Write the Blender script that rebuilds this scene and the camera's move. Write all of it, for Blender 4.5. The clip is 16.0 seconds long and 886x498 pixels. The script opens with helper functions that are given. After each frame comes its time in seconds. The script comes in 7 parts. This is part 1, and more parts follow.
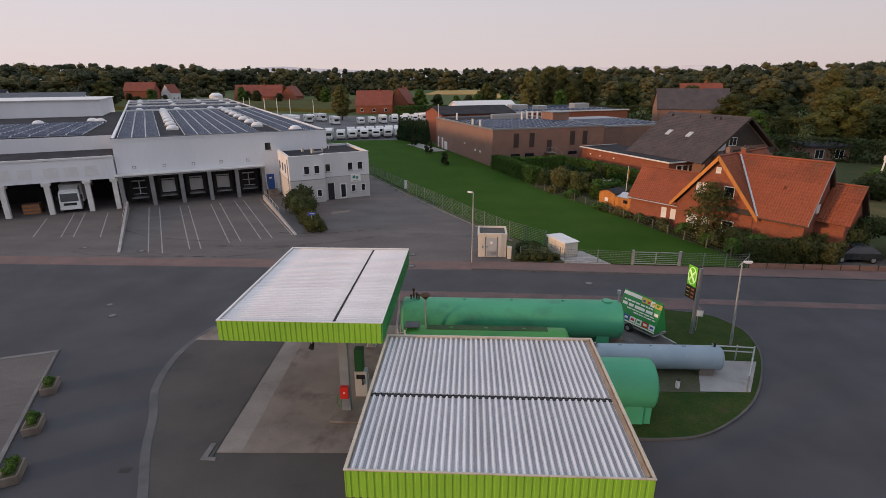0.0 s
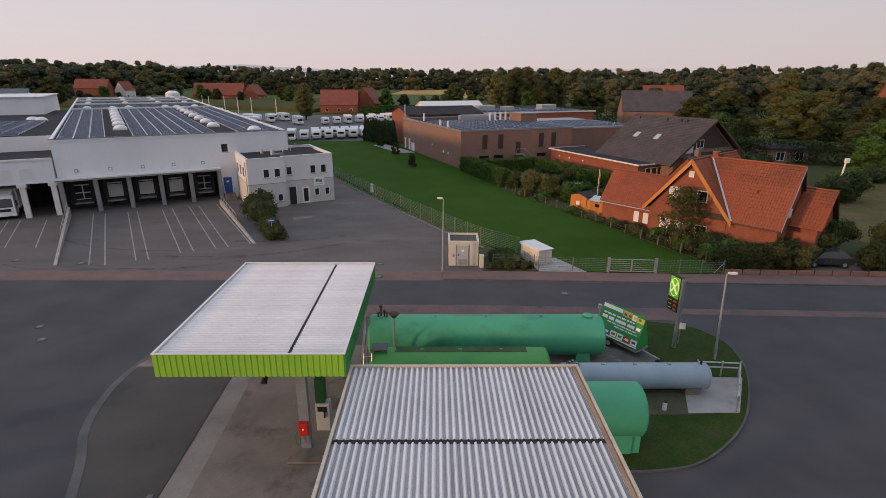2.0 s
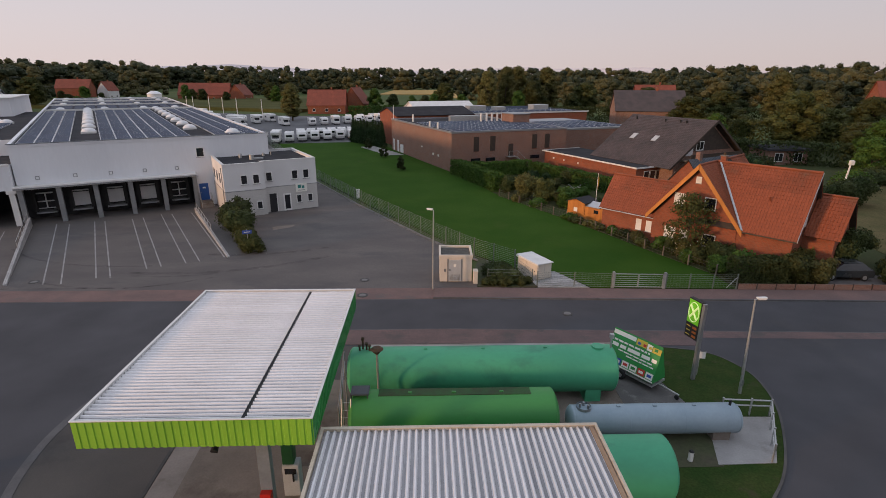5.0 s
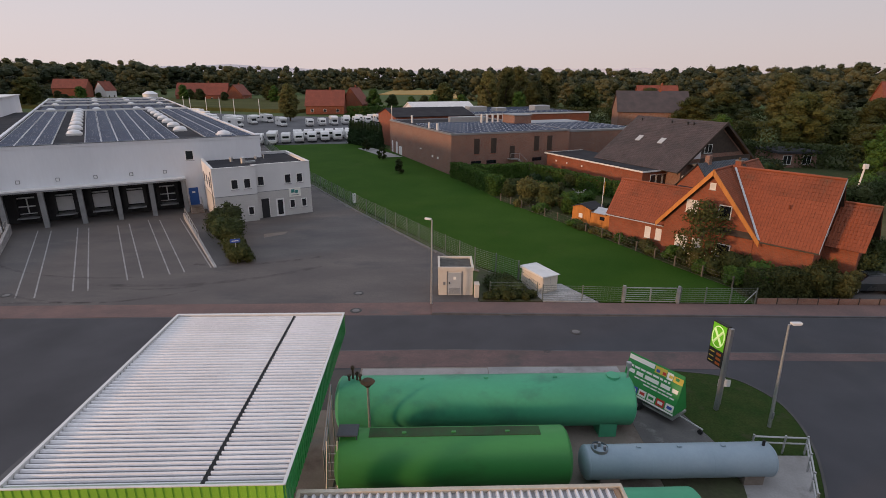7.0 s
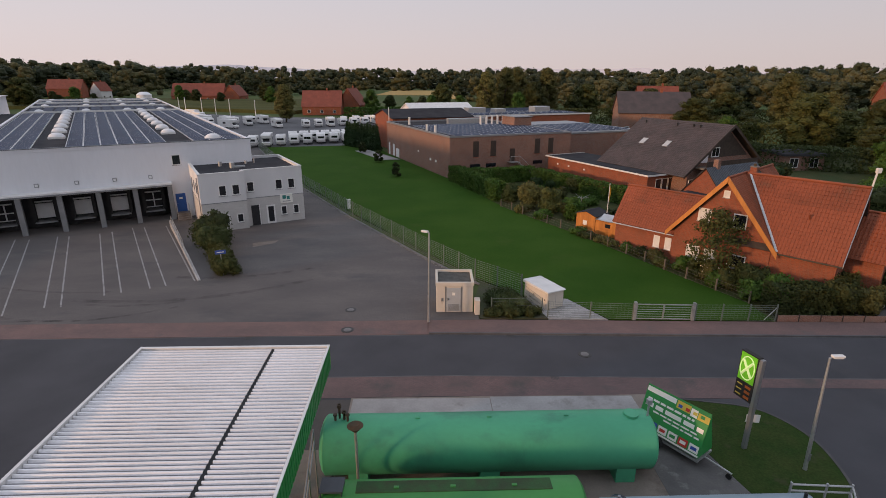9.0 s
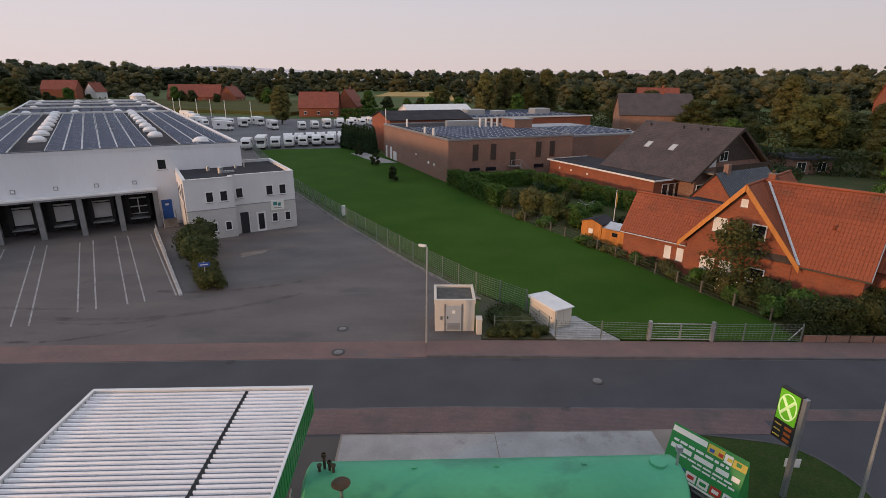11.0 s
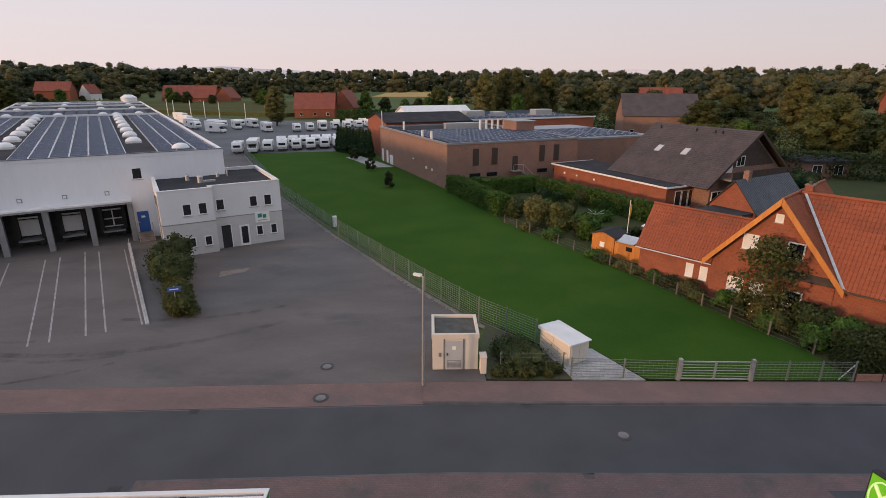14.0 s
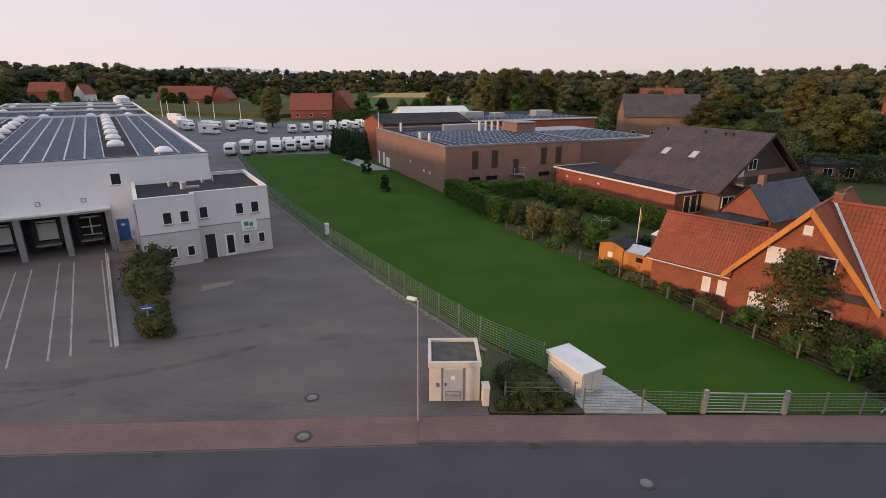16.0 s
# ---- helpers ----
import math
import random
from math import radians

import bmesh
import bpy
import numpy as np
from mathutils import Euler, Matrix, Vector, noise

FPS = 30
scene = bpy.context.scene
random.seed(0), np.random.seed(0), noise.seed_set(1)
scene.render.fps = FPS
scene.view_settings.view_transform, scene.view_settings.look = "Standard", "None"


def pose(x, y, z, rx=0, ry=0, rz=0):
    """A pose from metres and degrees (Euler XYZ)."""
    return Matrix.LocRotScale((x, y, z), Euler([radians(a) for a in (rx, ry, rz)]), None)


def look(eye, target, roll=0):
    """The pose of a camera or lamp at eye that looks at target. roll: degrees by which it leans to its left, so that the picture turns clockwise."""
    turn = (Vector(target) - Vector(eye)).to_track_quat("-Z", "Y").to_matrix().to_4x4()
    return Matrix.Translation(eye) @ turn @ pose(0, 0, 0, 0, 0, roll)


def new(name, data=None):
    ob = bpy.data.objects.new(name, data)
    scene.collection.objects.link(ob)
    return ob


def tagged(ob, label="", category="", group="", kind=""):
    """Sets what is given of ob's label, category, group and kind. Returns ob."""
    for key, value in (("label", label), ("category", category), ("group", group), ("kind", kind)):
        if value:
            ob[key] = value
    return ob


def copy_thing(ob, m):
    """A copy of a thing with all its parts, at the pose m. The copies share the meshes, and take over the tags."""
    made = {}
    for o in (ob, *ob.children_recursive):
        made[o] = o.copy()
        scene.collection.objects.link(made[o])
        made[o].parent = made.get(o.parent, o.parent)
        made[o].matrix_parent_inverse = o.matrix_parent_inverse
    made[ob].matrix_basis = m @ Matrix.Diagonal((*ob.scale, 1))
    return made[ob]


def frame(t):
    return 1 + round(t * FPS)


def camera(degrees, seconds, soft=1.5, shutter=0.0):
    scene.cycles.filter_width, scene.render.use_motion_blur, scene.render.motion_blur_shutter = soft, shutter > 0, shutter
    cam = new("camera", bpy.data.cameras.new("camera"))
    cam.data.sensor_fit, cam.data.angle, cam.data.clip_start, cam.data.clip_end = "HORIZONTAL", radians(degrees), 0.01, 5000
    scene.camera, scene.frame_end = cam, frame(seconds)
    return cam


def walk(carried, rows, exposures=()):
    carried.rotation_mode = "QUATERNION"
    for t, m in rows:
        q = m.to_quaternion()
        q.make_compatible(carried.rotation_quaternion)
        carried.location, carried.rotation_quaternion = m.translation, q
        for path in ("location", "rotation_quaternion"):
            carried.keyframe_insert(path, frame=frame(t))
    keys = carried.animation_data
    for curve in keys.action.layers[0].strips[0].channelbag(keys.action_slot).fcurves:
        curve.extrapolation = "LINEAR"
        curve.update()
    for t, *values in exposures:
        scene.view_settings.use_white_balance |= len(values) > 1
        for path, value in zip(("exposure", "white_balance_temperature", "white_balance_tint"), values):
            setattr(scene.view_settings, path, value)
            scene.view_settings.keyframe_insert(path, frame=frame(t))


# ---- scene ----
cam = camera(81.0, 16.0, soft=0.55)
PATH = [
    (0, (2.67, 1.971, 15.86), (2.572, 3.868, 15.235), -0.3),
    (0.5, (2.608, 2.633, 15.843), (2.523, 4.53, 15.218), -0.3),
    (1, (2.607, 3.252, 15.843), (2.546, 5.15, 15.218), -0.2),
    (1.5, (2.557, 3.901, 15.818), (2.536, 5.801, 15.194), -0.0),
    (2, (2.458, 4.526, 15.817), (2.484, 6.426, 15.192), 0.3),
    (2.5, (2.517, 5.124, 15.875), (2.569, 7.023, 15.248), 0.4),
    (3, (2.479, 5.85, 15.862), (2.546, 7.748, 15.235), 0.5),
    (3.5, (2.461, 6.518, 15.81), (2.532, 8.417, 15.185), 0.5),
    (4, (2.471, 7.158, 15.8), (2.538, 9.057, 15.174), 0.4),
    (6.5, (2.658, 10.444, 15.778), (2.718, 12.343, 15.153), 0.2),
    (7, (2.665, 11.159, 15.803), (2.728, 13.058, 15.178), 0.3),
    (7.5, (2.684, 11.851, 15.816), (2.75, 13.75, 15.191), 0.2),
    (8, (2.736, 12.535, 15.852), (2.802, 14.433, 15.227), 0.2),
    (8.5, (2.752, 13.222, 15.866), (2.82, 15.121, 15.241), 0.2),
    (9, (2.783, 13.929, 15.887), (2.852, 15.828, 15.263), 0.3),
    (11.5, (2.816, 17.526, 15.857), (2.894, 19.426, 15.238), 0.4),
    (12, (2.85, 18.303, 15.891), (2.929, 20.203, 15.272), 0.4),
    (12.5, (2.86, 19.047, 15.924), (2.941, 20.947, 15.304), 0.3),
    (13, (2.91, 19.813, 15.936), (2.991, 21.713, 15.317), 0.2),
    (13.5, (2.929, 20.587, 15.926), (3.011, 22.488, 15.308), 0.3),
    (14, (3.02, 21.358, 15.953), (3.1, 23.258, 15.334), 0.2),
    (14.5, (3.047, 22.153, 15.925), (3.13, 24.053, 15.308), 0.2),
    (15, (3.127, 22.929, 15.906), (3.209, 24.83, 15.29), 0.2),
    (15.5, (3.204, 23.752, 15.892), (3.287, 25.652, 15.274), 0.1),
    (16, (3.187, 24.507, 15.875), (3.273, 26.407, 15.258), 0.2),
]
walk(cam, [(t, look(eye, target, roll)) for t, eye, target, roll in PATH],
     [(0.0, -0.2), (4.0, -0.26), (9.0, -0.25), (12.5, -0.15), (16.0, 0.0)])

# ---- world, sun ----
SUN_AZ, SUN_EL = radians(208.0), radians(7.0)   # the way towards the sun, counted from +x
world = bpy.data.worlds.new("dusk_sky")
scene.world = world
world.use_nodes = True
wn, wl = world.node_tree.nodes, world.node_tree.links
wn.clear()
sky = wn.new("ShaderNodeTexSky")
sky.sky_type, sky.sun_disc = "NISHITA", False
sky.sun_elevation, sky.sun_rotation = SUN_EL, radians(90.0) - SUN_AZ
sky.air_density, sky.dust_density, sky.ozone_density = 1.0, 2.0, 1.5
coord = wn.new("ShaderNodeTexCoord")
split = wn.new("ShaderNodeSeparateXYZ")
ramp = wn.new("ShaderNodeValToRGB")
el = ramp.color_ramp.elements
el[0].position, el[0].color = 0.0, (0.86, 0.715, 0.695, 1)
el[1].position, el[1].color = 1.0, (0.88, 0.98, 1.20, 1)
e = el.new(0.06); e.color = (0.84, 0.735, 0.745, 1)
e = el.new(0.16); e.color = (0.77, 0.74, 0.805, 1)
gain = wn.new("ShaderNodeMix"); gain.data_type = "RGBA"; gain.blend_type = "MULTIPLY"
gain.inputs[0].default_value = 1.0
gain.inputs[7].default_value = (0.11, 0.11, 0.11, 1)
mixn = wn.new("ShaderNodeMix"); mixn.data_type = "RGBA"
mixn.inputs[0].default_value = 0.95
back = wn.new("ShaderNodeBackground"); back.inputs[1].default_value = 1.0
outw = wn.new("ShaderNodeOutputWorld")
wl.new(coord.outputs["Generated"], split.inputs[0])
wl.new(split.outputs["Z"], ramp.inputs[0])
wl.new(sky.outputs[0], gain.inputs[6])
wl.new(gain.outputs[2], mixn.inputs[6])
glow_side = wn.new("ShaderNodeMapRange")
glow_side.inputs[1].default_value, glow_side.inputs[2].default_value, glow_side.inputs[3].default_value, glow_side.inputs[4].default_value = -0.9, 0.9, 1.1, 0.86
tint = wn.new("ShaderNodeMix"); tint.data_type = "RGBA"; tint.blend_type = "MULTIPLY"
tint.inputs[0].default_value = 1.0
wl.new(split.outputs["X"], glow_side.inputs[0])
wl.new(ramp.outputs[0], tint.inputs[6])
wl.new(glow_side.outputs[0], tint.inputs[7])
wl.new(tint.outputs[2], mixn.inputs[7])
wl.new(mixn.outputs[2], back.inputs[0])
wl.new(back.outputs[0], outw.inputs[0])

sun_data = bpy.data.lights.new("sun", "SUN")
sun_data.energy, sun_data.angle, sun_data.color = 2.9, radians(4.0), (1.0, 0.58, 0.32)
sun = new("sun", sun_data)
sun.matrix_world = look((0, 0, 60), (-100 * math.cos(SUN_AZ) * math.cos(SUN_EL), -100 * math.sin(SUN_AZ) * math.cos(SUN_EL), 60 - 100 * math.sin(SUN_EL)))
scene.view_settings.exposure = 0.0

# ---- materials ----
def mat(name, c1, c2=None, rough=0.75, metal=0.0, scale=1.2, fine=30.0, bump=0.15, rand=0.0, island=0.0, grain=0.18, coords="Object",
        brick=None, spec=0.4, stain=None, stain_scale=0.25, stain_at=0.6, stretch=(1, 1, 1)):
    """A surface of two mixed tones with fine grain, optional bricks (width, height, joint colour) and stains."""
    m = bpy.data.materials.new(name)
    m.use_nodes = True
    n, l = m.node_tree.nodes, m.node_tree.links
    b = n["Principled BSDF"]
    tc = n.new("ShaderNodeTexCoord")
    mp = n.new("ShaderNodeMapping")
    mp.inputs["Scale"].default_value = stretch
    l.new(tc.outputs["Object" if coords == "Object" else "UV"], mp.inputs[0])
    vec = mp.outputs[0]
    c2 = c2 or tuple(v * 0.75 for v in c1)
    big = n.new("ShaderNodeTexNoise"); big.inputs["Scale"].default_value = scale; big.inputs["Detail"].default_value = 4
    small = n.new("ShaderNodeTexNoise"); small.inputs["Scale"].default_value = fine; small.inputs["Detail"].default_value = 3
    l.new(vec, big.inputs["Vector"]); l.new(vec, small.inputs["Vector"])
    rampn = n.new("ShaderNodeMapRange"); rampn.inputs[1].default_value = 0.32; rampn.inputs[2].default_value = 0.68
    l.new(big.outputs[0], rampn.inputs[0])

    def mix(kind, fac, a, bb):
        x = n.new("ShaderNodeMix"); x.data_type = "RGBA"; x.blend_type = kind
        for sock, v in ((0, fac), (6, a), (7, bb)):
            if isinstance(v, (int, float)):
                x.inputs[sock].default_value = v
            elif isinstance(v, tuple):
                x.inputs[sock].default_value = (*v[:3], 1)
            else:
                l.new(v, x.inputs[sock])
        return x.outputs[2]

    def spread(sock, amount):
        r = n.new("ShaderNodeMapRange")
        r.inputs[3].default_value, r.inputs[4].default_value = 1 - amount, 1 + amount
        l.new(sock, r.inputs[0])
        return r.outputs[0]
    col = mix("MIX", rampn.outputs[0], c1, c2)
    height = small.outputs[0]
    if brick:
        bt = n.new("ShaderNodeTexBrick")
        bt.inputs["Scale"].default_value = 1.0
        bt.inputs["Brick Width"].default_value, bt.inputs["Row Height"].default_value = brick[0], brick[1]
        bt.inputs["Mortar Size"].default_value = brick[3] if len(brick) > 3 else 0.008
        bt.inputs["Color1"].default_value = (1, 1, 1, 1); bt.inputs["Color2"].default_value = (*(3 * (brick[4] if len(brick) > 4 else 0.72,)), 1)
        bt.inputs["Mortar"].default_value = (1, 1, 1, 1)
        l.new(tc.outputs["UV"], bt.inputs["Vector"])
        col = mix("MULTIPLY", 1.0, col, bt.outputs[0])
        col = mix("MIX", bt.outputs[1], col, brick[2])
    col = mix("MULTIPLY", 1.0, col, spread(small.outputs[0], grain))
    if rand:
        oi = n.new("ShaderNodeObjectInfo")
        col = mix("MULTIPLY", 1.0, col, spread(oi.outputs["Random"], rand))
    if island:
        ge = n.new("ShaderNodeNewGeometry")
        col = mix("MULTIPLY", 1.0, col, spread(ge.outputs["Random Per Island"], island))
    if stain:
        st = n.new("ShaderNodeTexNoise"); st.inputs["Scale"].default_value = stain_scale; st.inputs["Detail"].default_value = 6; st.inputs["Roughness"].default_value = 0.65
        l.new(vec, st.inputs["Vector"])
        sr = n.new("ShaderNodeMapRange"); sr.inputs[1].default_value = stain_at; sr.inputs[2].default_value = stain_at + 0.14
        sr.inputs[4].default_value = 0.8
        l.new(st.outputs[0], sr.inputs[0])
        col = mix("MIX", sr.outputs[0], col, stain)
    l.new(col, b.inputs["Base Color"])
    rr = n.new("ShaderNodeMapRange"); rr.inputs[3].default_value, rr.inputs[4].default_value = max(0.02, rough - 0.1), min(1, rough + 0.1)
    l.new(big.outputs[0], rr.inputs[0]); l.new(rr.outputs[0], b.inputs["Roughness"])
    b.inputs["Metallic"].default_value = metal
    b.inputs["Specular IOR Level"].default_value = spec
    if bump:
        bp = n.new("ShaderNodeBump"); bp.inputs["Strength"].default_value = bump; bp.inputs["Distance"].default_value = 0.02
        l.new(height, bp.inputs["Height"]); l.new(bp.outputs[0], b.inputs["Normal"])
    return m


def leaf_mat(name, c1, c2, rand=0.3):
    m = mat(name, c1, c2, rough=0.7, scale=0.35, fine=3.0, bump=0, rand=rand, island=0.28, grain=0.15, spec=0.2)
    n, l = m.node_tree.nodes, m.node_tree.links
    b, out = n["Principled BSDF"], n["Material Output"]
    tr = n.new("ShaderNodeBsdfTranslucent")
    l.new(b.inputs["Base Color"].links[0].from_socket, tr.inputs[0])
    ms = n.new("ShaderNodeMixShader"); ms.inputs[0].default_value = 0.25
    l.new(b.outputs[0], ms.inputs[1]); l.new(tr.outputs[0], ms.inputs[2]); l.new(ms.outputs[0], out.inputs[0])
    return m


def glow(name, colour, strength):
    m = mat(name, colour, colour, rough=0.4, bump=0, grain=0.05)
    b = m.node_tree.nodes["Principled BSDF"]
    b.inputs["Emission Color"].default_value = (*colour, 1)
    b.inputs["Emission Strength"].default_value = strength
    return m


ASPHALT = mat("asphalt", (0.059, 0.058, 0.064), (0.043, 0.043, 0.048), rough=0.85, scale=0.25, fine=25, bump=0.3, stain=(0.068, 0.064, 0.063), stain_scale=0.12, stain_at=0.60)
LOT = mat("lot_asphalt", (0.115, 0.115, 0.12), (0.09, 0.09, 0.094), rough=0.85, scale=0.1, fine=10, bump=0.2)
FORECOURT = mat("forecourt_asphalt", (0.073, 0.065, 0.058), (0.054, 0.050, 0.047), rough=0.85, scale=0.3, fine=18, bump=0.3, stain=(0.035, 0.034, 0.034), stain_scale=0.3, stain_at=0.6)
YARD = mat("yard_paving", (0.132, 0.115, 0.106), (0.094, 0.084, 0.081), rough=0.85, scale=0.16, fine=9, bump=0.2, coords="UV",
           brick=(0.22, 0.11, (0.085, 0.076, 0.072), 0.010, 0.9), stain=(0.066, 0.063, 0.064), stain_scale=0.13, stain_at=0.55, stretch=(1, 2.2, 1))
REDPAVE = mat("red_paving", (0.200, 0.118, 0.104), (0.140, 0.093, 0.086), rough=0.85, scale=0.5, fine=10, bump=0.2, coords="UV",
              brick=(0.2, 0.1, (0.12, 0.085, 0.075), 0.008, 0.88), stain=(0.1, 0.09, 0.085), stain_scale=0.35, stain_at=0.58)
CONCRETE = mat("concrete", (0.225, 0.188, 0.158), (0.15, 0.128, 0.109), rough=0.85, scale=0.5, fine=14, bump=0.25, stain=(0.10, 0.075, 0.06), stain_scale=0.45, stain_at=0.53)
REDWORN = mat("worn_red_paving", (0.165, 0.100, 0.093), (0.118, 0.080, 0.077), rough=0.85, scale=0.6, fine=10, bump=0.2, coords="UV",
              brick=(0.2, 0.1, (0.085, 0.07, 0.064), 0.008, 0.86), stain=(0.062, 0.062, 0.058), stain_scale=0.45, stain_at=0.52)
KERB = mat("kerb_concrete", (0.19, 0.185, 0.18), (0.12, 0.117, 0.115), rough=0.85, scale=1.0, fine=12)
SLAB = mat("pale_slab", (0.42, 0.41, 0.40), (0.34, 0.335, 0.33), rough=0.8, scale=0.8, fine=12, coords="UV", brick=(0.6, 0.3, (0.22, 0.21, 0.2), 0.012))
LAWN = mat("mown_lawn", (0.027, 0.069, 0.008), (0.041, 0.086, 0.013), rough=0.95, scale=0.16, fine=14, bump=0.5, grain=0.35, spec=0.04, stain=(0.048, 0.080, 0.016), stain_scale=0.22, stain_at=0.58)
ROUGHGRASS = mat("rough_grass", (0.034, 0.050, 0.015), (0.055, 0.058, 0.022), rough=0.95, scale=0.35, fine=9, bump=0.6, grain=0.4, spec=0.15, stain=(0.09, 0.075, 0.04), stain_scale=0.4, stain_at=0.6)
ISLANDGRASS = mat("trodden_grass", (0.022, 0.046, 0.010), (0.038, 0.054, 0.015), rough=0.95, scale=0.9, fine=11, bump=0.7, grain=0.5, spec=0.08, stain=(0.060, 0.052, 0.032), stain_scale=0.7, stain_at=0.58)
FIELD = mat("field_grass", (0.05, 0.085, 0.025), (0.09, 0.10, 0.04), rough=0.95, scale=0.012, fine=1.5, bump=0.3, grain=0.3, spec=0.1)
STUBBLE = mat("ripe_corn_field", (0.42, 0.29, 0.11), (0.34, 0.23, 0.09), rough=0.95, scale=0.05, fine=2, spec=0.1)
SOIL = mat("garden_soil", (0.06, 0.05, 0.035), (0.05, 0.065, 0.025), rough=0.95, scale=0.5, fine=6, bump=0.6, grain=0.4)
PEBBLE = mat("grey_pebble", (0.24, 0.23, 0.215), (0.13, 0.125, 0.12), rough=0.8, island=0.4)
WHITEWALL = mat("white_sheet_wall", (0.70, 0.71, 0.735), (0.63, 0.64, 0.665), rough=0.55, scale=0.2, fine=4, bump=0.05, grain=0.05, stretch=(1, 1, 0.2))
RENDERWALL = mat("white_render", (0.66, 0.655, 0.655), (0.58, 0.575, 0.575), rough=0.85, scale=0.35, fine=18, bump=0.15, grain=0.08, stretch=(1, 1, 0.4))
BLOCKWALL = mat("pale_block_wall", (0.52, 0.50, 0.48), (0.46, 0.45, 0.43), rough=0.85, scale=0.4, fine=12, coords="UV", brick=(0.5, 0.25, (0.44, 0.43, 0.41), 0.010, 0.95))
DARKROOF = mat("bitumen_roof", (0.052, 0.052, 0.056), (0.036, 0.036, 0.04), rough=0.95, spec=0.06, scale=0.4, fine=10, bump=0.3, stain=(0.075, 0.072, 0.07), stain_scale=0.5)
# Near-black base colour that paints the shade of unlit interiors.
DARKVOID = mat("painted_inside_shade", (0.03, 0.03, 0.032), (0.02, 0.02, 0.022), rough=0.9)
TRIMWHITE = mat("white_metal_trim", (0.68, 0.67, 0.65), (0.6, 0.59, 0.57), rough=0.45, bump=0.03, grain=0.06)
CREAMTRIM = mat("weathered_cream_trim", (0.52, 0.46, 0.37), (0.42, 0.36, 0.28), rough=0.5, scale=1.5, fine=10, bump=0.03, stain=(0.22, 0.14, 0.09), stain_scale=1.6, stain_at=0.62)
MOSS = mat("moss_grime", (0.034, 0.046, 0.022), (0.03, 0.085, 0.03), rough=0.9, scale=2.2, fine=14, bump=0.4)
GRIMYPAD = mat("grimy_concrete", (0.075, 0.073, 0.072), (0.12, 0.115, 0.11), rough=0.85, scale=0.7, fine=12, bump=0.25, stain=(0.21, 0.205, 0.20), stain_scale=0.8, stain_at=0.58)
SLABEDGE = mat("pale_slab_edge", (0.24, 0.215, 0.195), (0.18, 0.16, 0.145), rough=0.85, scale=0.6, fine=12, bump=0.25, stain=(0.12, 0.10, 0.085), stain_scale=0.6, stain_at=0.6)
TRIMGREY = mat("grey_metal", (0.30, 0.31, 0.32), (0.24, 0.25, 0.26), rough=0.45, metal=0.6, bump=0.05)
GALV = mat("galvanised_steel", (0.48, 0.49, 0.49), (0.38, 0.39, 0.39), rough=0.45, metal=0.7, scale=4, bump=0.05)
ROOFSHEET = mat("corrugated_sheet", (0.78, 0.765, 0.77), (0.66, 0.65, 0.655), rough=0.40, metal=0.3, scale=0.5, fine=6, bump=0.05, grain=0.1, rand=0.05, stain=(0.33, 0.30, 0.28), stain_scale=0.9, stain_at=0.62, stretch=(1, 1, 1))
# Trough shade is put into both colours; the first carries grimy stains too.
GRIMESHADE = mat("grimy_shaded_trough", (0.34, 0.335, 0.34), (0.25, 0.245, 0.25), rough=0.6, metal=0.2, scale=0.7, fine=6, bump=0.05, grain=0.15, rand=0.12, stain=(0.16, 0.15, 0.145), stain_scale=0.8, stain_at=0.58)
SHEETSHADE = mat("shaded_sheet_trough", (0.20, 0.195, 0.20), (0.14, 0.137, 0.14), rough=0.5, metal=0.2, scale=0.7, fine=6, bump=0.05, grain=0.1, rand=0.08)
TANFLASH = mat("rusty_tan_flashing", (0.36, 0.25, 0.16), (0.25, 0.16, 0.10), rough=0.6, metal=0.2, scale=1.2, fine=10)
GUTTER = mat("worn_gutter_stone", (0.105, 0.102, 0.104), (0.075, 0.073, 0.075), rough=0.85, scale=0.9, fine=12, stain=(0.05, 0.049, 0.05), stain_scale=0.8, stain_at=0.6)
POSTGREY = mat("grey_painted_post", (0.21, 0.235, 0.26), (0.17, 0.19, 0.21), rough=0.6, scale=1.5, fine=12, bump=0.05)
MAIZE = mat("maize_rows", (0.085, 0.085, 0.03), (0.05, 0.058, 0.02), rough=0.95, scale=0.08, fine=1.2, bump=0.6, grain=0.45, spec=0.05, stretch=(0.3, 1.6, 1))
KERBDARK = mat("grey_kerb_stone", (0.088, 0.084, 0.080), (0.056, 0.055, 0.052), rough=0.85, scale=1.0, fine=12)
PALEPAD = mat("pale_concrete_pad", (0.33, 0.32, 0.31), (0.24, 0.232, 0.225), rough=0.85, scale=0.6, fine=12, bump=0.25, stain=(0.14, 0.125, 0.115), stain_scale=0.5, stain_at=0.58)
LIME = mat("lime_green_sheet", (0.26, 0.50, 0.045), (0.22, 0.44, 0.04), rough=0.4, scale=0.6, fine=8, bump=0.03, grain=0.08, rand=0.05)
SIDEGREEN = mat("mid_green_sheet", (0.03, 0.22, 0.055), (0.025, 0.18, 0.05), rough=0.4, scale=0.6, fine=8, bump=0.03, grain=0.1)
PUMPGREEN = mat("dark_green_paint", (0.014, 0.085, 0.03), (0.012, 0.06, 0.024), rough=0.45, bump=0.03)
BLACK = mat("black_rubber", (0.012, 0.012, 0.013), (0.02, 0.02, 0.02), rough=0.7)
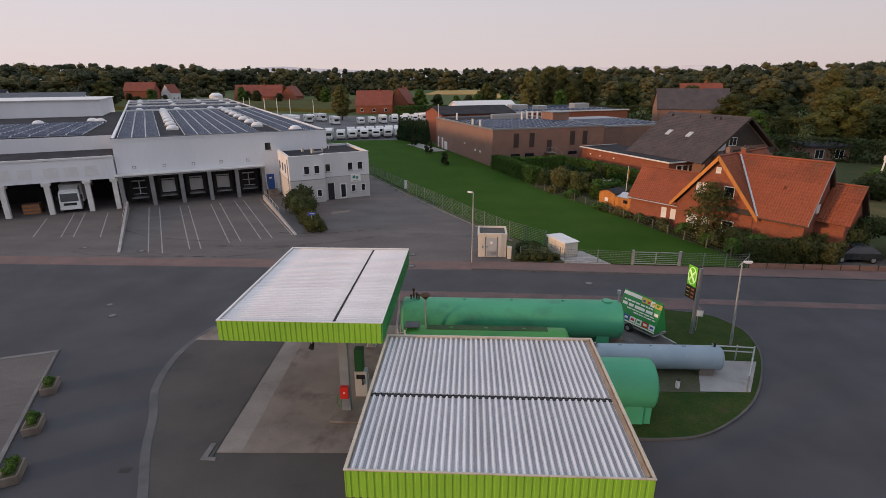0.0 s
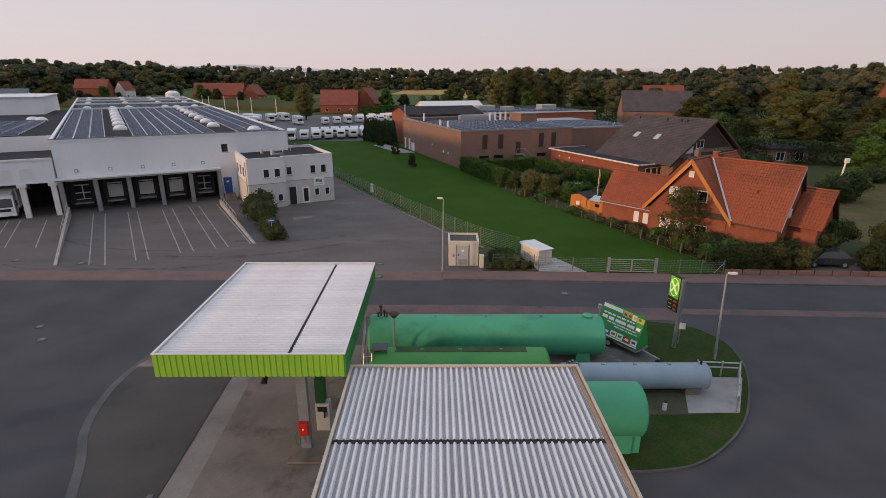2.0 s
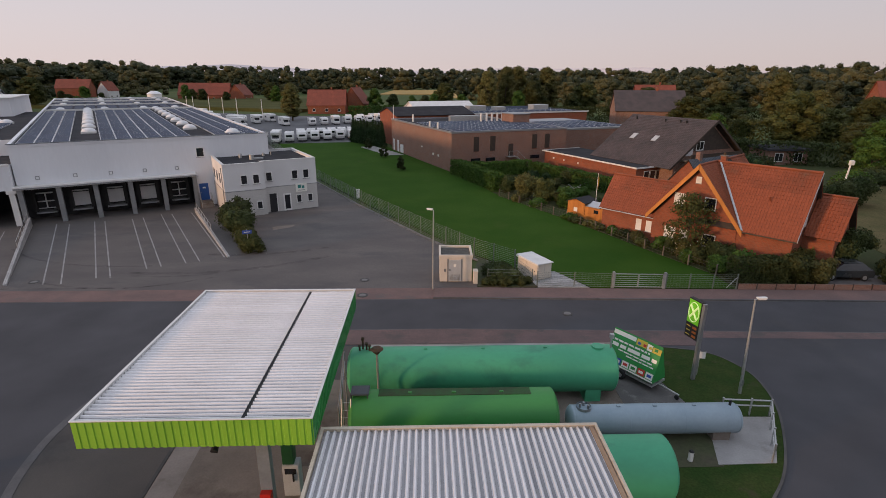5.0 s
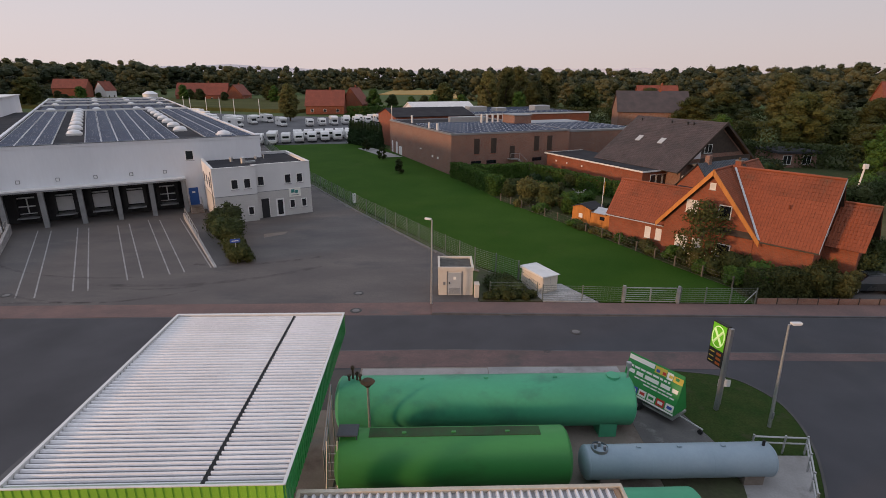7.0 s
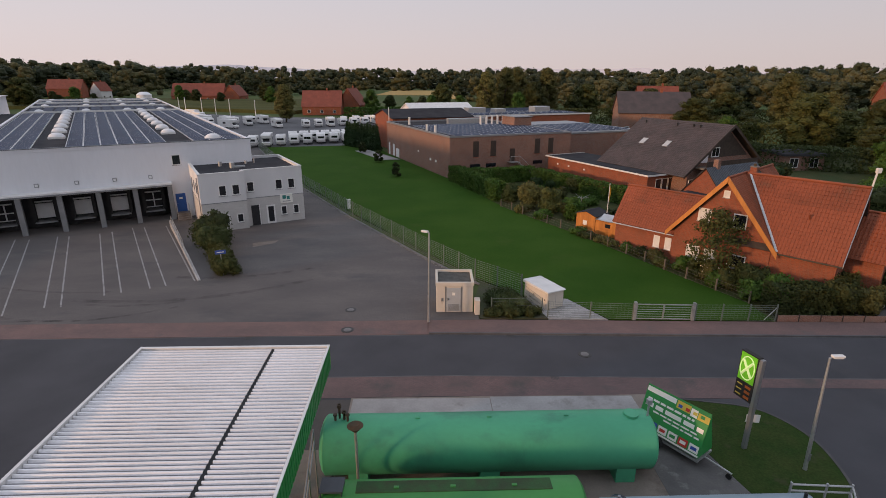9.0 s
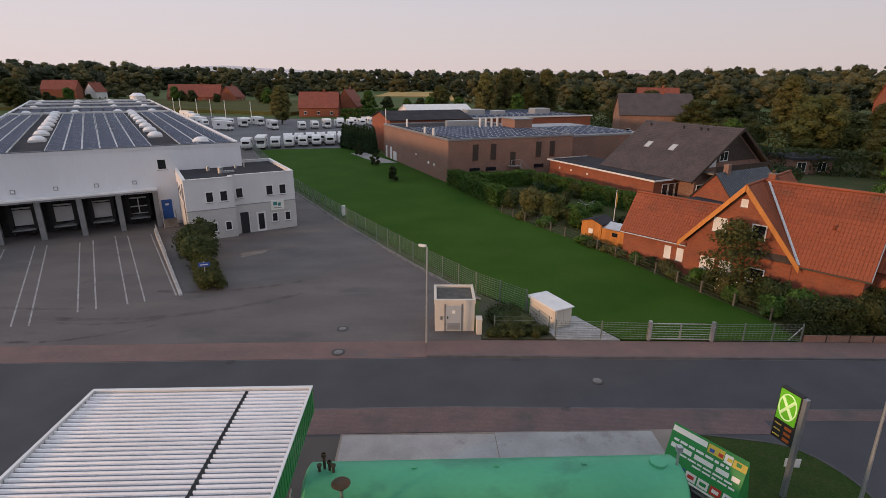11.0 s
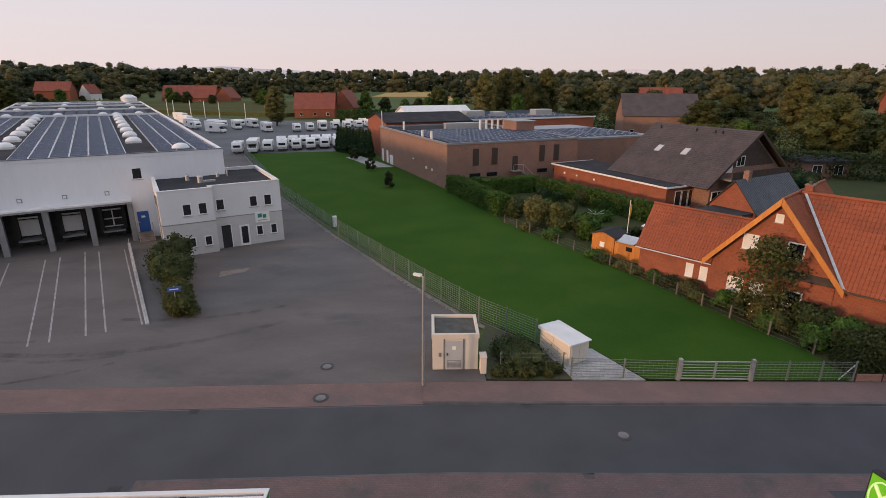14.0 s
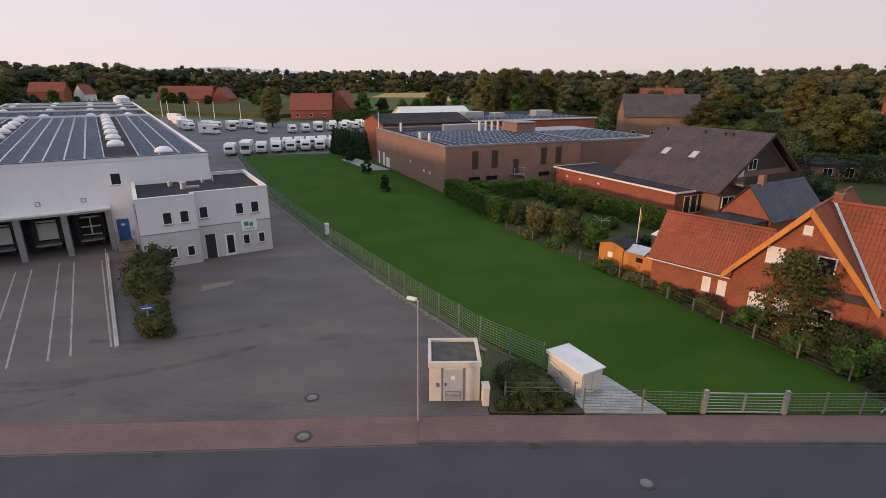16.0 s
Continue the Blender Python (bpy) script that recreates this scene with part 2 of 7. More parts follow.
TANKGREEN = mat("sea_green_tank_paint", (0.066, 0.345, 0.185), (0.056, 0.295, 0.160), rough=0.5, scale=0.6, fine=9, bump=0.05, grain=0.08, stain=(0.042, 0.19, 0.115), stain_scale=0.7, stain_at=0.56, stretch=(0.5, 1, 0.35))
TANKLEAF = mat("leaf_green_tank_paint", (0.044, 0.225, 0.052), (0.038, 0.19, 0.046), rough=0.5, scale=0.6, fine=9, bump=0.05, grain=0.08, stain=(0.034, 0.11, 0.028), stain_scale=0.5, stain_at=0.56, stretch=(0.35, 1, 1))
TANKBLUE = mat("grey_blue_tank_paint", (0.27, 0.34, 0.39), (0.22, 0.29, 0.34), rough=0.5, scale=0.6, fine=9, bump=0.05, grain=0.08, stain=(0.2, 0.24, 0.26), stain_scale=0.8, stain_at=0.62)
RUST = mat("rusty_dirt", (0.10, 0.055, 0.03), (0.05, 0.05, 0.035), rough=0.9, scale=2, fine=20, bump=0.4)
BRICKRED = mat("red_brick", (0.32, 0.082, 0.036), (0.24, 0.064, 0.03), rough=0.85, scale=0.8, fine=16, coords="UV", brick=(0.24, 0.077, (0.20, 0.105, 0.07), 0.009))
BRICKBROWN = mat("brown_brick", (0.27, 0.125, 0.085), (0.21, 0.10, 0.07), rough=0.85, scale=0.5, fine=12, coords="UV", brick=(0.24, 0.077, (0.24, 0.19, 0.16), 0.010))
TILERED = mat("red_clay_tile", (0.26, 0.068, 0.026), (0.185, 0.050, 0.020), rough=0.7, scale=0.5, fine=12, rand=0.07, island=0.07, bump=0.2, stain=(0.14, 0.07, 0.04), stain_scale=0.5, stain_at=0.6)
TILEBROWN = mat("brown_concrete_tile", (0.076, 0.058, 0.056), (0.054, 0.045, 0.045), rough=0.75, scale=0.5, fine=12, island=0.15, bump=0.2)
TILESLATE = mat("slate_tile", (0.055, 0.065, 0.08), (0.04, 0.05, 0.062), rough=0.5, scale=0.5, fine=12, island=0.15, bump=0.2)
TILEFAR = mat("faded_red_tile", (0.28, 0.075, 0.045), (0.20, 0.055, 0.036), rough=0.8, scale=0.4, fine=5, coords="UV", brick=(0.3, 0.34, (0.15, 0.05, 0.03), 0.02))
WOODORANGE = mat("stained_pine_boards", (0.50, 0.19, 0.035), (0.40, 0.15, 0.03), rough=0.6, scale=2, fine=14, rand=0.12, stretch=(1, 1, 0.15))
WOODDARK = mat("dark_stained_wood", (0.05, 0.035, 0.025), (0.035, 0.025, 0.02), rough=0.7, scale=2, fine=14)
GLASS = mat("dark_window_glass", (0.018, 0.02, 0.024), (0.012, 0.014, 0.018), rough=0.12, bump=0, spec=0.7, grain=0.02)
FRAMEWHITE = mat("white_window_frame", (0.72, 0.71, 0.69), (0.66, 0.65, 0.63), rough=0.4, bump=0, grain=0.04)
SHUTTER = mat("white_roller_shutter", (0.66, 0.66, 0.66), (0.6, 0.6, 0.6), rough=0.5, bump=0.05)
BLUEDOOR = mat("blue_door_paint", (0.02, 0.09, 0.32), (0.018, 0.08, 0.28), rough=0.45, bump=0.03)
REDPAINT = mat("red_paint", (0.50, 0.02, 0.015), (0.42, 0.02, 0.015), rough=0.4, bump=0.03)
SOLAR = mat("solar_cell", (0.034, 0.047, 0.082), (0.026, 0.040, 0.072), rough=0.5, spec=0.05, bump=0, rand=0.15, island=0.15, coords="UV", brick=(0.33, 0.4, (0.06, 0.075, 0.11), 0.008))
ALU = mat("aluminium_frame", (0.55, 0.56, 0.57), (0.48, 0.49, 0.5), rough=0.35, metal=0.8, bump=0)
DOME = mat("milky_skylight_acrylic", (0.72, 0.72, 0.72), (0.62, 0.62, 0.63), rough=0.3, bump=0, grain=0.05)
CREAM = mat("cream_concrete_panel", (0.60, 0.54, 0.46), (0.53, 0.48, 0.41), rough=0.85, scale=0.8, fine=22, bump=0.25, grain=0.1)
GREYDOOR = mat("grey_steel_door", (0.40, 0.42, 0.43), (0.36, 0.38, 0.39), rough=0.5, bump=0.03)
GRAVEL = mat("roof_gravel", (0.10, 0.095, 0.085), (0.06, 0.058, 0.05), rough=0.95, scale=2, fine=25, bump=0.8, grain=0.5)
IRON = mat("cast_iron", (0.05, 0.048, 0.046), (0.035, 0.034, 0.033), rough=0.7)
LINEPAINT = mat("worn_line_paint", (0.32, 0.31, 0.30), (0.22, 0.21, 0.205), rough=0.8, scale=1.5, fine=14, stain=(0.085, 0.076, 0.072), stain_scale=1.3, stain_at=0.55)
CARAVAN = mat("white_caravan_shell", (0.74, 0.73, 0.71), (0.68, 0.67, 0.65), rough=0.35, bump=0, rand=0.07, grain=0.04)
CARDARK = mat("dark_car_paint", (0.03, 0.035, 0.04), (0.025, 0.03, 0.034), rough=0.25, bump=0, spec=0.6)
TRUCKWHITE = mat("white_truck_paint", (0.70, 0.72, 0.72), (0.64, 0.66, 0.66), rough=0.35, bump=0)
PLASTIC_TEAL = mat("teal_plastic", (0.03, 0.2, 0.18), (0.03, 0.18, 0.16), rough=0.5)
SIGNGREEN = glow("lit_sign_green", (0.13, 0.46, 0.02), 0.12)
SIGNWHITE = glow("lit_sign_white", (0.62, 0.85, 0.42), 0.18)
DIGIT = glow("orange_digit", (0.34, 0.09, 0.02), 0.05)
ADGREEN = mat("advert_green_print", (0.03, 0.25, 0.06), (0.028, 0.22, 0.055), rough=0.45, bump=0, grain=0.05)
ADWHITE = mat("advert_white_print", (0.75, 0.74, 0.68), (0.7, 0.69, 0.63), rough=0.45, bump=0, grain=0.05)
ADYELLOW = mat("advert_yellow_print", (0.62, 0.46, 0.06), (0.5, 0.38, 0.06), rough=0.45, bump=0, grain=0.05)
ADRED = mat("advert_red_print", (0.5, 0.04, 0.03), (0.42, 0.04, 0.03), rough=0.45, bump=0, grain=0.05)
ADBLUE = mat("advert_blue_print", (0.04, 0.09, 0.35), (0.04, 0.08, 0.3), rough=0.45, bump=0, grain=0.05)
FLAGYELLOW = mat("yellow_flag_cloth", (0.6, 0.38, 0.03), (0.5, 0.3, 0.03), rough=0.8)
BARK = mat("bark", (0.09, 0.065, 0.045), (0.06, 0.045, 0.03), rough=0.9, scale=3, fine=18, bump=0.6)
LEAF = leaf_mat("oak_leaves", (0.048, 0.062, 0.018), (0.082, 0.083, 0.024))
LEAFDARK = leaf_mat("dark_leaves", (0.034, 0.052, 0.017), (0.058, 0.068, 0.022))
LEAFBIRCH = leaf_mat("yellowish_leaves", (0.090, 0.096, 0.030), (0.12, 0.105, 0.033))
LEAFHEDGE = leaf_mat("hedge_leaves", (0.048, 0.105, 0.018), (0.074, 0.13, 0.024), rand=0.15)
LEAFCONIFER = leaf_mat("conifer_needles", (0.022, 0.048, 0.018), (0.032, 0.058, 0.02), rand=0.15)
LEAFFAR = leaf_mat("far_wood_leaves", (0.046, 0.060, 0.030), (0.066, 0.070, 0.034))
LEAFFARDARK = leaf_mat("far_shaded_leaves", (0.034, 0.048, 0.026), (0.048, 0.056, 0.028))
LEAFFARWARM = leaf_mat("far_warm_leaves", (0.066, 0.070, 0.030), (0.094, 0.082, 0.034))
FLOWER = mat("white_blossom", (0.7, 0.68, 0.6), (0.6, 0.55, 0.45), rough=0.8, bump=0)
# Aerial haze is put into this pale base colour.
HILL = mat("haze_toned_hill", (0.60, 0.57, 0.60), (0.56, 0.54, 0.57), rough=1.0, scale=0.002, fine=0.02, bump=0, spec=0)


def worn_mark(name, colour, at=0.5):
    """A rubbed-on mark that lets the paving show between its dark flecks."""
    m = mat(name, colour, rough=0.8, scale=1.2, fine=12, bump=0.1)
    n, l = m.node_tree.nodes, m.node_tree.links
    tc = n.new("ShaderNodeTexCoord")
    noise = n.new("ShaderNodeTexNoise"); noise.inputs["Scale"].default_value = 0.9; noise.inputs["Detail"].default_value = 6
    r = n.new("ShaderNodeMapRange"); r.inputs[1].default_value, r.inputs[2].default_value, r.inputs[4].default_value = at - 0.12, at + 0.2, 0.3
    clear, ms = n.new("ShaderNodeBsdfTransparent"), n.new("ShaderNodeMixShader")
    l.new(tc.outputs["Object"], noise.inputs["Vector"]); l.new(noise.outputs[0], r.inputs[0]); l.new(r.outputs[0], ms.inputs[0])
    l.new(clear.outputs[0], ms.inputs[1]); l.new(n["Principled BSDF"].outputs[0], ms.inputs[2])
    l.new(ms.outputs[0], n["Material Output"].inputs[0])
    return m


TYRE = worn_mark("tyre_rubber_mark", (0.062, 0.057, 0.056))

# ---- mesh tools ----
def lay_uv(bm):
    """UVs in metres, along each face's own level direction and up its slope."""
    uv = bm.loops.layers.uv.verify()
    for f in bm.faces:
        n = f.normal
        side = math.hypot(n.x, n.y)
        if side < 0.05:
            for lo in f.loops:
                lo[uv].uv = (lo.vert.co.x, lo.vert.co.y)
        else:
            tx, ty = -n.y / side, n.x / side
            for lo in f.loops:
                c = lo.vert.co
                lo[uv].uv = (c.x * tx + c.y * ty, c.z * side - (c.x * n.x + c.y * n.y) / side * n.z)


def as_mesh(name, bm, material, smooth=False, uv=True):
    bm.normal_update()
    if uv:
        lay_uv(bm)
    me = bpy.data.meshes.new(name)
    bm.to_mesh(me)
    bm.free()
    me.materials.append(material)
    if smooth:
        me.polygons.foreach_set("use_smooth", [True] * len(me.polygons))
        me.set_sharp_from_angle(angle=radians(35))
    return me


def part(name, bm, material, parent, label="", smooth=False):
    """One mesh object under a thing or a part."""
    ob = new(name, as_mesh(name, bm, material, smooth))
    ob.parent = parent
    if label:
        ob["label"] = label
    return ob


def piece(name, me, parent, m):
    """One more object on a shared mesh, under its thing."""
    ob = new(name, me)
    ob.parent = parent
    ob.matrix_basis = m
    return ob


def thing(name, x, y, z, turn, label, category, group="", kind=""):
    e = new(name)
    e.empty_display_size = 0.3
    e.matrix_world = pose(x, y, z, 0, 0, turn)
    return tagged(e, label, category, group, kind)


def structure(name, bm, material, label, category, smooth=False):
    return tagged(new(name, as_mesh(name, bm, material, smooth)), label, category, "", "structure")


def bx(bm, x0, x1, y0, y1, z0, z1, bevel=0.0):
    r = bmesh.ops.create_cube(bm, size=1)
    bmesh.ops.scale(bm, vec=(x1 - x0, y1 - y0, z1 - z0), verts=r["verts"])
    bmesh.ops.translate(bm, vec=((x0 + x1) / 2, (y0 + y1) / 2, (z0 + z1) / 2), verts=r["verts"])
    if bevel:
        edges = list({e for v in r["verts"] for e in v.link_edges})
        bmesh.ops.bevel(bm, geom=edges, offset=bevel, segments=2, profile=0.6, affect="EDGES")
    return bm


def box(x0, x1, y0, y1, z0, z1, bevel=0.0):
    return bx(bmesh.new(), x0, x1, y0, y1, z0, z1, bevel)


def rod(bm, a, b, r, n=10, r2=None):
    a, b = Vector(a), Vector(b)
    d = b - a
    m = Matrix.Translation((a + b) / 2) @ d.to_track_quat("Z", "Y").to_matrix().to_4x4()
    bmesh.ops.create_cone(bm, cap_ends=True, segments=n, radius1=r, radius2=r if r2 is None else r2, depth=d.length, matrix=m)
    return bm


def tube(a, b, r, n=10, r2=None):
    return rod(bmesh.new(), a, b, r, n, r2)


def prism(poly, z0, z1, bm=None):
    """An upright block on a polygon; z1 may be a list, one height a corner."""
    bm = bm or bmesh.new()
    tops = z1 if isinstance(z1, (list, tuple)) else [z1] * len(poly)
    lo = [bm.verts.new((p[0], p[1], z0)) for p in poly]
    hi = [bm.verts.new((p[0], p[1], h)) for p, h in zip(poly, tops)]
    bm.faces.new(lo[::-1]); bm.faces.new(hi)
    k = len(poly)
    for i in range(k):
        bm.faces.new((lo[i], lo[(i + 1) % k], hi[(i + 1) % k], hi[i]))
    bmesh.ops.recalc_face_normals(bm, faces=bm.faces)
    return bm


def plate(corners, thick, bm=None):
    """A flat slab under the corners given, thick metres deep along its normal."""
    bm = bm or bmesh.new()
    c = [Vector(p) for p in corners]
    n = (c[1] - c[0]).cross(c[2] - c[0]).normalized()
    hi = [bm.verts.new(p) for p in c]
    lo = [bm.verts.new(p - n * thick) for p in c]
    bm.faces.new(hi); bm.faces.new(lo[::-1])
    k = len(c)
    for i in range(k):
        bm.faces.new((hi[i], lo[i], lo[(i + 1) % k], hi[(i + 1) % k]))
    bmesh.ops.recalc_face_normals(bm, faces=bm.faces)
    return bm


def strip(line, width, z0, z1, bm=None):
    """A band along a line of points, to its left by width (right if negative)."""
    bm = bm or bmesh.new()
    pts = [Vector((p[0], p[1])) for p in line]
    offs = []
    for i, p in enumerate(pts):
        d = (pts[min(i + 1, len(pts) - 1)] - pts[max(i - 1, 0)]).normalized()
        offs.append(p + Vector((-d.y, d.x)) * width)
    for i in range(len(pts) - 1):
        prism([pts[i], pts[i + 1], offs[i + 1], offs[i]], z0, z1, bm)
    bmesh.ops.remove_doubles(bm, verts=bm.verts, dist=0.0005)
    return bm


def eased(line, n=5):
    """A smooth curve through the points of a line."""
    p = [Vector(q) for q in line]
    p = [p[0]] + p + [p[-1]]
    out = []
    for i in range(1, len(p) - 2):
        for k in range(n):
            f = k / n
            out.append(0.5 * (2 * p[i] + (p[i + 1] - p[i - 1]) * f + (2 * p[i - 1] - 5 * p[i] + 4 * p[i + 1] - p[i + 2]) * f * f + (3 * p[i] - p[i - 1] - 3 * p[i + 1] + p[i + 2]) * f ** 3))
    return [(q.x, q.y) for q in out] + [tuple(line[-1])]


def gable(L, W, eave, ridge, bm=None):
    """A house body with a ridge along x: 0..L by -W/2..W/2, with gable triangles."""
    bm = bm or bmesh.new()
    w = W / 2
    v = [bm.verts.new(p) for p in ((0, -w, 0), (0, w, 0), (0, w, eave), (0, 0, ridge), (0, -w, eave), (L, -w, 0), (L, w, 0), (L, w, eave), (L, 0, ridge), (L, -w, eave))]
    for f in ((0, 4, 3, 2, 1), (5, 6, 7, 8, 9), (0, 5, 9, 4), (1, 2, 7, 6), (4, 9, 8, 3), (3, 8, 7, 2), (0, 1, 6, 5)):
        bm.faces.new([v[i] for i in f])
    bmesh.ops.recalc_face_normals(bm, faces=bm.faces)
    return bm


def join_quads(name, quads, material):
    """One mesh from an array of quads (n, 4, 3)."""
    n = len(quads)
    me = bpy.data.meshes.new(name)
    me.vertices.add(4 * n); me.loops.add(4 * n); me.polygons.add(n)
    me.vertices.foreach_set("co", np.asarray(quads, np.float32).ravel())
    me.loops.foreach_set("vertex_index", np.arange(4 * n, dtype=np.int32))
    me.polygons.foreach_set("loop_start", np.arange(0, 4 * n, 4, dtype=np.int32))
    me.polygons.foreach_set("loop_total", np.full(n, 4, np.int32))
    me.update(calc_edges=True)
    me.materials.append(material)
    return me


def leaf_quads(centres, normals, size, rng, spread=0.9, slim=0.6):
    """Leaf-shaped quads (kite outlines) round the centres, loosely facing along the normals."""
    n = len(centres)
    nrm = normals + rng.normal(0, spread, (n, 3))
    nrm /= np.linalg.norm(nrm, axis=1, keepdims=True) + 1e-9
    t = np.cross(nrm, rng.normal(0, 1, (n, 3)))
    t /= np.linalg.norm(t, axis=1, keepdims=True) + 1e-9
    b = np.cross(nrm, t)
    s = (size * rng.uniform(0.6, 1.4, (n, 1)))
    bend = nrm * s * rng.uniform(-0.25, 0.25, (n, 1))
    return np.stack([centres - t * s, centres - b * s * slim + bend, centres + t * s, centres + b * s * slim + bend], 1)


def ball_quads(n=3):
    """A unit ball of quads, as a rounded cube."""
    out = []
    g = np.tan(np.linspace(-1, 1, n + 1) * math.pi / 4)
    for axis in range(3):
        for sign in (-1.0, 1.0):
            for i in range(n):
                for j in range(n):
                    q = []
                    for a, b in ((i, j), (i + 1, j), (i + 1, j + 1), (i, j + 1)):
                        p = np.zeros(3)
                        p[axis], p[(axis + 1) % 3], p[(axis + 2) % 3] = sign, g[a] * sign, g[b]
                        q.append(p / np.linalg.norm(p))
                    out.append(q)
    return np.array(out)


BALL = ball_quads()
BALL = BALL * (1 + 0.2 * np.sin(5 * BALL[..., :1] + 1) * np.sin(4 * BALL[..., 1:2]) + 0.14 * np.sin(9 * BALL[..., 2:] + 4 * BALL[..., :1]))


def blob_leaves(blobs, count, size, rng, heart=0.72):
    """Leaves over the outside of many lumps (x, y, z, rx, ry, rz), round a dense heart of foliage in each."""
    blobs = np.asarray(blobs, float)
    area = (blobs[:, 3] * blobs[:, 4] + blobs[:, 3] * blobs[:, 5] + blobs[:, 4] * blobs[:, 5])
    pick = rng.choice(len(blobs), count, p=area / area.sum())
    d = rng.normal(0, 1, (count, 3))
    d /= np.linalg.norm(d, axis=1, keepdims=True)
    r = 0.94 + rng.normal(0, 0.15, (count, 1))
    leaves = leaf_quads(blobs[pick, :3] + d * r * blobs[pick, 3:], d, size, rng, 0.7)
    if not heart:
        return leaves
    hearts = blobs[:, None, None, :3] + BALL[None] * heart * blobs[:, None, None, 3:]
    return np.concatenate([leaves, hearts.reshape(-1, 4, 3)])


def crown_blobs(h, r, base, rng, lumps=26, peak=0.55):
    """Lumps of an uneven crown between base and h, r wide."""
    out = []
    for k in range(lumps):
        f = (k + 0.5) / lumps
        z = base + (h - base) * f
        wide = r * max(0.16, math.sin(math.pi * min(1, max(0.02, 0.12 + 0.86 * f)) ** (0.8 / max(peak, 0.2) * 0.62)) ** 0.8)
        a = k * 2.399 + rng.uniform(-0.5, 0.5)
        off = wide * rng.uniform(0.35, 0.8)
        s = r * rng.uniform(0.2, 0.38)
        out.append((math.cos(a) * off, math.sin(a) * off, min(z, h - s * 0.7), s, s * rng.uniform(0.8, 1.15), s * rng.uniform(0.65, 0.95)))
    return out


def limb_bm(h, r, base, rng, thick):
    """A tapered, slightly crooked trunk with limbs reaching into the crown."""
    bm = bmesh.new()
    p, k = Vector((0, 0, -0.1)), 5
    top = base + (h - base) * 0.65
    nodes = [p]
    for i in range(1, k + 1):
        f = i / k
        q = Vector((rng.normal(0, 0.04 * r), rng.normal(0, 0.04 * r), top * f))
        rod(bm, nodes[-1], q, thick * (1 - 0.75 * (f - 1 / k)), 8, thick * (1 - 0.75 * f))
        nodes.append(q)
    for i in range(9):
        a, f = i * 2.4, rng.uniform(0.4, 0.95)
        s = nodes[2 + int(f * 10) % (k - 1)]
        e = s + Vector((math.cos(a) * r * 0.6, math.sin(a) * r * 0.6, (h - base) * rng.uniform(0.1, 0.3)))
        rod(bm, s, e, thick * 0.35, 6, thick * 0.08)
    return bm


def tree(name, h, r, base, leaf, leafmat, seed, count, label, category="tree", lumps=26, peak=0.55, thick=None, heart=0.72):
    """A tree: trunk and crown, standing at the origin."""
    rng = np.random.default_rng(seed)
    t = thing(name, 0, 0, 0, 0, label, category)
    part("trunk", limb_bm(h, r, base, rng, thick or h * 0.022), BARK, t)
    crown = new("crown", join_quads("crown", blob_leaves(crown_blobs(h, r, base, rng, lumps, peak), count, leaf, rng, heart), leafmat))
    crown.parent = t
    return t


def bush_mesh(name, lx, ly, h, leaf, leafmat, seed, count, lumps=14):
    lumps = int(lumps * 1.9)
    rng = np.random.default_rng(seed)
    blobs = []
    for k in range(lumps):
        s = min(lx, ly) * rng.uniform(0.15, 0.34)
        sz = min(h * 0.5, s * rng.uniform(0.8, 1.1))
        blobs.append((rng.uniform(-0.5, 0.5) * max(0.05, lx - 2 * s), rng.uniform(-0.5, 0.5) * max(0.05, ly - 2 * s), rng.uniform(sz * 0.8, max(sz * 0.85, h - sz)), s, s, sz))
    q = blob_leaves(blobs, count, leaf, rng)
    q[..., 2] = np.abs(q[..., 2]) - 0.02
    return join_quads(name, q, leafmat)


def bush(name, x, y, turn, lx, ly, h, leaf, leafmat, seed, count, label, category="bush", z=0.0, lumps=14, group=""):
    ob = new(name, bush_mesh(name, lx, ly, h, leaf, leafmat, seed, count, lumps))
    ob.matrix_world = pose(x, y, z, 0, 0, turn)
    return tagged(ob, label, category, group)


def hedge(name, a, b, width, h, leaf, leafmat, seed, dens, label, z=0.0):
    """A clipped hedge from a to b: a leafy block with soft edges."""
    rng = np.random.default_rng(seed)
    L = math.dist(a, b)
    n = int(dens * (2 * L * h + L * width + 2 * width * h))
    d = rng.uniform(-1, 1, (n, 3))
    face = rng.choice(3, n, p=np.array([width * h, L * h, L * width]) / (width * h + L * h + L * width))
    sign = np.where(rng.random(n) < 0.5, -1.0, 1.0)
    d[np.arange(n), face] = sign * (1.0 - np.abs(rng.normal(0, 0.08, n)))
    nrm = np.zeros((n, 3)); nrm[np.arange(n), face] = sign
    c = d * np.array([L / 2, width / 2, h / 2]) + np.array([L / 2, 0, h / 2 + 0.02])
    wob = 0.10 * np.sin(c[:, :1] * 1.7 + 1.3 * c[:, 2:3]) * nrm
    q = leaf_quads(c + wob, nrm, leaf, rng)
    q[..., 2] = np.maximum(q[..., 2], -0.02)
    ob = new(name, join_quads(name, q, leafmat))
    ob.matrix_world = pose(a[0], a[1], z, 0, 0, math.degrees(math.atan2(b[1] - a[1], b[0] - a[0])))
    return tagged(ob, label, "hedge")


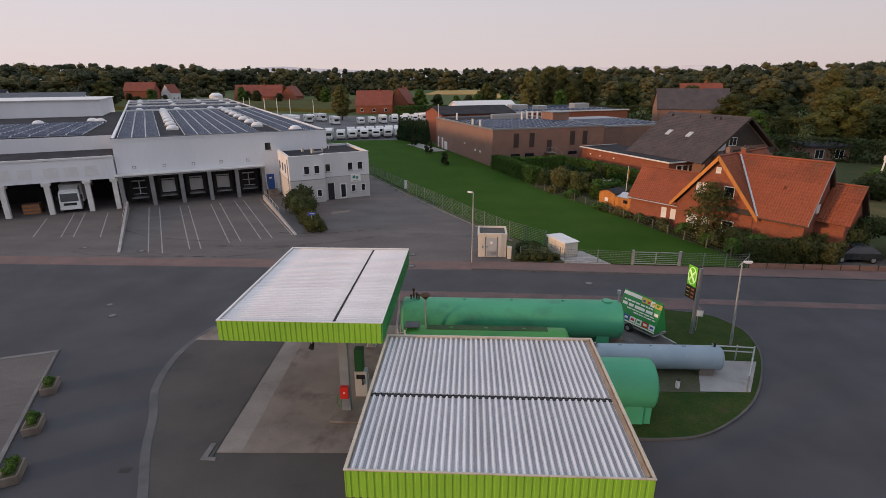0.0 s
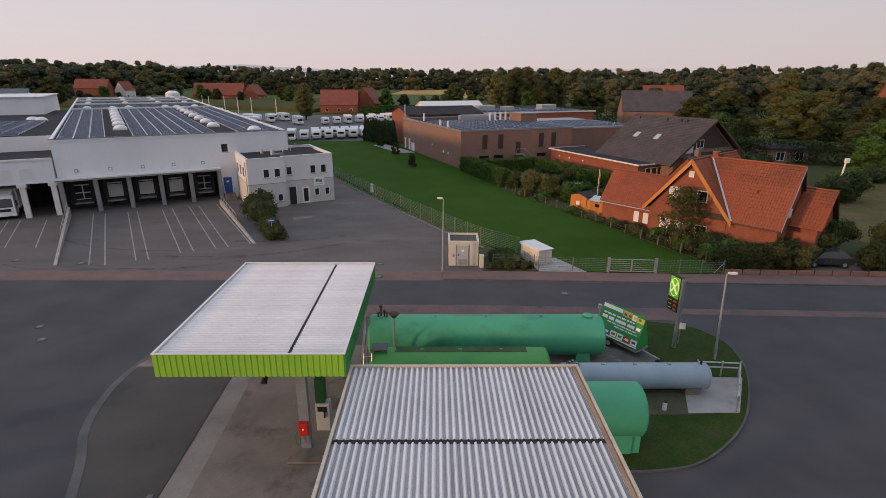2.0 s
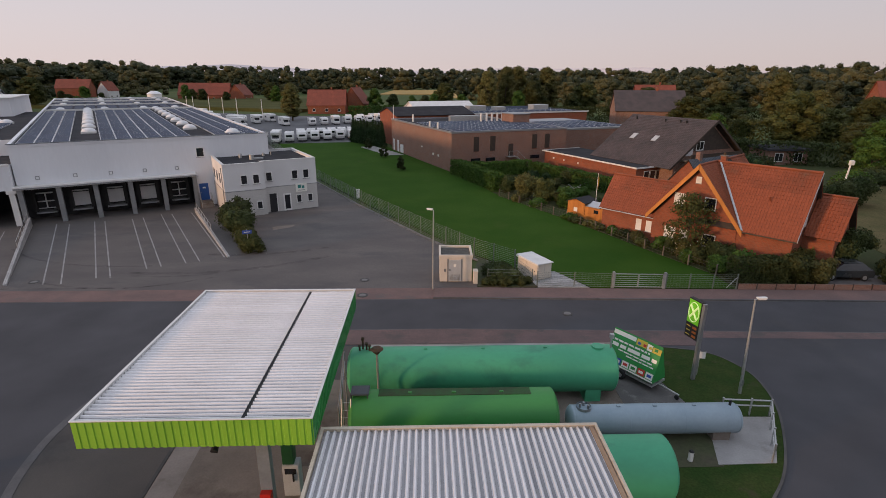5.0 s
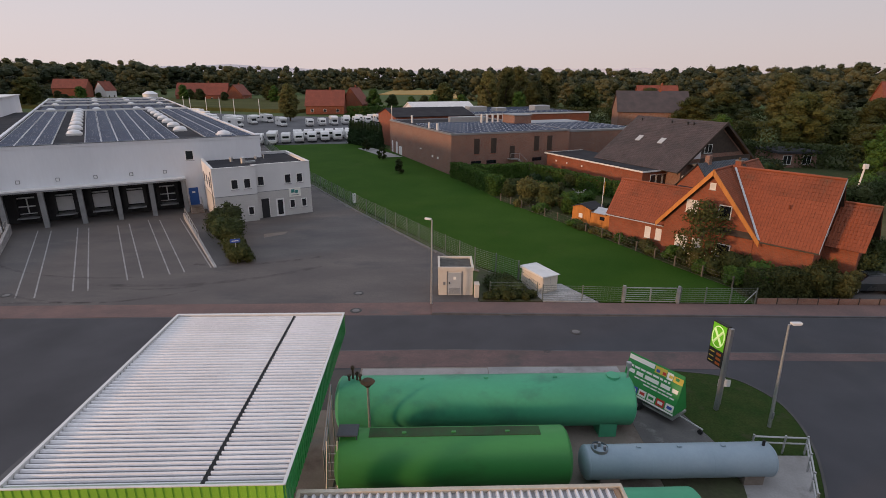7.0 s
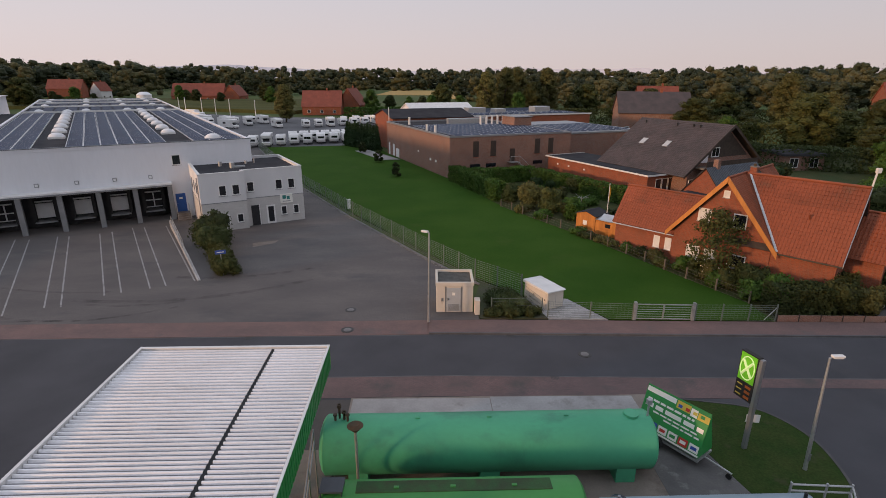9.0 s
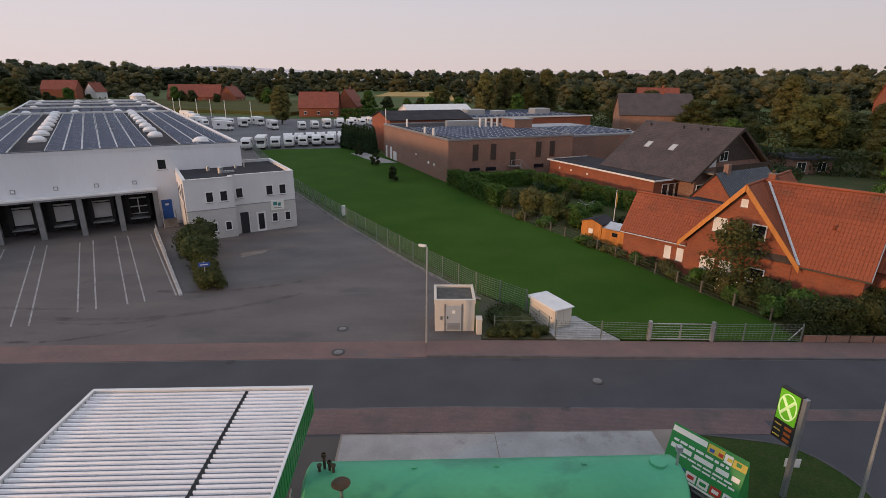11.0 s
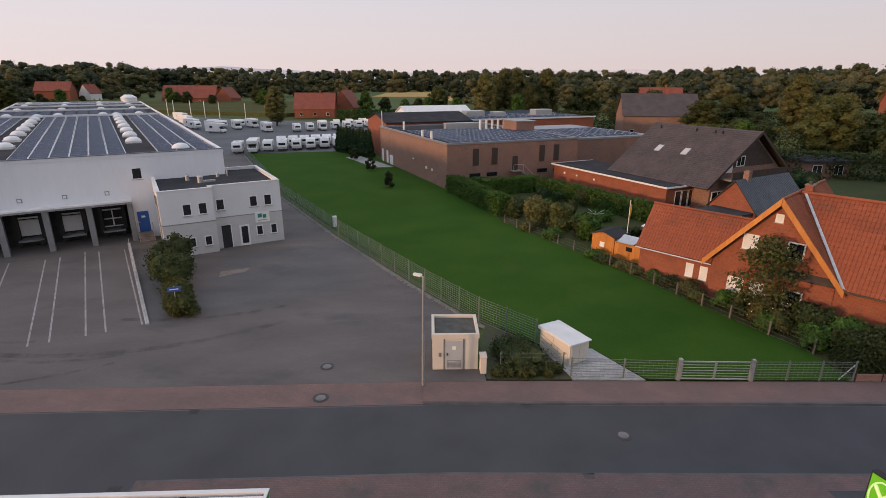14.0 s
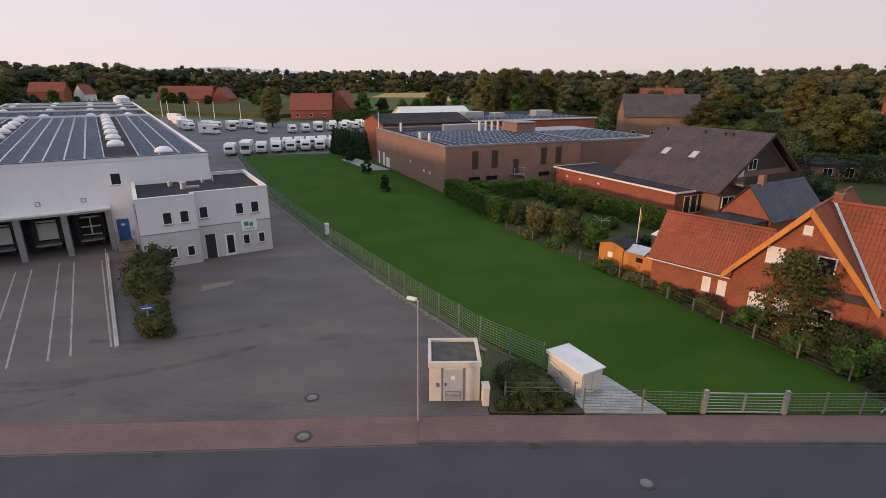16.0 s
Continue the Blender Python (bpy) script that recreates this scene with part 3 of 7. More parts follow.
def window(parent, x, z, w, h, y=0.0, frame=FRAMEWHITE, glass=GLASS, bars=0, name="window", sill=True, depth=0.08):
    """A framed pane set into a wall that faces -y at y, lower left corner x, z."""
    f = 0.09
    bm = bmesh.new()
    for a, b, c, d in ((x, x + w, z, z + f), (x, x + w, z + h - f, z + h), (x, x + f, z + f, z + h - f), (x + w - f, x + w, z + f, z + h - f)):
        bx(bm, a, b, y - 0.035, y + depth, c, d)
    for k in range(bars):
        xx = x + w * (k + 1) / (bars + 1)
        bx(bm, xx - 0.03, xx + 0.03, y - 0.03, y + depth, z + f, z + h - f)
    win = part(name, bm, frame, parent)
    part("pane", box(x + f, x + w - f, y - 0.012, y + depth, z + f, z + h - f), glass, win)
    if sill:
        part("sill", box(x - 0.05, x + w + 0.05, y - 0.09, y + 0.02, z - 0.05, z - 0.002), TRIMGREY, win)
    return win


def tile_plane(name, o, u, v, lu, lv, material, parent, tw=0.3, th=0.35, keep=None, clip=None):
    """Tiles laid over a roof plane: o a lower corner, u along the eave, v up the slope. keep: how many lower ones are objects of their own."""
    u, v, o = Vector(u).normalized(), Vector(v).normalized(), Vector(o)
    n = u.cross(v)
    nu, nv = max(1, round(lu / tw)), max(1, round(lv / th))
    tw, th = lu / nu, lv / nv

    def tile(bm, at):
        # a pan with a raised roll on one side and a thick lower lip
        prof = ((0.02, 0.0), (0.5, -0.012), (0.72, 0.0), (0.86, 0.022), (0.99, 0.0))
        lo = [bm.verts.new(at + u * (tw * a) + n * (b + 0.045)) for a, b in prof]
        up = [bm.verts.new(at + u * (tw * a) + v * (th * 1.03) + n * (b + 0.012)) for a, b in prof]
        ft = [bm.verts.new(at + u * (tw * a) + n * (b + 0.008)) for a, b in prof]
        for i in range(4):
            bm.faces.new((lo[i], lo[i + 1], up[i + 1], up[i]))
            bm.faces.new((ft[i], ft[i + 1], lo[i + 1], lo[i]))
    one = None
    bm = bmesh.new()
    made = 0
    for j in range(nv):
        for i in range(nu):
            at = o + u * (i * tw) + v * (j * th)
            if clip and not clip(i * tw + tw / 2, j * th + th / 2):
                continue
            if keep and made < keep:
                if one is None:
                    b1 = bmesh.new()
                    tile(b1, Vector((0, 0, 0)))
                    one = as_mesh("roof_tile", b1, material)
                piece("roof_tile", one, parent, Matrix.Translation(at))
                made += 1
            else:
                tile(bm, at)
    if len(bm.verts):
        rest = part("roof_tiling", bm, material, parent)
        tagged(rest, kind="stuff")
    else:
        bm.free()

# ---- ground, roads, pavements ----
def kerb_y(x):
    """The far edge of the street at x."""
    return 44.4 if x < 4 else 44.4 - 0.042 * (x - 4)


def near_y(x):
    return kerb_y(x) - 5.02


XS = [-300, -150, -80, -45, -30, -16, -6, 3, 4, 10, 16, 22, 28, 36, 50, 80, 150, 300]
bm = bmesh.new()
bmesh.ops.create_circle(bm, cap_ends=True, segments=64, radius=4500)
bmesh.ops.translate(bm, vec=(0, 0, -0.10), verts=bm.verts)
structure("ground", bm, FIELD, "flat green meadow ground reaching the horizon", "ground")
structure("road", prism([(x, kerb_y(x)) for x in XS] + [(300, -90), (-300, -90)], -0.08, 0.0), ASPHALT, "dark grey asphalt street and turning area", "road")

# the far footway: flush in front of the yard, raised behind a kerb further on
structure("pavement_yard", strip([(x, kerb_y(x) + 0.02) for x in XS if x <= 3], 2.1, -0.06, 0.012), REDPAVE, "worn reddish paving strip along the street", "pavement")
structure("pavement_far", strip([(x, kerb_y(x) + 0.14) for x in XS if x >= 3], 1.9, -0.06, 0.10), REDPAVE, "reddish brick footway beside the street", "pavement")
structure("kerb_far", strip([(x, kerb_y(x) + 0.01) for x in XS if x >= 3], 0.13, -0.06, 0.105), GUTTER, "pale concrete kerb along the footway", "kerb")
structure("gutter_far", strip([(x, kerb_y(x) - 0.10) for x in XS], 0.08, -0.04, 0.004), GUTTER, "pale paved gutter at the edge of the street", "gutter")
structure("gutter_near", strip([(x, near_y(x)) for x in (-9, -2, 3, 4, 10, 16, 22, 28, 36, 50, 80)], 0.10, -0.04, 0.006), GUTTER, "thin pale gutter line along the street", "gutter")
structure("pavement_near", strip([(x, near_y(x) - 1.95) for x in (-9, -2, 3, 4, 10, 15.5, 19.5)], 1.94, -0.04, 0.014), REDWORN, "worn red brick footway beside the tanks", "pavement")
structure("pavement_entry", strip([(x, near_y(x) - 0.9) for x in (19.5, 22, 28, 36, 50, 80)], 0.89, -0.04, 0.008), REDWORN, "worn red paving across the entrance", "pavement")

# the yard in front of the warehouse
YARD_POLY = [(3, 46.5), (5.6, 50.8), (6.5, 53.6), (3.0, 59.3), (-6.1, 74.6), (-18.1, 96.6), (-36.8, 140.8), (-60, 150), (-120, 130), (-120, 46.5)]
structure("yard", prism(YARD_POLY, -0.06, 0.015), YARD, "brownish grey block-paved yard with dark tyre marks", "yard")

# lawn between the two fences
LAWN_POLY = [(10.6, 50.2), (13.6, 49.7), (15.6, 46.3), (26.9, 45.9), (26.9, 48.9), (24.7, 53.8), (22.0, 60.3), (19.0, 67.3), (12.8, 80.2), (6.5, 101.5), (-6.6, 134.5), (-9, 146.2), (-36, 141), (-16.9, 96.7), (-5.2, 75.0), (3.9, 59.8), (7.5, 54.0)]
structure("lawn", prism(LAWN_POLY, -0.06, 0.04), LAWN, "closely mown deep green lawn", "lawn")
structure("caravan_lot", prism([(-36, 141.6), (-9, 146.6), (8, 150), (10, 234), (-60, 243), (-112, 270), (-94, 210), (-59, 150), (-40, 139)], -0.06, 0.021), LOT, "grey asphalt lot full of caravans", "lot")
structure("fence_edging", strip([(9.7, 50.5), (6.75, 53.75), (3.05, 59.5), (-6.05, 74.9), (-18.05, 97.1), (-36.7, 140.4)], 0.26, -0.05, 0.048), KERB, "grey concrete edging below the mesh fence", "edging")
structure("terrace", prism([(-10.2, 136.1), (-2.3, 121.4), (-5.9, 120.6), (-13.2, 134.6)], -0.05, 0.09), PALEPAD, "pale concrete terrace beside the factory", "terrace")
structure("kiosk_slab", prism([(11.35, 46.4), (15.4, 46.15), (13.5, 49.75), (10.4, 50.0)], -0.05, 0.09), SLAB, "pale grey paved slab round the small cabinet", "paving")
structure("planting_bed", prism([(6.55, 46.55), (11.3, 46.4), (10.3, 50.1), (7.3, 53.4), (6.6, 50.4)], -0.05, 0.10), SOIL, "dark soil bed overgrown with weeds", "bed")
structure("trafo_paving", prism([(3.05, 46.32), (6.5, 46.3), (6.5, 47.6), (3.05, 47.6)], -0.05, 0.108), YARD, "grey paving slabs before the transformer cabin", "paving")
structure("garden_ground", prism([(27.2, 47.2), (60, 46.0), (120, 60), (110, 120), (70, 140), (43, 113), (29, 107), (7, 99), (12.9, 80.2), (19.2, 67.3), (22.2, 60.3), (24.9, 53.8)], -0.06, 0.03), ROUGHGRASS, "patchy green garden ground round the houses", "garden")
structure("meadow", prism([(46, 52), (90, 50), (112, 84), (70, 88), (58, 80), (47, 66)], -0.05, 0.06), mat("dry_meadow", (0.135, 0.105, 0.05), (0.09, 0.085, 0.036), rough=0.95, scale=0.4, fine=6, bump=0.6, grain=0.4, spec=0.05), "dry yellowish meadow behind the house", "meadow")
structure("garden_driveway", prism([(33.5, 46.0), (60, 45), (60, 48.6), (33.5, 48.4)], -0.05, 0.05), YARD, "grey paved driveway beside the garden", "driveway")

# the filling station's island
ISLAND = [(-9.0, 15.0), (-10.5, 18.0), (-11.9, 20.5), (-13.0, 22.9), (-14.3, 25.3), (-15.0, 28.2), (-15.0, 30.7), (-14.4, 33.1), (-12.6, 35.2), (-9.0, 37.2)]
ISLAND = eased(ISLAND)
structure("forecourt", prism(ISLAND + [(15.5, 37.3), (12.0, 30.0), (10.4, 22.6), (7.0, 21.5), (6.0, 12.0), (-7.5, 12.0)], -0.05, 0.02), FORECOURT, "brownish asphalt forecourt with oil stains", "forecourt")
structure("kerb_west", strip(ISLAND, -0.40, -0.05, 0.032), GUTTER, "curved flat concrete kerb round the forecourt", "kerb")
structure("canopy_slab", prism([(-8.48, 20.6), (-1.2, 20.9), (-1.2, 33.4), (-8.98, 33.4)], -0.04, 0.045), CONCRETE, "stained pale concrete slab under the canopy", "slab")
structure("slab_border", prism([(-8.42, 20.64), (-7.35, 20.68), (-7.85, 33.3), (-8.92, 33.3)], -0.02, 0.049), SLABEDGE, "paler concrete strip along the edge of the slab", "slab")
structure("drain_box", prism([(-8.98, 20.1), (-8.3, 20.1), (-8.34, 20.28), (-8.72, 20.3), (-8.75, 21.2), (-8.98, 21.2)], -0.03, 0.055), KERB, "pale concrete frame round the drain end", "drain")
structure("corner_slab", prism([(-14.75, 30.9), (-9.2, 30.9), (-9.2, 36.9), (-12.5, 34.9), (-14.15, 33.0)], -0.04, 0.04), CONCRETE, "pale concrete corner patch beside the kerb", "slab")
structure("slab_drain", prism([(-8.66, 20.3), (-8.5, 20.3), (-9.0, 33.4), (-9.14, 33.4)], -0.04, 0.05), IRON, "dark iron drain channel along the slab", "drain")
structure("tank_pad", prism([(-1.1, 22.6), (12.4, 22.6), (12.6, 32.0), (15.3, 35.0), (15.3, 37.25), (-1.1, 37.35)], -0.04, 0.05), CONCRETE, "weathered concrete pad under the tanks", "slab")
for x0, x1 in ((-1.0, 6.1), (6.14, 13.6)):
    structure("pad_strip", prism([(x0, 33.9), (x1, 33.9), (x1, 37.15), (x0, 37.25)], -0.03, 0.056), PALEPAD, "pale weathered concrete slab strip behind the tanks", "slab")
structure("trailer_pad", prism([(12.5, 29.6), (16.0, 29.6), (15.7, 31.0), (14.9, 34.6), (12.6, 34.6)], -0.04, 0.061), GRIMYPAD, "dusty concrete patch under the trailer", "slab")
GRASS_ISLAND = [(15.0, 36.9), (17.0, 36.5), (19.4, 35.8), (20.5, 34.2), (20.65, 32.4), (19.9, 29.8), (18.0, 26.5), (16.2, 24.5), (13.9, 22.9), (12.0, 22.45), (10.2, 22.4)]
GRASS_ISLAND = eased(GRASS_ISLAND)
structure("grass_island", prism(GRASS_ISLAND + [(10.2, 25.8), (13.2, 26.3), (13.2, 29.6), (16.0, 29.7), (14.9, 34.7)], -0.04, 0.065), ISLANDGRASS, "small mown grass island with worn edges", "grass")
structure("kerb_east", strip(GRASS_ISLAND, 0.11, -0.04, 0.085), KERBDARK, "curved concrete kerb round the grass island", "kerb")
structure("tank_slab_east", prism([(15.0, 26.3), (17.6, 26.35), (19.5, 29.5), (16.0, 29.6), (15.6, 28.0)], -0.03, 0.09), PALEPAD, "pale concrete slab beside the grey tank", "slab")
structure("tank_soil_east", prism([(12.3, 26.2), (15.2, 26.2), (15.8, 28.0), (16.1, 29.7), (12.3, 29.7)], -0.03, 0.08), SOIL, "dark bare soil below the grey tank", "soil")
structure("west_island", prism([(-22.5, 29.3), (-17.4, 19.2), (-12.0, 8.5), (-60, -12), (-60, 15)], -0.05, 0.06), YARD, "grey paved island with a pale edging", "paving")
structure("west_island_kerb", strip([(-60, 14.85), (-22.5, 29.15), (-17.4, 19.2), (-12.0, 8.5)], -0.22, -0.05, 0.085), KERB, "pale concrete edging of the paved island", "kerb")

# painted bay lines on the yard
VD = Vector((math.cos(radians(121.0)), math.sin(radians(121.0))))
for x, y, L in ((-30.9, 47.8, 21.4), (-28.1, 47.9, 21.3), (-26.7, 47.9, 21.3), (-24.7, 49.2, 21), (-23.6, 49.3, 21), (-21.7, 51.4, 19.6), (-20.7, 51.9, 19.8), (-18.9, 52.7, 20.6), (-17.9, 53.2, 20.2), (-16.1, 54.3, 19.6), (-43.6, 52.6, 9), (-40.6, 52.7, 12), (-39.3, 52.8, 12), (-36.4, 52.9, 12)):
    e = Vector((x, y)) + VD * L
    structure("bay_line", strip([(x, y), (e.x, e.y)], 0.11, 0.0, 0.02), LINEPAINT, "worn white bay line on the yard", "road marking")
structure("yard_patch", prism([(-14.2, 63.2), (-12.4, 64.4), (-12.3, 65.4), (-14.6, 64.5)], -0.02, 0.021), CONCRETE, "pale triangular patch in the paving", "paving")
structure("corn_field", prism([(-45, 560), (10, 560), (14, 470), (34, 455), (46, 640), (30, 760), (-40, 760)], -0.1, 0.3), STUBBLE, "strip of ripe golden corn field", "field")
structure("maize_field", prism([(-58, 262), (-44, 300), (-70, 400), (-250, 420), (-330, 300), (-128, 292)], -0.1, 1.5), MAIZE, "olive green maize field in close rows", "field")


def manhole(x, y, r, z=0.02):
    t = thing("manhole_cover", x, y, z, 0, "round iron manhole cover with pale concrete filling", "manhole", "manhole covers")
    bm = bmesh.new()
    bmesh.ops.create_cone(bm, cap_ends=True, segments=28, radius1=r, radius2=r, depth=0.02)
    part("rim", bm, IRON, t)
    bm = bmesh.new()
    bmesh.ops.create_cone(bm, cap_ends=True, segments=28, radius1=r * 0.62, radius2=r * 0.62, depth=0.03)
    part("filling", bm, KERB, t)


for x, y, r in ((-2.6, 48.3, 0.40), (-2.4, 45.15, 0.42), (12.45, 41.6, 0.40), (-35.5, 49.2, 0.4), (-29.2, 48.4, 0.4), (-23.9, 36.0, 0.3), (-22.5, 34.2, 0.36)):
    manhole(x, y, r, 0.022 if y > 44.5 else 0.008)


def gully(x, y, turn=0):
    t = thing("road_gully", x, y, 0.0, turn, "dark iron gully grate at the kerb", "drain grate", "gully grates")
    bm = bmesh.new()
    prism([(-0.26, -0.18), (0.26, -0.18), (0.26, 0.18), (-0.26, 0.18)], -0.01, 0.006, bm)
    part("frame", bm, IRON, t)
    for k in range(6):
        part("grate_bar", box(-0.22 + k * 0.08, -0.18 + k * 0.08, -0.15, 0.15, 0, 0.018), IRON, t)


for x, y in ((-8.6, 44.2), (8.3, 44.05), (10.0, 39.0), (-9.7, 39.0), (-14.6, 30.4), (-11.9, 19.4)):
    gully(x, y)


# rubber marks of turning lorries on the yard
rngm = random.Random(5)
for k in range(6):
    cx, cy, r = rngm.uniform(-27, -15), rngm.uniform(56, 66), rngm.uniform(8, 15)
    a0 = rngm.uniform(205, 260)
    a1 = a0 + rngm.uniform(35, 70)
    line = [(cx + r * 1.3 * math.cos(radians(a0 + (a1 - a0) * i / 12)), max(46.8, cy + r * math.sin(radians(a0 + (a1 - a0) * i / 12)))) for i in range(13)]
    structure("tyre_mark", strip(line, rngm.uniform(0.22, 0.55), 0.0, 0.0192 + 0.0004 * k), TYRE, "dark curved tyre mark rubbed on the paving", "tyre mark")

# ---- filling station ----
def wave_sheet(width, length, pitch, depth, n_ribs):
    """A trapezoid-ribbed roof sheet, ribs along y, standing at the origin."""
    bm = bmesh.new()
    prof = []
    for k in range(n_ribs):
        for a, h in ((0.0, 0), (0.28, 0), (0.46, 1), (0.66, 1), (0.84, 0)):
            prof.append(((k + a) * pitch, h * depth))
    prof.append((n_ribs * pitch, 0))
    lo = [bm.verts.new((x, 0, z)) for x, z in prof]
    hi = [bm.verts.new((x, length, z)) for x, z in prof]
    dl = [bm.verts.new((x, 0, z - 0.01)) for x, z in prof]
    for i in range(len(prof) - 1):
        bm.faces.new((lo[i], lo[i + 1], hi[i + 1], hi[i]))
        bm.faces.new((dl[i], dl[i + 1], lo[i + 1], lo[i]))
    return bm


def fascia(length, h, pitch=0.235):
    """A ribbed fascia sheet facing -y from 0 to length."""
    n = round(length / pitch)
    p = length / n
    poly = []
    for k in range(n):
        poly += [((k + f) * p, y) for f, y in ((0.0, 0.022), (0.14, 0.022), (0.2, 0.0), (0.78, 0.0), (0.84, 0.022))]
    return prism(poly + [(length, 0.022), (length, 0.06), (0, 0.06)], 0, h)


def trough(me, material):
    """Gives a ribbed sheet's low strips a dirty, darker colour that paints trough shade."""
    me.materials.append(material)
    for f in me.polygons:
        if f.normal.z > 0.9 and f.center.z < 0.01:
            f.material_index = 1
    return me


def canopy(name, x0, x1, y0, y1, top, h, ribs_along_x, joint, label, front, side, posts, pitch, trough_dark, edge):
    t = thing(name, (x0 + x1) / 2, (y0 + y1) / 2, 0, 0, label, "canopy")
    w, d = (x1 - x0) / 2, (y1 - y0) / 2
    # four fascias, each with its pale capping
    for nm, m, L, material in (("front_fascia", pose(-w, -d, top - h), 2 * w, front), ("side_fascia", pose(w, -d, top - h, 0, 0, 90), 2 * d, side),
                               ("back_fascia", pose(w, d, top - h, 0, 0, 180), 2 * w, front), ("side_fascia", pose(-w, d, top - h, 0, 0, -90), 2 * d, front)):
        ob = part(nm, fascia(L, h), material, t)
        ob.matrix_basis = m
    for a, b, c, e in ((-w - 0.015, w + 0.015, -d - 0.015, -d + 0.05), (-w - 0.015, w + 0.015, d - 0.11, d + 0.015), (-w - 0.015, -w + 0.09, -d + 0.05, d - 0.11), (w - 0.07, w + 0.015, -d + 0.05, d - 0.11)):
        part("capping", box(a, b, c, e, top, top + 0.04, 0.008), edge, t)
    for a, b, c, e in ((-w + 0.055, w - 0.055, -d + 0.03, -d + 0.05), (-w + 0.055, w - 0.055, d - 0.09, d - 0.07), (-w + 0.055, -w + 0.085, -d + 0.05, d - 0.09), (w - 0.085, w - 0.055, -d + 0.05, d - 0.09)):
        part("inner_flashing", box(a, b, c, e, top - 0.2, top - 0.002), edge, t)
    part("soffit", box(-w + 0.08, w - 0.08, -d + 0.08, d - 0.08, top - h + 0.05, top - h + 0.12), TRIMWHITE, t)
    deck = top - 0.095
    iw, idp = w - 0.1, d - 0.1
    # ribbed sheets on both sides of the joint
    if ribs_along_x:
        n = max(1, round(2 * idp / (4 * pitch)))
        for a, b in ((-iw, joint - 0.06), (joint + 0.06, iw)):
            me = trough(as_mesh("roof_sheet", wave_sheet(0, b - a, 2 * idp / (4 * n), 0.07, 4), ROOFSHEET), trough_dark)
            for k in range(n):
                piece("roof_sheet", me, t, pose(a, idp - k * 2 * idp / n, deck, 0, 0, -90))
        part("roof_joint", box(joint - 0.075, joint + 0.075, -idp, idp, deck - 0.05, deck + 0.02), BLACK, t, "dark joint between the roof sheets")
    else:
        n = max(1, round(2 * iw / (4 * pitch)))
        for a, b in ((-idp, joint - 0.08), (joint + 0.08, idp)):
            me = trough(as_mesh("roof_sheet", wave_sheet(0, b - a, 2 * iw / (4 * n), 0.07, 4), ROOFSHEET), trough_dark)
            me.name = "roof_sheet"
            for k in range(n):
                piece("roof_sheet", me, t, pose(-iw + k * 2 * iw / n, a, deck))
        part("roof_joint", box(-iw, iw, joint - 0.09, joint + 0.09, deck - 0.05, deck + 0.02), BLACK, t, "dark joint between the roof sheets")
    for px, py in posts:
        bm = bmesh.new()
        px, py = px - (x0 + x1) / 2, py - (y0 + y1) / 2
        bx(bm, px - 0.22, px + 0.22, py - 0.16, py + 0.16, 0.02, top - h + 0.06, 0.015)
        p = part("post", bm, POSTGREY, t)
        part("base_plate", box(px - 0.3, px + 0.3, py - 0.25, py + 0.25, 0.02, 0.09, 0.01), GALV, p)
    return t


canopy("fuel_canopy", -8.38, -1.03, 22.12, 32.45, 5.79, 0.97, True, 1.5, "flat canopy with white ribbed roof and lime green fascia", LIME, SIDEGREEN, ((-3.3, 23.9), (-3.3, 30.6)), 0.195, SHEETSHADE, TRIMWHITE)
c2 = canopy("fuel_canopy", -0.97, 8.17, 14.4, 22.97, 4.80, 1.0, False, -0.25, "lower flat canopy with grey ribbed roof and lime green fascia", LIME, LIME, ((3.6, 16.2), (3.6, 21.2)), 0.232, GRIMESHADE, CREAMTRIM)
part("flashing", box(4.32, 4.45, -4.15, 4.15, 4.72, 4.79), TANFLASH, c2, "rusty tan edge flashing")

t = thing("pump_island", -3.2, 24.0, 0.045, 0, "low concrete kerb island under a canopy post", "island")
part("kerb", box(-0.75, 0.9, -1.15, 2.6, 0, 0.12, 0.04), CONCRETE, t)
t = thing("emergency_box", -3.3, 23.6, 1.0, 0, "red extinguisher box with a hose on a canopy post", "box")
part("case", box(-0.2, 0.2, -0.12, 0.13, 0, 0.62, 0.02), REDPAINT, t)
part("badge", box(-0.04, 0.04, -0.135, -0.12, 0.3, 0.38), ADWHITE, t)
bm = bmesh.new()
last = None
for k in range(13):
    a = k / 12 * math.pi * 1.6
    p = (-0.28 - 0.10 * math.sin(a), -0.05, 0.15 + 0.35 * math.cos(a) - 0.3)
    if last:
        rod(bm, last, p, 0.022, 6)
    last = p
part("hose", bm, SIDEGREEN, t)
t = thing("fuel_pump", -2.78, 25.2, 0.16, 0, "pale grey fuel dispenser with a green top", "fuel pump")
part("cabinet", box(-0.32, 0.32, -0.25, 0.25, 0, 1.45, 0.03), GREYDOOR, t)
part("head", box(-0.3, 0.14, -0.2, 0.25, 1.45, 2.7, 0.03), PUMPGREEN, t)
part("display", box(-0.22, 0.22, -0.265, -0.25, 1.05, 1.3), GLASS, t)
part("nozzle", tube((0.1, -0.3, 0.75), (0.1, -0.3, 1.1), 0.035), BLACK, t)
t = thing("canopy_lamp", -4.4, 22.7, 4.2, 0, "dark spotlight hanging under the canopy", "lamp")
part("arm", tube((0, 0, 0.2), (0, 0, 0.82), 0.03, 8), TRIMGREY, t)
part("head", tube((0, -0.12, 0.05), (0, 0.12, 0.2), 0.13, 12, 0.09), BLACK, t)


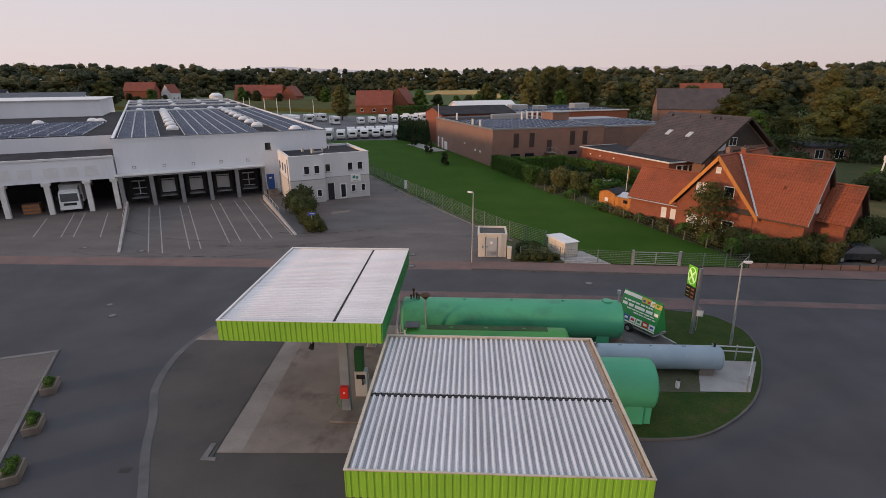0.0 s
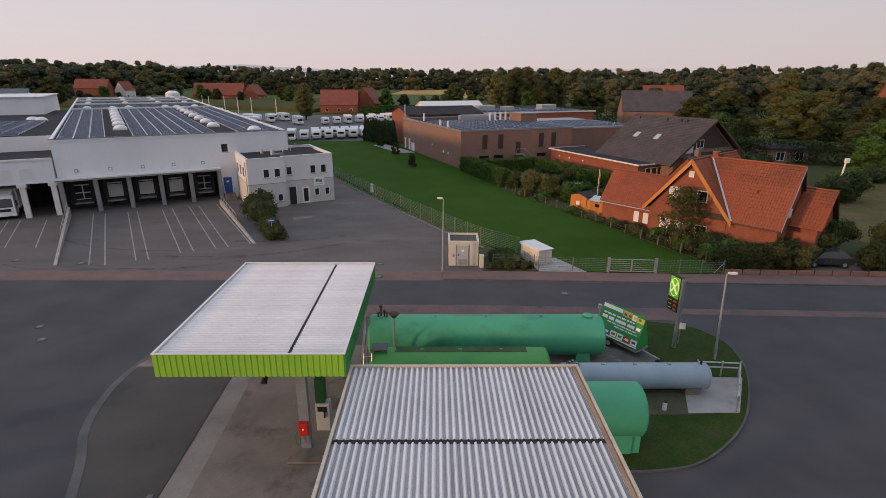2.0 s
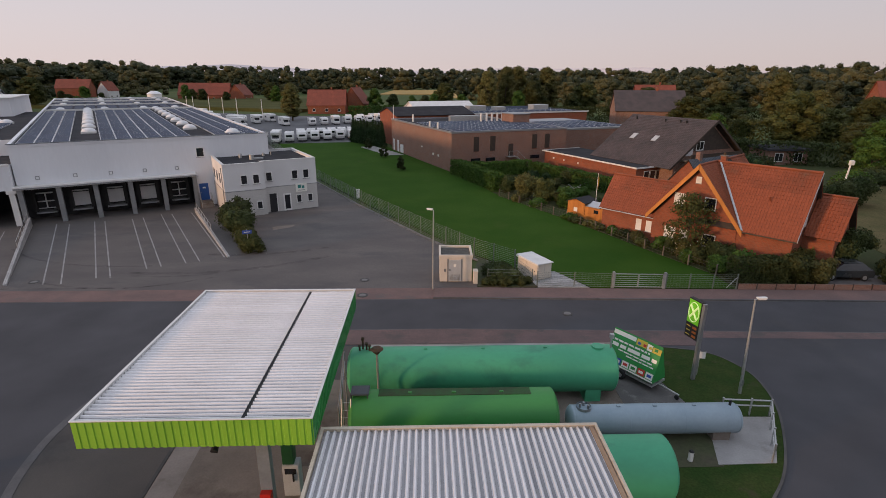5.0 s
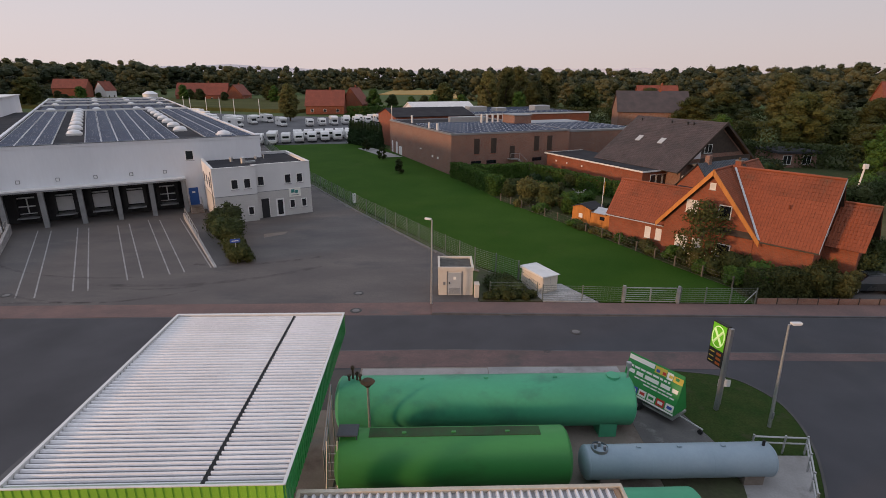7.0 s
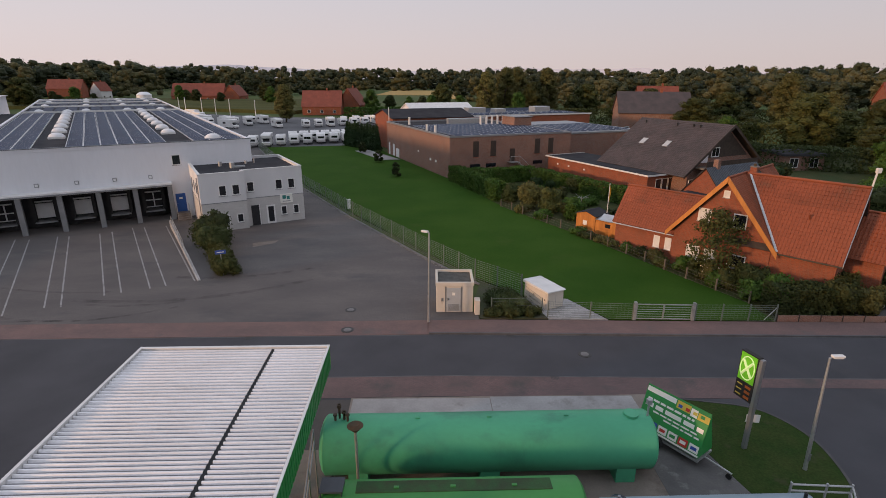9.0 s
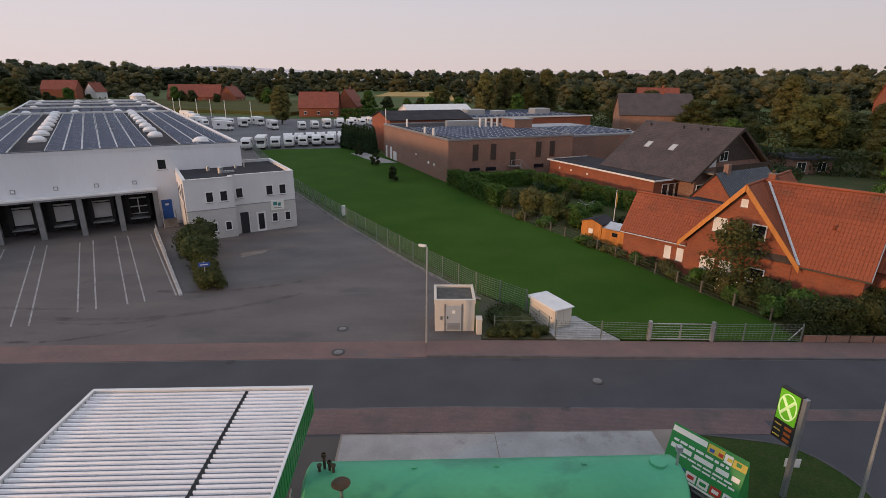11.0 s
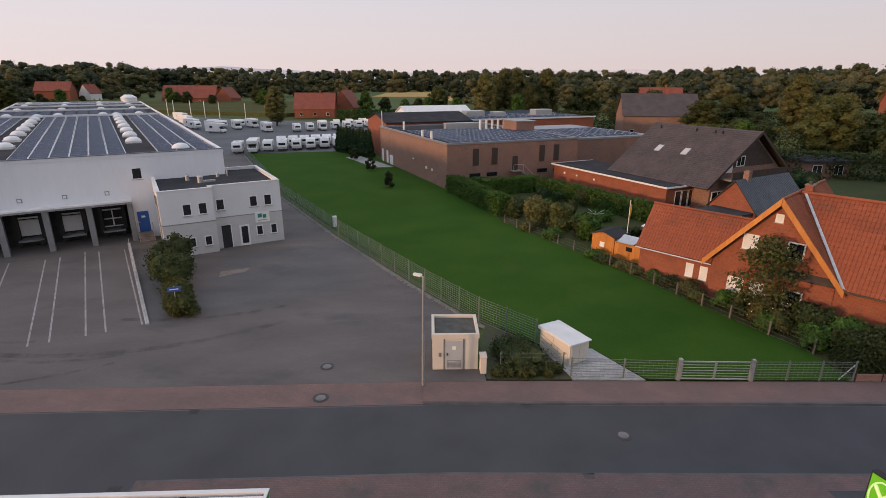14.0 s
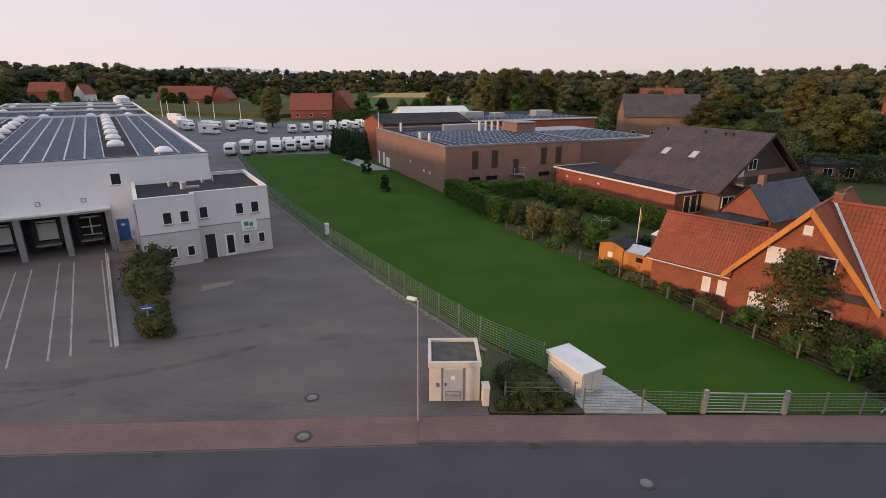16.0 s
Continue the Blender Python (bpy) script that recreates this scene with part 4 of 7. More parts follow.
def tank(name, xa, xb, y, zc, r, material, label, saddles, dome=0.28, base=None):
    """A lying steel tank with dished ends, weld seams, manholes and saddles."""
    t = thing(name, xa, y, 0.05, 0, label, "tank")
    L, zc = xb - xa, zc - 0.05
    bm = bmesh.new()
    prof = [(-dome, 0.02), (-dome * 0.94, r * 0.36), (-dome * 0.75, r * 0.66), (-dome * 0.42, r * 0.88), (-dome * 0.12, r * 0.975), (0, r)]
    prof += [(L - a, b) for a, b in prof[::-1]]
    n = 48
    rings = [[bm.verts.new((a, math.cos(k / n * 2 * math.pi) * b, zc + math.sin(k / n * 2 * math.pi) * b)) for k in range(n)] for a, b in prof]
    for i in range(len(rings) - 1):
        for k in range(n):
            bm.faces.new((rings[i][k], rings[i][(k + 1) % n], rings[i + 1][(k + 1) % n], rings[i + 1][k]))
    bm.faces.new(rings[0][::-1]); bm.faces.new(rings[-1])
    bmesh.ops.recalc_face_normals(bm, faces=bm.faces)
    part("shell", bm, material, t, smooth=True)
    k = max(2, round(L / 2.2))
    for i in range(k + 1):
        x = 0.04 + (L - 0.08) * i / k
        bm = bmesh.new()
        bmesh.ops.create_cone(bm, cap_ends=False, segments=48, radius1=r + 0.006, radius2=r + 0.006, depth=0.03, matrix=pose(x, 0, zc, 0, 90, 0))
        part("weld_seam", bm, material, t, smooth=True)
    for f in saddles:
        x = L * f
        bm = prism([(x - 0.4, -r * 0.8), (x + 0.4, -r * 0.8), (x + 0.4, r * 0.8), (x - 0.4, r * 0.8)], 0, zc - r * 0.55)
        part("saddle", bm, base or CONCRETE, t)
    for f in (0.28, 0.5, 0.74):
        part("lifting_lug", box(L * f - 0.09, L * f + 0.09, -0.05, 0.05, zc + r - 0.02, zc + r + 0.06, 0.015), material, t)
    return t, L, zc


tA, LA, zA = tank("storage_tank", -1.3, 12.05, 32.0, 1.46, 1.2, TANKGREEN, "long sea green steel fuel tank lying on saddles", (0.1, 0.5, 0.92), base=TANKGREEN)
bm = bmesh.new()
bmesh.ops.create_cone(bm, cap_ends=True, segments=20, radius1=0.3, radius2=0.3, depth=0.16, matrix=pose(LA - 0.75, 0, zA + 1.2))
part("manhole", bm, TANKGREEN, tA)
bm = bmesh.new()
for a, b, c in ((0.55, 0.1, 0.9), (0.75, 0.0, 0.55), (0.9, -0.1, 0.45), (0.4, -0.05, 0.4)):
    rod(bm, (a, b, zA + 1.15), (a, b, zA + 1.2 + c * 0.7), 0.05, 8)
    rod(bm, (a, b, zA + 1.2 + c * 0.55), (a, b, zA + 1.2 + c * 0.7), 0.09, 8)
part("valve_pipes", bm, RUST, tA, "rusty valve pipes")
bm = tube((LA - 0.1, -0.1, zA + 1.0), (LA - 0.1, -0.1, zA + 1.75), 0.045)
bx(bm, LA - 0.2, LA, -0.2, 0.0, zA + 1.75, zA + 2.0, 0.03)
part("vent_head", bm, GALV, tA, "grey vent pipe with a square head")
tB, LB, zB = tank("storage_tank", -0.75, 8.15, 28.4, 1.3, 1.17, TANKLEAF, "leaf green steel tank with a grimy walkway strip", (0.12, 0.88), base=TANKLEAF)
part("grime_strip", box(1.1, LB - 1.0, -0.2, 0.34, zB + 1.05, zB + 1.185, 0.03), MOSS, tB, "mossy and rusty walkway strip")
bm = bmesh.new()
bx(bm, -0.1, 0.7, -0.35, 0.35, zB + 1.3, zB + 1.37, 0.01)
for a in (-0.05, 0.65):
    for b in (-0.3, 0.3):
        rod(bm, (a, b, zB + 1.05), (a, b, zB + 1.31), 0.025, 6)
part("cover_plate", bm, TILESLATE, tB, "blue metal cover over fittings")
bm = bmesh.new()
for x in (-0.45, -0.05):
    rod(bm, (x, -1.3, 0.0), (x, -0.5, zB + 1.25), 0.035, 6)
for k in range(8):
    f = (k + 0.5) / 8
    rod(bm, (-0.45, -1.3 + 0.8 * f, (zB + 1.25) * f), (-0.05, -1.3 + 0.8 * f, (zB + 1.25) * f), 0.02, 6)
part("ladder", bm, GALV, tB)
bm = bmesh.new()
for a, b in (((-0.6, -0.6, zB + 0.4), (-0.6, 1.6, zB + 1.9)), ((-0.6, -0.6, zB + 0.9), (-0.6, 1.6, zB + 2.4)), ((-0.6, 1.6, 0.0), (-0.6, 1.6, zB + 2.4)), ((-0.6, -0.6, 0.0), (-0.6, -0.6, zB + 0.9)), ((-0.6, 0.5, 0), (-0.6, 0.5, zB + 1.6))):
    rod(bm, a, b, 0.035, 6)
part("handrail", bm, TRIMGREY, tB)
tC, LC, zC = tank("storage_tank", -0.6, 11.5, 24.35, 1.75, 1.2, TANKGREEN, "sea green steel tank partly under the canopy", (0.1, 0.55, 0.93), base=TANKGREEN)
part("end_plinth", box(LC - 1.0, LC - 0.05, -0.9, 0.9, 0, zC - 0.6, 0.02), TANKGREEN, tC)
tD, LD, zD = tank("gas_tank", 9.1, 16.7, 28.4, 0.92, 0.68, TANKBLUE, "grey-blue gas tank on concrete saddles", (0.12, 0.9), dome=0.22)
bm = bmesh.new()
for a, b in ((0.35, 0.0), (0.55, 0.12), (0.7, -0.1)):
    rod(bm, (a, b, zD + 0.62), (a, b, zD + 0.86), 0.06, 8)
bmesh.ops.create_cone(bm, cap_ends=False, segments=20, radius1=0.36, radius2=0.33, depth=0.12, matrix=pose(0.52, 0, zD + 0.70))
part("valve_dome", bm, TRIMGREY, tD)
part("gauge", tube((LD - 0.3, 0, zD + 0.6), (LD - 0.3, 0, zD + 0.92), 0.06), BLACK, tD)

t = thing("vent_pipe", 0.15, 30.25, 0.05, 0, "slim rusty vent pipe with a mushroom cap", "pipe")
part("pipe", tube((0, 0, 0), (0, 0, 3.6), 0.055), GALV, t)
bm = tube((0, 0, 3.35), (0, 0, 3.6), 0.08, 16, 0.30)
rod(bm, (0, 0, 3.6), (0, 0, 3.7), 0.31, 16, 0.18)
part("cap", bm, RUST, t)

# guard rail at the end of the grey tank
t = thing("guard_rail", 19.3, 29.6, 0.08, 0, "galvanised guard rail round the tank slab", "railing")
bm = bmesh.new()
for a, b in (((0, 0), (-2.3, 0.2)), ((0, 0), (-1.9, -3.2))):
    for z in (0.55, 0.85):
        rod(bm, (*a, z), (*b, z), 0.04, 8)
part("rail", bm, GALV, t)
for x, y in ((0, 0), (-0.95, 0.08), (-2.3, 0.2), (-0.62, -1.06), (-1.25, -2.13), (-1.9, -3.2)):
    part("post", tube((x, y, 0), (x, y, 0.95), 0.045, 8), GALV, t)
t = thing("bollard", 13.9, 26.6, 0.09, 0, "short white bollard with a dark cap", "bollard")
part("tube", tube((0, 0, 0), (0, 0, 0.45), 0.11, 14), TRIMWHITE, t)
part("cap", tube((0, 0, 0.45), (0, 0, 0.52), 0.115, 14, 0.06), BLACK, t)

# the tilted price sign
t = thing("price_sign", 17.15, 32.95, 0.06, -74, "lit green price sign with a white cross on a steel post", "sign")
part("post", box(-0.08, 0.08, -0.1, 0.1, 0, 4.5, 0.01), TRIMGREY, t)
sg = part("sign_case", box(-0.98, -0.08, -0.12, 0.12, 2.3, 4.55, 0.02), BLACK, t)
part("lit_panel", box(-0.93, -0.13, -0.14, -0.12, 3.17, 4.49), SIGNGREEN, sg)
bm = bmesh.new()
for k in range(28):
    a, b = k / 28 * 2 * math.pi, (k + 1) / 28 * 2 * math.pi
    rod(bm, (-0.53 + 0.35 * math.cos(a), -0.145, 3.83 + 0.55 * math.sin(a)), (-0.53 + 0.35 * math.cos(b), -0.145, 3.83 + 0.55 * math.sin(b)), 0.028, 5)
part("ring", bm, SIGNWHITE, sg)
bm = bmesh.new()
for s in (-1, 1):
    rod(bm, (-0.53 - 0.24 * s, -0.147, 3.47), (-0.53 + 0.24 * s, -0.147, 4.19), 0.058, 8)
part("cross", bm, SIGNWHITE, sg)
for k, z in enumerate((2.95, 2.7, 2.45)):
    part("price_bar", box(-0.48, -0.2, -0.132, -0.12, z - 0.06, z + 0.07), DIGIT, sg, "glowing orange price bar")
    part("name_bar", box(-0.9, -0.62, -0.132, -0.12, z - 0.02, z + 0.03), ADYELLOW, sg, "small pale name bar")
t = thing("small_sign", 17.6, 33.4, 0.06, -8, "small grey sign plate on a post in the grass", "sign")
part("post", tube((0, 0, 0), (0, 0, 1.5), 0.03, 8), GALV, t)
part("plate", box(-0.3, 0.3, -0.03, -0.005, 1.05, 1.45, 0.004), TRIMWHITE, t)


def street_lamp(x, y, h, turn, z, lean=0.0, label="slender grey street lamp with a flat head"):
    t = thing("street_lamp", x, y, z, turn, label, "street lamp", "street lamps")
    part("mast", tube((0, 0, 0), (lean, 0, h), 0.085, 12, 0.045), GALV, t)
    part("arm", tube((lean, 0, h - 0.02), (lean + 0.2, 0, h + 0.05), 0.03, 8), GALV, t)
    hd = part("head", box(lean + 0.08, lean + 0.56, -0.1, 0.1, h + 0.02, h + 0.11, 0.03), TRIMWHITE, t)
    part("diffuser", box(lean + 0.14, lean + 0.52, -0.08, 0.08, h - 0.02, h + 0.03, 0.01), DOME, hd)
    part("door", box(-0.05, 0.05, -0.095, -0.07, 0.5, 0.85), TRIMGREY, t)
    return t


street_lamp(18.98, 31.55, 5.4, 0, 0.06, -0.2)
street_lamp(3.0, 46.05, 6.35, 150, 0.1, -0.05, "tall slender grey street lamp beside the footway")

# the advertising trailer: a tent-shaped board on a small chassis
t = thing("advert_trailer", 13.95, 33.25, 0.055, -56, "green advertising trailer with a slanted printed board", "trailer")
L2, base, top, half = 1.48, 0.55, 2.5, 0.6
bm = bmesh.new()
v = [bm.verts.new(p) for p in ((-L2, -half, base), (L2, -half, base), (L2, half, base), (-L2, half, base), (-L2, 0.0, top), (L2, 0.0, top))]
for f in ((0, 1, 5, 4), (2, 3, 4, 5), (0, 4, 3), (1, 2, 5), (3, 2, 1, 0)):
    bm.faces.new([v[i] for i in f])
bmesh.ops.recalc_face_normals(bm, faces=bm.faces)
board = part("board", bm, ADGREEN, t)
part("chassis", box(-L2 - 0.02, L2 + 0.02, -0.6, 0.6, 0.34, 0.448), GALV, t)
part("drawbar", tube((L2, 0, 0.38), (L2 + 1.2, 0, 0.3), 0.04, 8), GALV, t)
part("jockey_wheel", tube((L2 + 1.1, -0.05, 0.12), (L2 + 1.1, 0.05, 0.12), 0.12, 14), BLACK, t)
for s in (-1, 1):
    w = part("wheel", tube((-0.35, s * 0.62, 0.28), (-0.35, s * 0.8, 0.28), 0.28, 20), BLACK, t)
    part("rim", tube((-0.35, s * 0.795, 0.28), (-0.35, s * 0.81, 0.28), 0.15, 14), GALV, w)
slope = math.hypot(half, top - base)
tilt = math.degrees(math.atan2(top - base, half))
face = pose(0, -half, base, tilt, 0, 0)    # x along the board, y up its slope, z out of it


def ad(name, x0, x1, y0, y1, material, label=""):
    ob = part(name, box(x0, x1, y0, y1, 0.003, 0.012), material, board, label)
    ob.matrix_basis = face


ad("heading_panel", -1.45, -0.05, 1.72, 1.95, ADWHITE)
ad("picture_panel", 0.0, 0.62, 1.60, 1.95, ADYELLOW)
ad("picture_panel", 0.65, 0.95, 1.55, 1.9, ADWHITE)
ad("picture_panel", 0.98, 1.48, 1.55, 1.85, ADYELLOW)
rngad = random.Random(3)
for y0, h, a, b in ((1.42, 0.10, -1.3, 0.9), (1.16, 0.19, -1.35, 1.38), (0.93, 0.07, -0.9, 1.2), (0.77, 0.07, -0.35, 1.3)):
    x = a
    while x < b - 0.1:
        w = min(rngad.uniform(0.14, 0.42) * (1.8 if h > 0.15 else 1.0), b - x)
        ad("text_bar", x, x + w, y0 - h / 2, y0 + h / 2, ADWHITE)
        x += w + (0.11 if h > 0.15 else 0.06)
for k, c in enumerate((ADBLUE, ADRED, ADYELLOW, ADGREEN)):
    ob = part("picture_detail", box(0.08 + k * 0.34, 0.26 + k * 0.34, 1.66, 1.80, 0.012, 0.018), c, board)
    ob.matrix_basis = face
for k, c in enumerate((ADRED, ADBLUE, ADWHITE, ADWHITE, ADRED, ADWHITE)):
    x0 = -1.45 + k * 0.49
    ad("logo_panel", x0, x0 + 0.42, 0.14, 0.48, c)
    ob = part("logo_mark", box(x0 + 0.08, x0 + 0.34, 0.24, 0.38, 0.012, 0.018), (ADYELLOW, ADWHITE, ADRED, ADGREEN, ADWHITE, ADBLUE)[k], board)
    ob.matrix_basis = face
ad("base_stripe", -1.47, 1.47, 0.02, 0.1, ADWHITE)


def planter(x, y, turn, seed):
    t = thing("planter", x, y, 0.005, turn, "weathered concrete trough with green plants", "planter", "planters along the kerb")
    bm = box(-0.34, 0.34, -0.62, 0.62, 0, 0.42, 0.03)
    part("trough", bm, CONCRETE, t)
    part("soil", box(-0.28, 0.28, -0.55, 0.55, 0.40, 0.435), SOIL, t)
    o = new("foliage", bush_mesh("foliage", 0.55, 1.1, 0.42, 0.07, LEAFHEDGE, seed, 420, 8))
    o.parent, o.location = t, (0, 0, 0.43)


for k, (x, y) in enumerate(((-19.75, 25.1), (-18.0, 21.9), (-16.35, 18.8))):
    planter(x, y, 27, 40 + k)

# ---- warehouse ----
A = 28.5
W0 = (-42.6, 66.3)
WROOF = 8.8
t = thing("warehouse", W0[0], W0[1], 0, A, "long white sheet-clad warehouse with loading docks and a solar roof", "warehouse")
WL, WD = 27.3, 152.0


def splay(x, y):
    """A place on the warehouse's plan, which widens a little towards its far end."""
    return x - y * (0.062 - 0.042 * x / WL), y


def splayed(x0, x1, y0, y1):
    return [splay(x0, y0), splay(x1, y0), splay(x1, y1), splay(x0, y1)]


part("wall", prism(splayed(0, 17.8, 0.0, WD), 4.15, WROOF - 0.3), WHITEWALL, t)
part("side_wall", prism(splayed(17.8, WL, 0.0, WD), 0, WROOF - 0.3), WHITEWALL, t)
# The dock recess's shade is put into this wall's colour.
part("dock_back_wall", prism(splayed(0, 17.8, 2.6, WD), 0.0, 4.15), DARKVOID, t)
part("roof", prism(splayed(0.3, WL - 0.3, 0.3, WD - 0.3), WROOF - 0.3, WROOF - 0.22), DARKROOF, t)
for a, b, c, d in ((-0.05, WL + 0.05, -0.05, 0.3), (-0.05, WL + 0.05, WD - 0.3, WD), (-0.05, 0.3, 0.3, WD - 0.3), (WL - 0.3, WL + 0.05, 0.3, WD - 0.3)):
    part("parapet", prism(splayed(a, b, c, d), WROOF - 0.32, WROOF), WHITEWALL, t)
for c in (71.5, 97.0, 120.0, 138.0):
    part("fire_wall", prism(splayed(0.3, WL - 0.3, c, c + 0.7), WROOF - 0.3, WROOF + 0.15), TRIMWHITE, t, "pale raised fire wall across the roof")
part("parapet_cap", box(-0.1, WL + 0.1, -0.1, 0.36, WROOF, WROOF + 0.05), TILESLATE, t)
part("dock_awning", box(-0.2, 18.0, -1.3, 0.0, 4.0, 4.35, 0.03), TRIMWHITE, t)
part("awning_gutter", box(-0.2, 18.0, -1.42, -1.3, 4.05, 4.2), TRIMGREY, t)
for k in range(6):
    x = 0.25 + k * 3.5
    part("dock_pillar", box(x - 0.25, x + 0.25, -0.9, -0.3, 0, 4.0, 0.02), TRIMGREY, t)
for k in range(5):
    x = 0.25 + k * 3.5 + 0.55
    bm = box(x, x + 0.35, 1.5, 2.6, 0.9, 3.9)
    bx(bm, x + 2.05, x + 2.4, 1.5, 2.6, 0.9, 3.9); bx(bm, x + 0.35, x + 2.05, 1.5, 2.6, 3.3, 3.9)
    d = part("dock_seal", bm, BLACK, t)
    # Every fourth bay gets a near-black plate, painting the open dock's shade.
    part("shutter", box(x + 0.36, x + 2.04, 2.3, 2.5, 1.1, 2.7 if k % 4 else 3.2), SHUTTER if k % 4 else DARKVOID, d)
    part("shutter_bar", box(x + 0.36, x + 2.04, 2.2, 2.32, 2.85, 3.0), SHUTTER, d)
    if k % 4 == 0:
        part("shutter_bar", box(x + 0.36, x + 2.04, 2.2, 2.3, 1.9, 2.02), SHUTTER, d)
        part("shutter_post", box(x + 1.14, x + 1.26, 2.2, 2.3, 1.2, 2.84), SHUTTER, d)
        part("shutter_bar", box(x + 0.36, x + 2.04, 2.2, 2.3, 1.1, 1.19), SHUTTER, d)
    part("dock_leveller", box(x + 0.2, x + 2.2, 1.0, 2.6, 0.75, 0.9, 0.02), TRIMGREY, d)
    part("bumper", box(x + 0.25, x + 0.5, 0.85, 1.0, 0.35, 0.8, 0.03), BLACK, d)
    part("bumper", box(x + 1.9, x + 2.15, 0.85, 1.0, 0.35, 0.8, 0.03), BLACK, d)
for x in (2.0, 5.5, 9.0, 12.5, 16.0):
    bm = box(x - 0.2, x + 0.2, -0.09, -0.002, 4.85, 5.25, 0.01)
    lampp = part("wall_lamp", bm, TRIMGREY, t)
    part("lens", box(x - 0.13, x + 0.13, -0.105, -0.09, 4.92, 5.18), DOME, lampp)
window(t, 18.4, 6.2, 0.95, 1.2, 0.0)
d = part("door", box(18.25, 19.3, -0.06, 0.02, 0.7, 2.85), BLUEDOOR, t, "blue steel door")
part("notice", box(18.6, 18.95, -0.075, -0.06, 2.2, 2.4), ADWHITE, d)
part("handle", box(18.32, 18.4, -0.11, -0.06, 1.7, 1.76), GALV, d)
bm = bmesh.new()
for k in range(4):
    bx(bm, 18.1, 19.5, -1.2 - 0.28 * k, 0.0 if k == 0 else -1.2 - 0.28 * (k - 1), 0.0, 0.7 - 0.175 * k)
part("steps", bm, CONCRETE, t)
for x in (18.12, 19.48):
    bm = bmesh.new()
    for y, z in ((-0.1, 0.7), (-1.1, 0.7), (-2.0, 0.1)):
        rod(bm, (x, y, z), (x, y, z + 0.95), 0.025, 6)
    rod(bm, (x, -0.1, 1.65), (x, -1.1, 1.65), 0.025, 6); rod(bm, (x, -1.1, 1.65), (x, -2.0, 1.05), 0.025, 6)
    part("handrail", bm, GALV, t)

# retaining walls either side of the dock bay
for nm, x, y, turn, L, h0, h1 in (("dock_wall", -30.9, 47.6, 120.5, 20.5, 0.15, 1.0), ("dock_wall", -15.75, 54.2, 120.5, 19.5, 0.12, 0.7)):
    t2 = thing(nm, x, y, 0.0, turn, "pale concrete ramp wall with a grey rail", "wall", "dock ramp walls", "structure")
    bm = bmesh.new()
    pr = [bm.verts.new(p) for p in ((0, -0.12, 0), (L, -0.12, 0), (L, 0.12, 0), (0, 0.12, 0), (0, -0.12, h0), (L, -0.12, h1), (L, 0.12, h1), (0, 0.12, h0))]
    for f in ((3, 2, 1, 0), (4, 5, 6, 7), (0, 1, 5, 4), (1, 2, 6, 5), (2, 3, 7, 6), (3, 0, 4, 7)):
        bm.faces.new([pr[i] for i in f])
    part("concrete", bm, SLAB, t2)
    bm = bmesh.new()
    for k in range(6):
        f = 0.45 + 0.1 * k
        z = h0 + (h1 - h0) * f
        rod(bm, (L * f, 0, z - 0.02), (L * f, 0, z + 0.75), 0.025, 6)
    rod(bm, (L * 0.45, 0, h0 + (h1 - h0) * 0.45 + 0.75), (L * 0.95, 0, h0 + (h1 - h0) * 0.95 + 0.75), 0.025, 6)
    part("rail", bm, GALV, t2)

# ---- roof of the warehouse: solar rows and skylights ----
def rot(x, y, o=W0, a=A):
    c, s = math.cos(radians(a)), math.sin(radians(a))
    return o[0] + x * c - y * s, o[1] + x * s + y * c


def solar_mesh(w, h):
    """A glass field in a pale frame, one mesh."""
    bm = box(-w / 2 + 0.02, w / 2 - 0.02, -h / 2 + 0.02, h / 2 - 0.02, 0.0, 0.035)
    n = len(bm.faces)
    bx(bm, -w / 2 + 0.07, w / 2 - 0.07, -h / 2 + 0.07, h / 2 - 0.07, 0.03, 0.039)
    me = as_mesh("solar_panel", bm, ALU)
    me.materials.append(SOLAR)
    for k, f in enumerate(me.polygons):
        f.material_index = 1 if k >= n else 0
    return me


def solar_array(x, y, turn, z, cells, w, h, label, tilt=6.0, keep=300, name="solar_array", slant=0.0):
    """Panels of w by h at the cells (x, y) given in the array's own frame; the first of them are objects of their own."""
    t3 = thing(name, x, y, z, turn, label, "solar panels")
    one = solar_mesh(w, h)
    rise = math.sin(radians(tilt)) * h / 2 + 0.03
    bm = bmesh.new()
    for k, (a, b) in enumerate(cells):
        m = pose(a, b, rise, tilt, 0, slant)
        if k < keep:
            piece("solar_panel", one, t3, m)
        else:
            r = bmesh.ops.create_cube(bm, size=1, matrix=m @ Matrix.Diagonal((w - 0.04, h - 0.04, 0.035, 1)))
    if len(bm.verts):
        ob = part("solar_field", bm, SOLAR, t3)
        tagged(ob, kind="stuff")
    else:
        bm.free()
    return t3


def rails(cols, y0, y1, parent):
    for x in cols:
        part("mounting_rail", prism(splayed(x - 0.014, x + 0.014, y0, y1), 0.0, 0.09), ALU, parent)


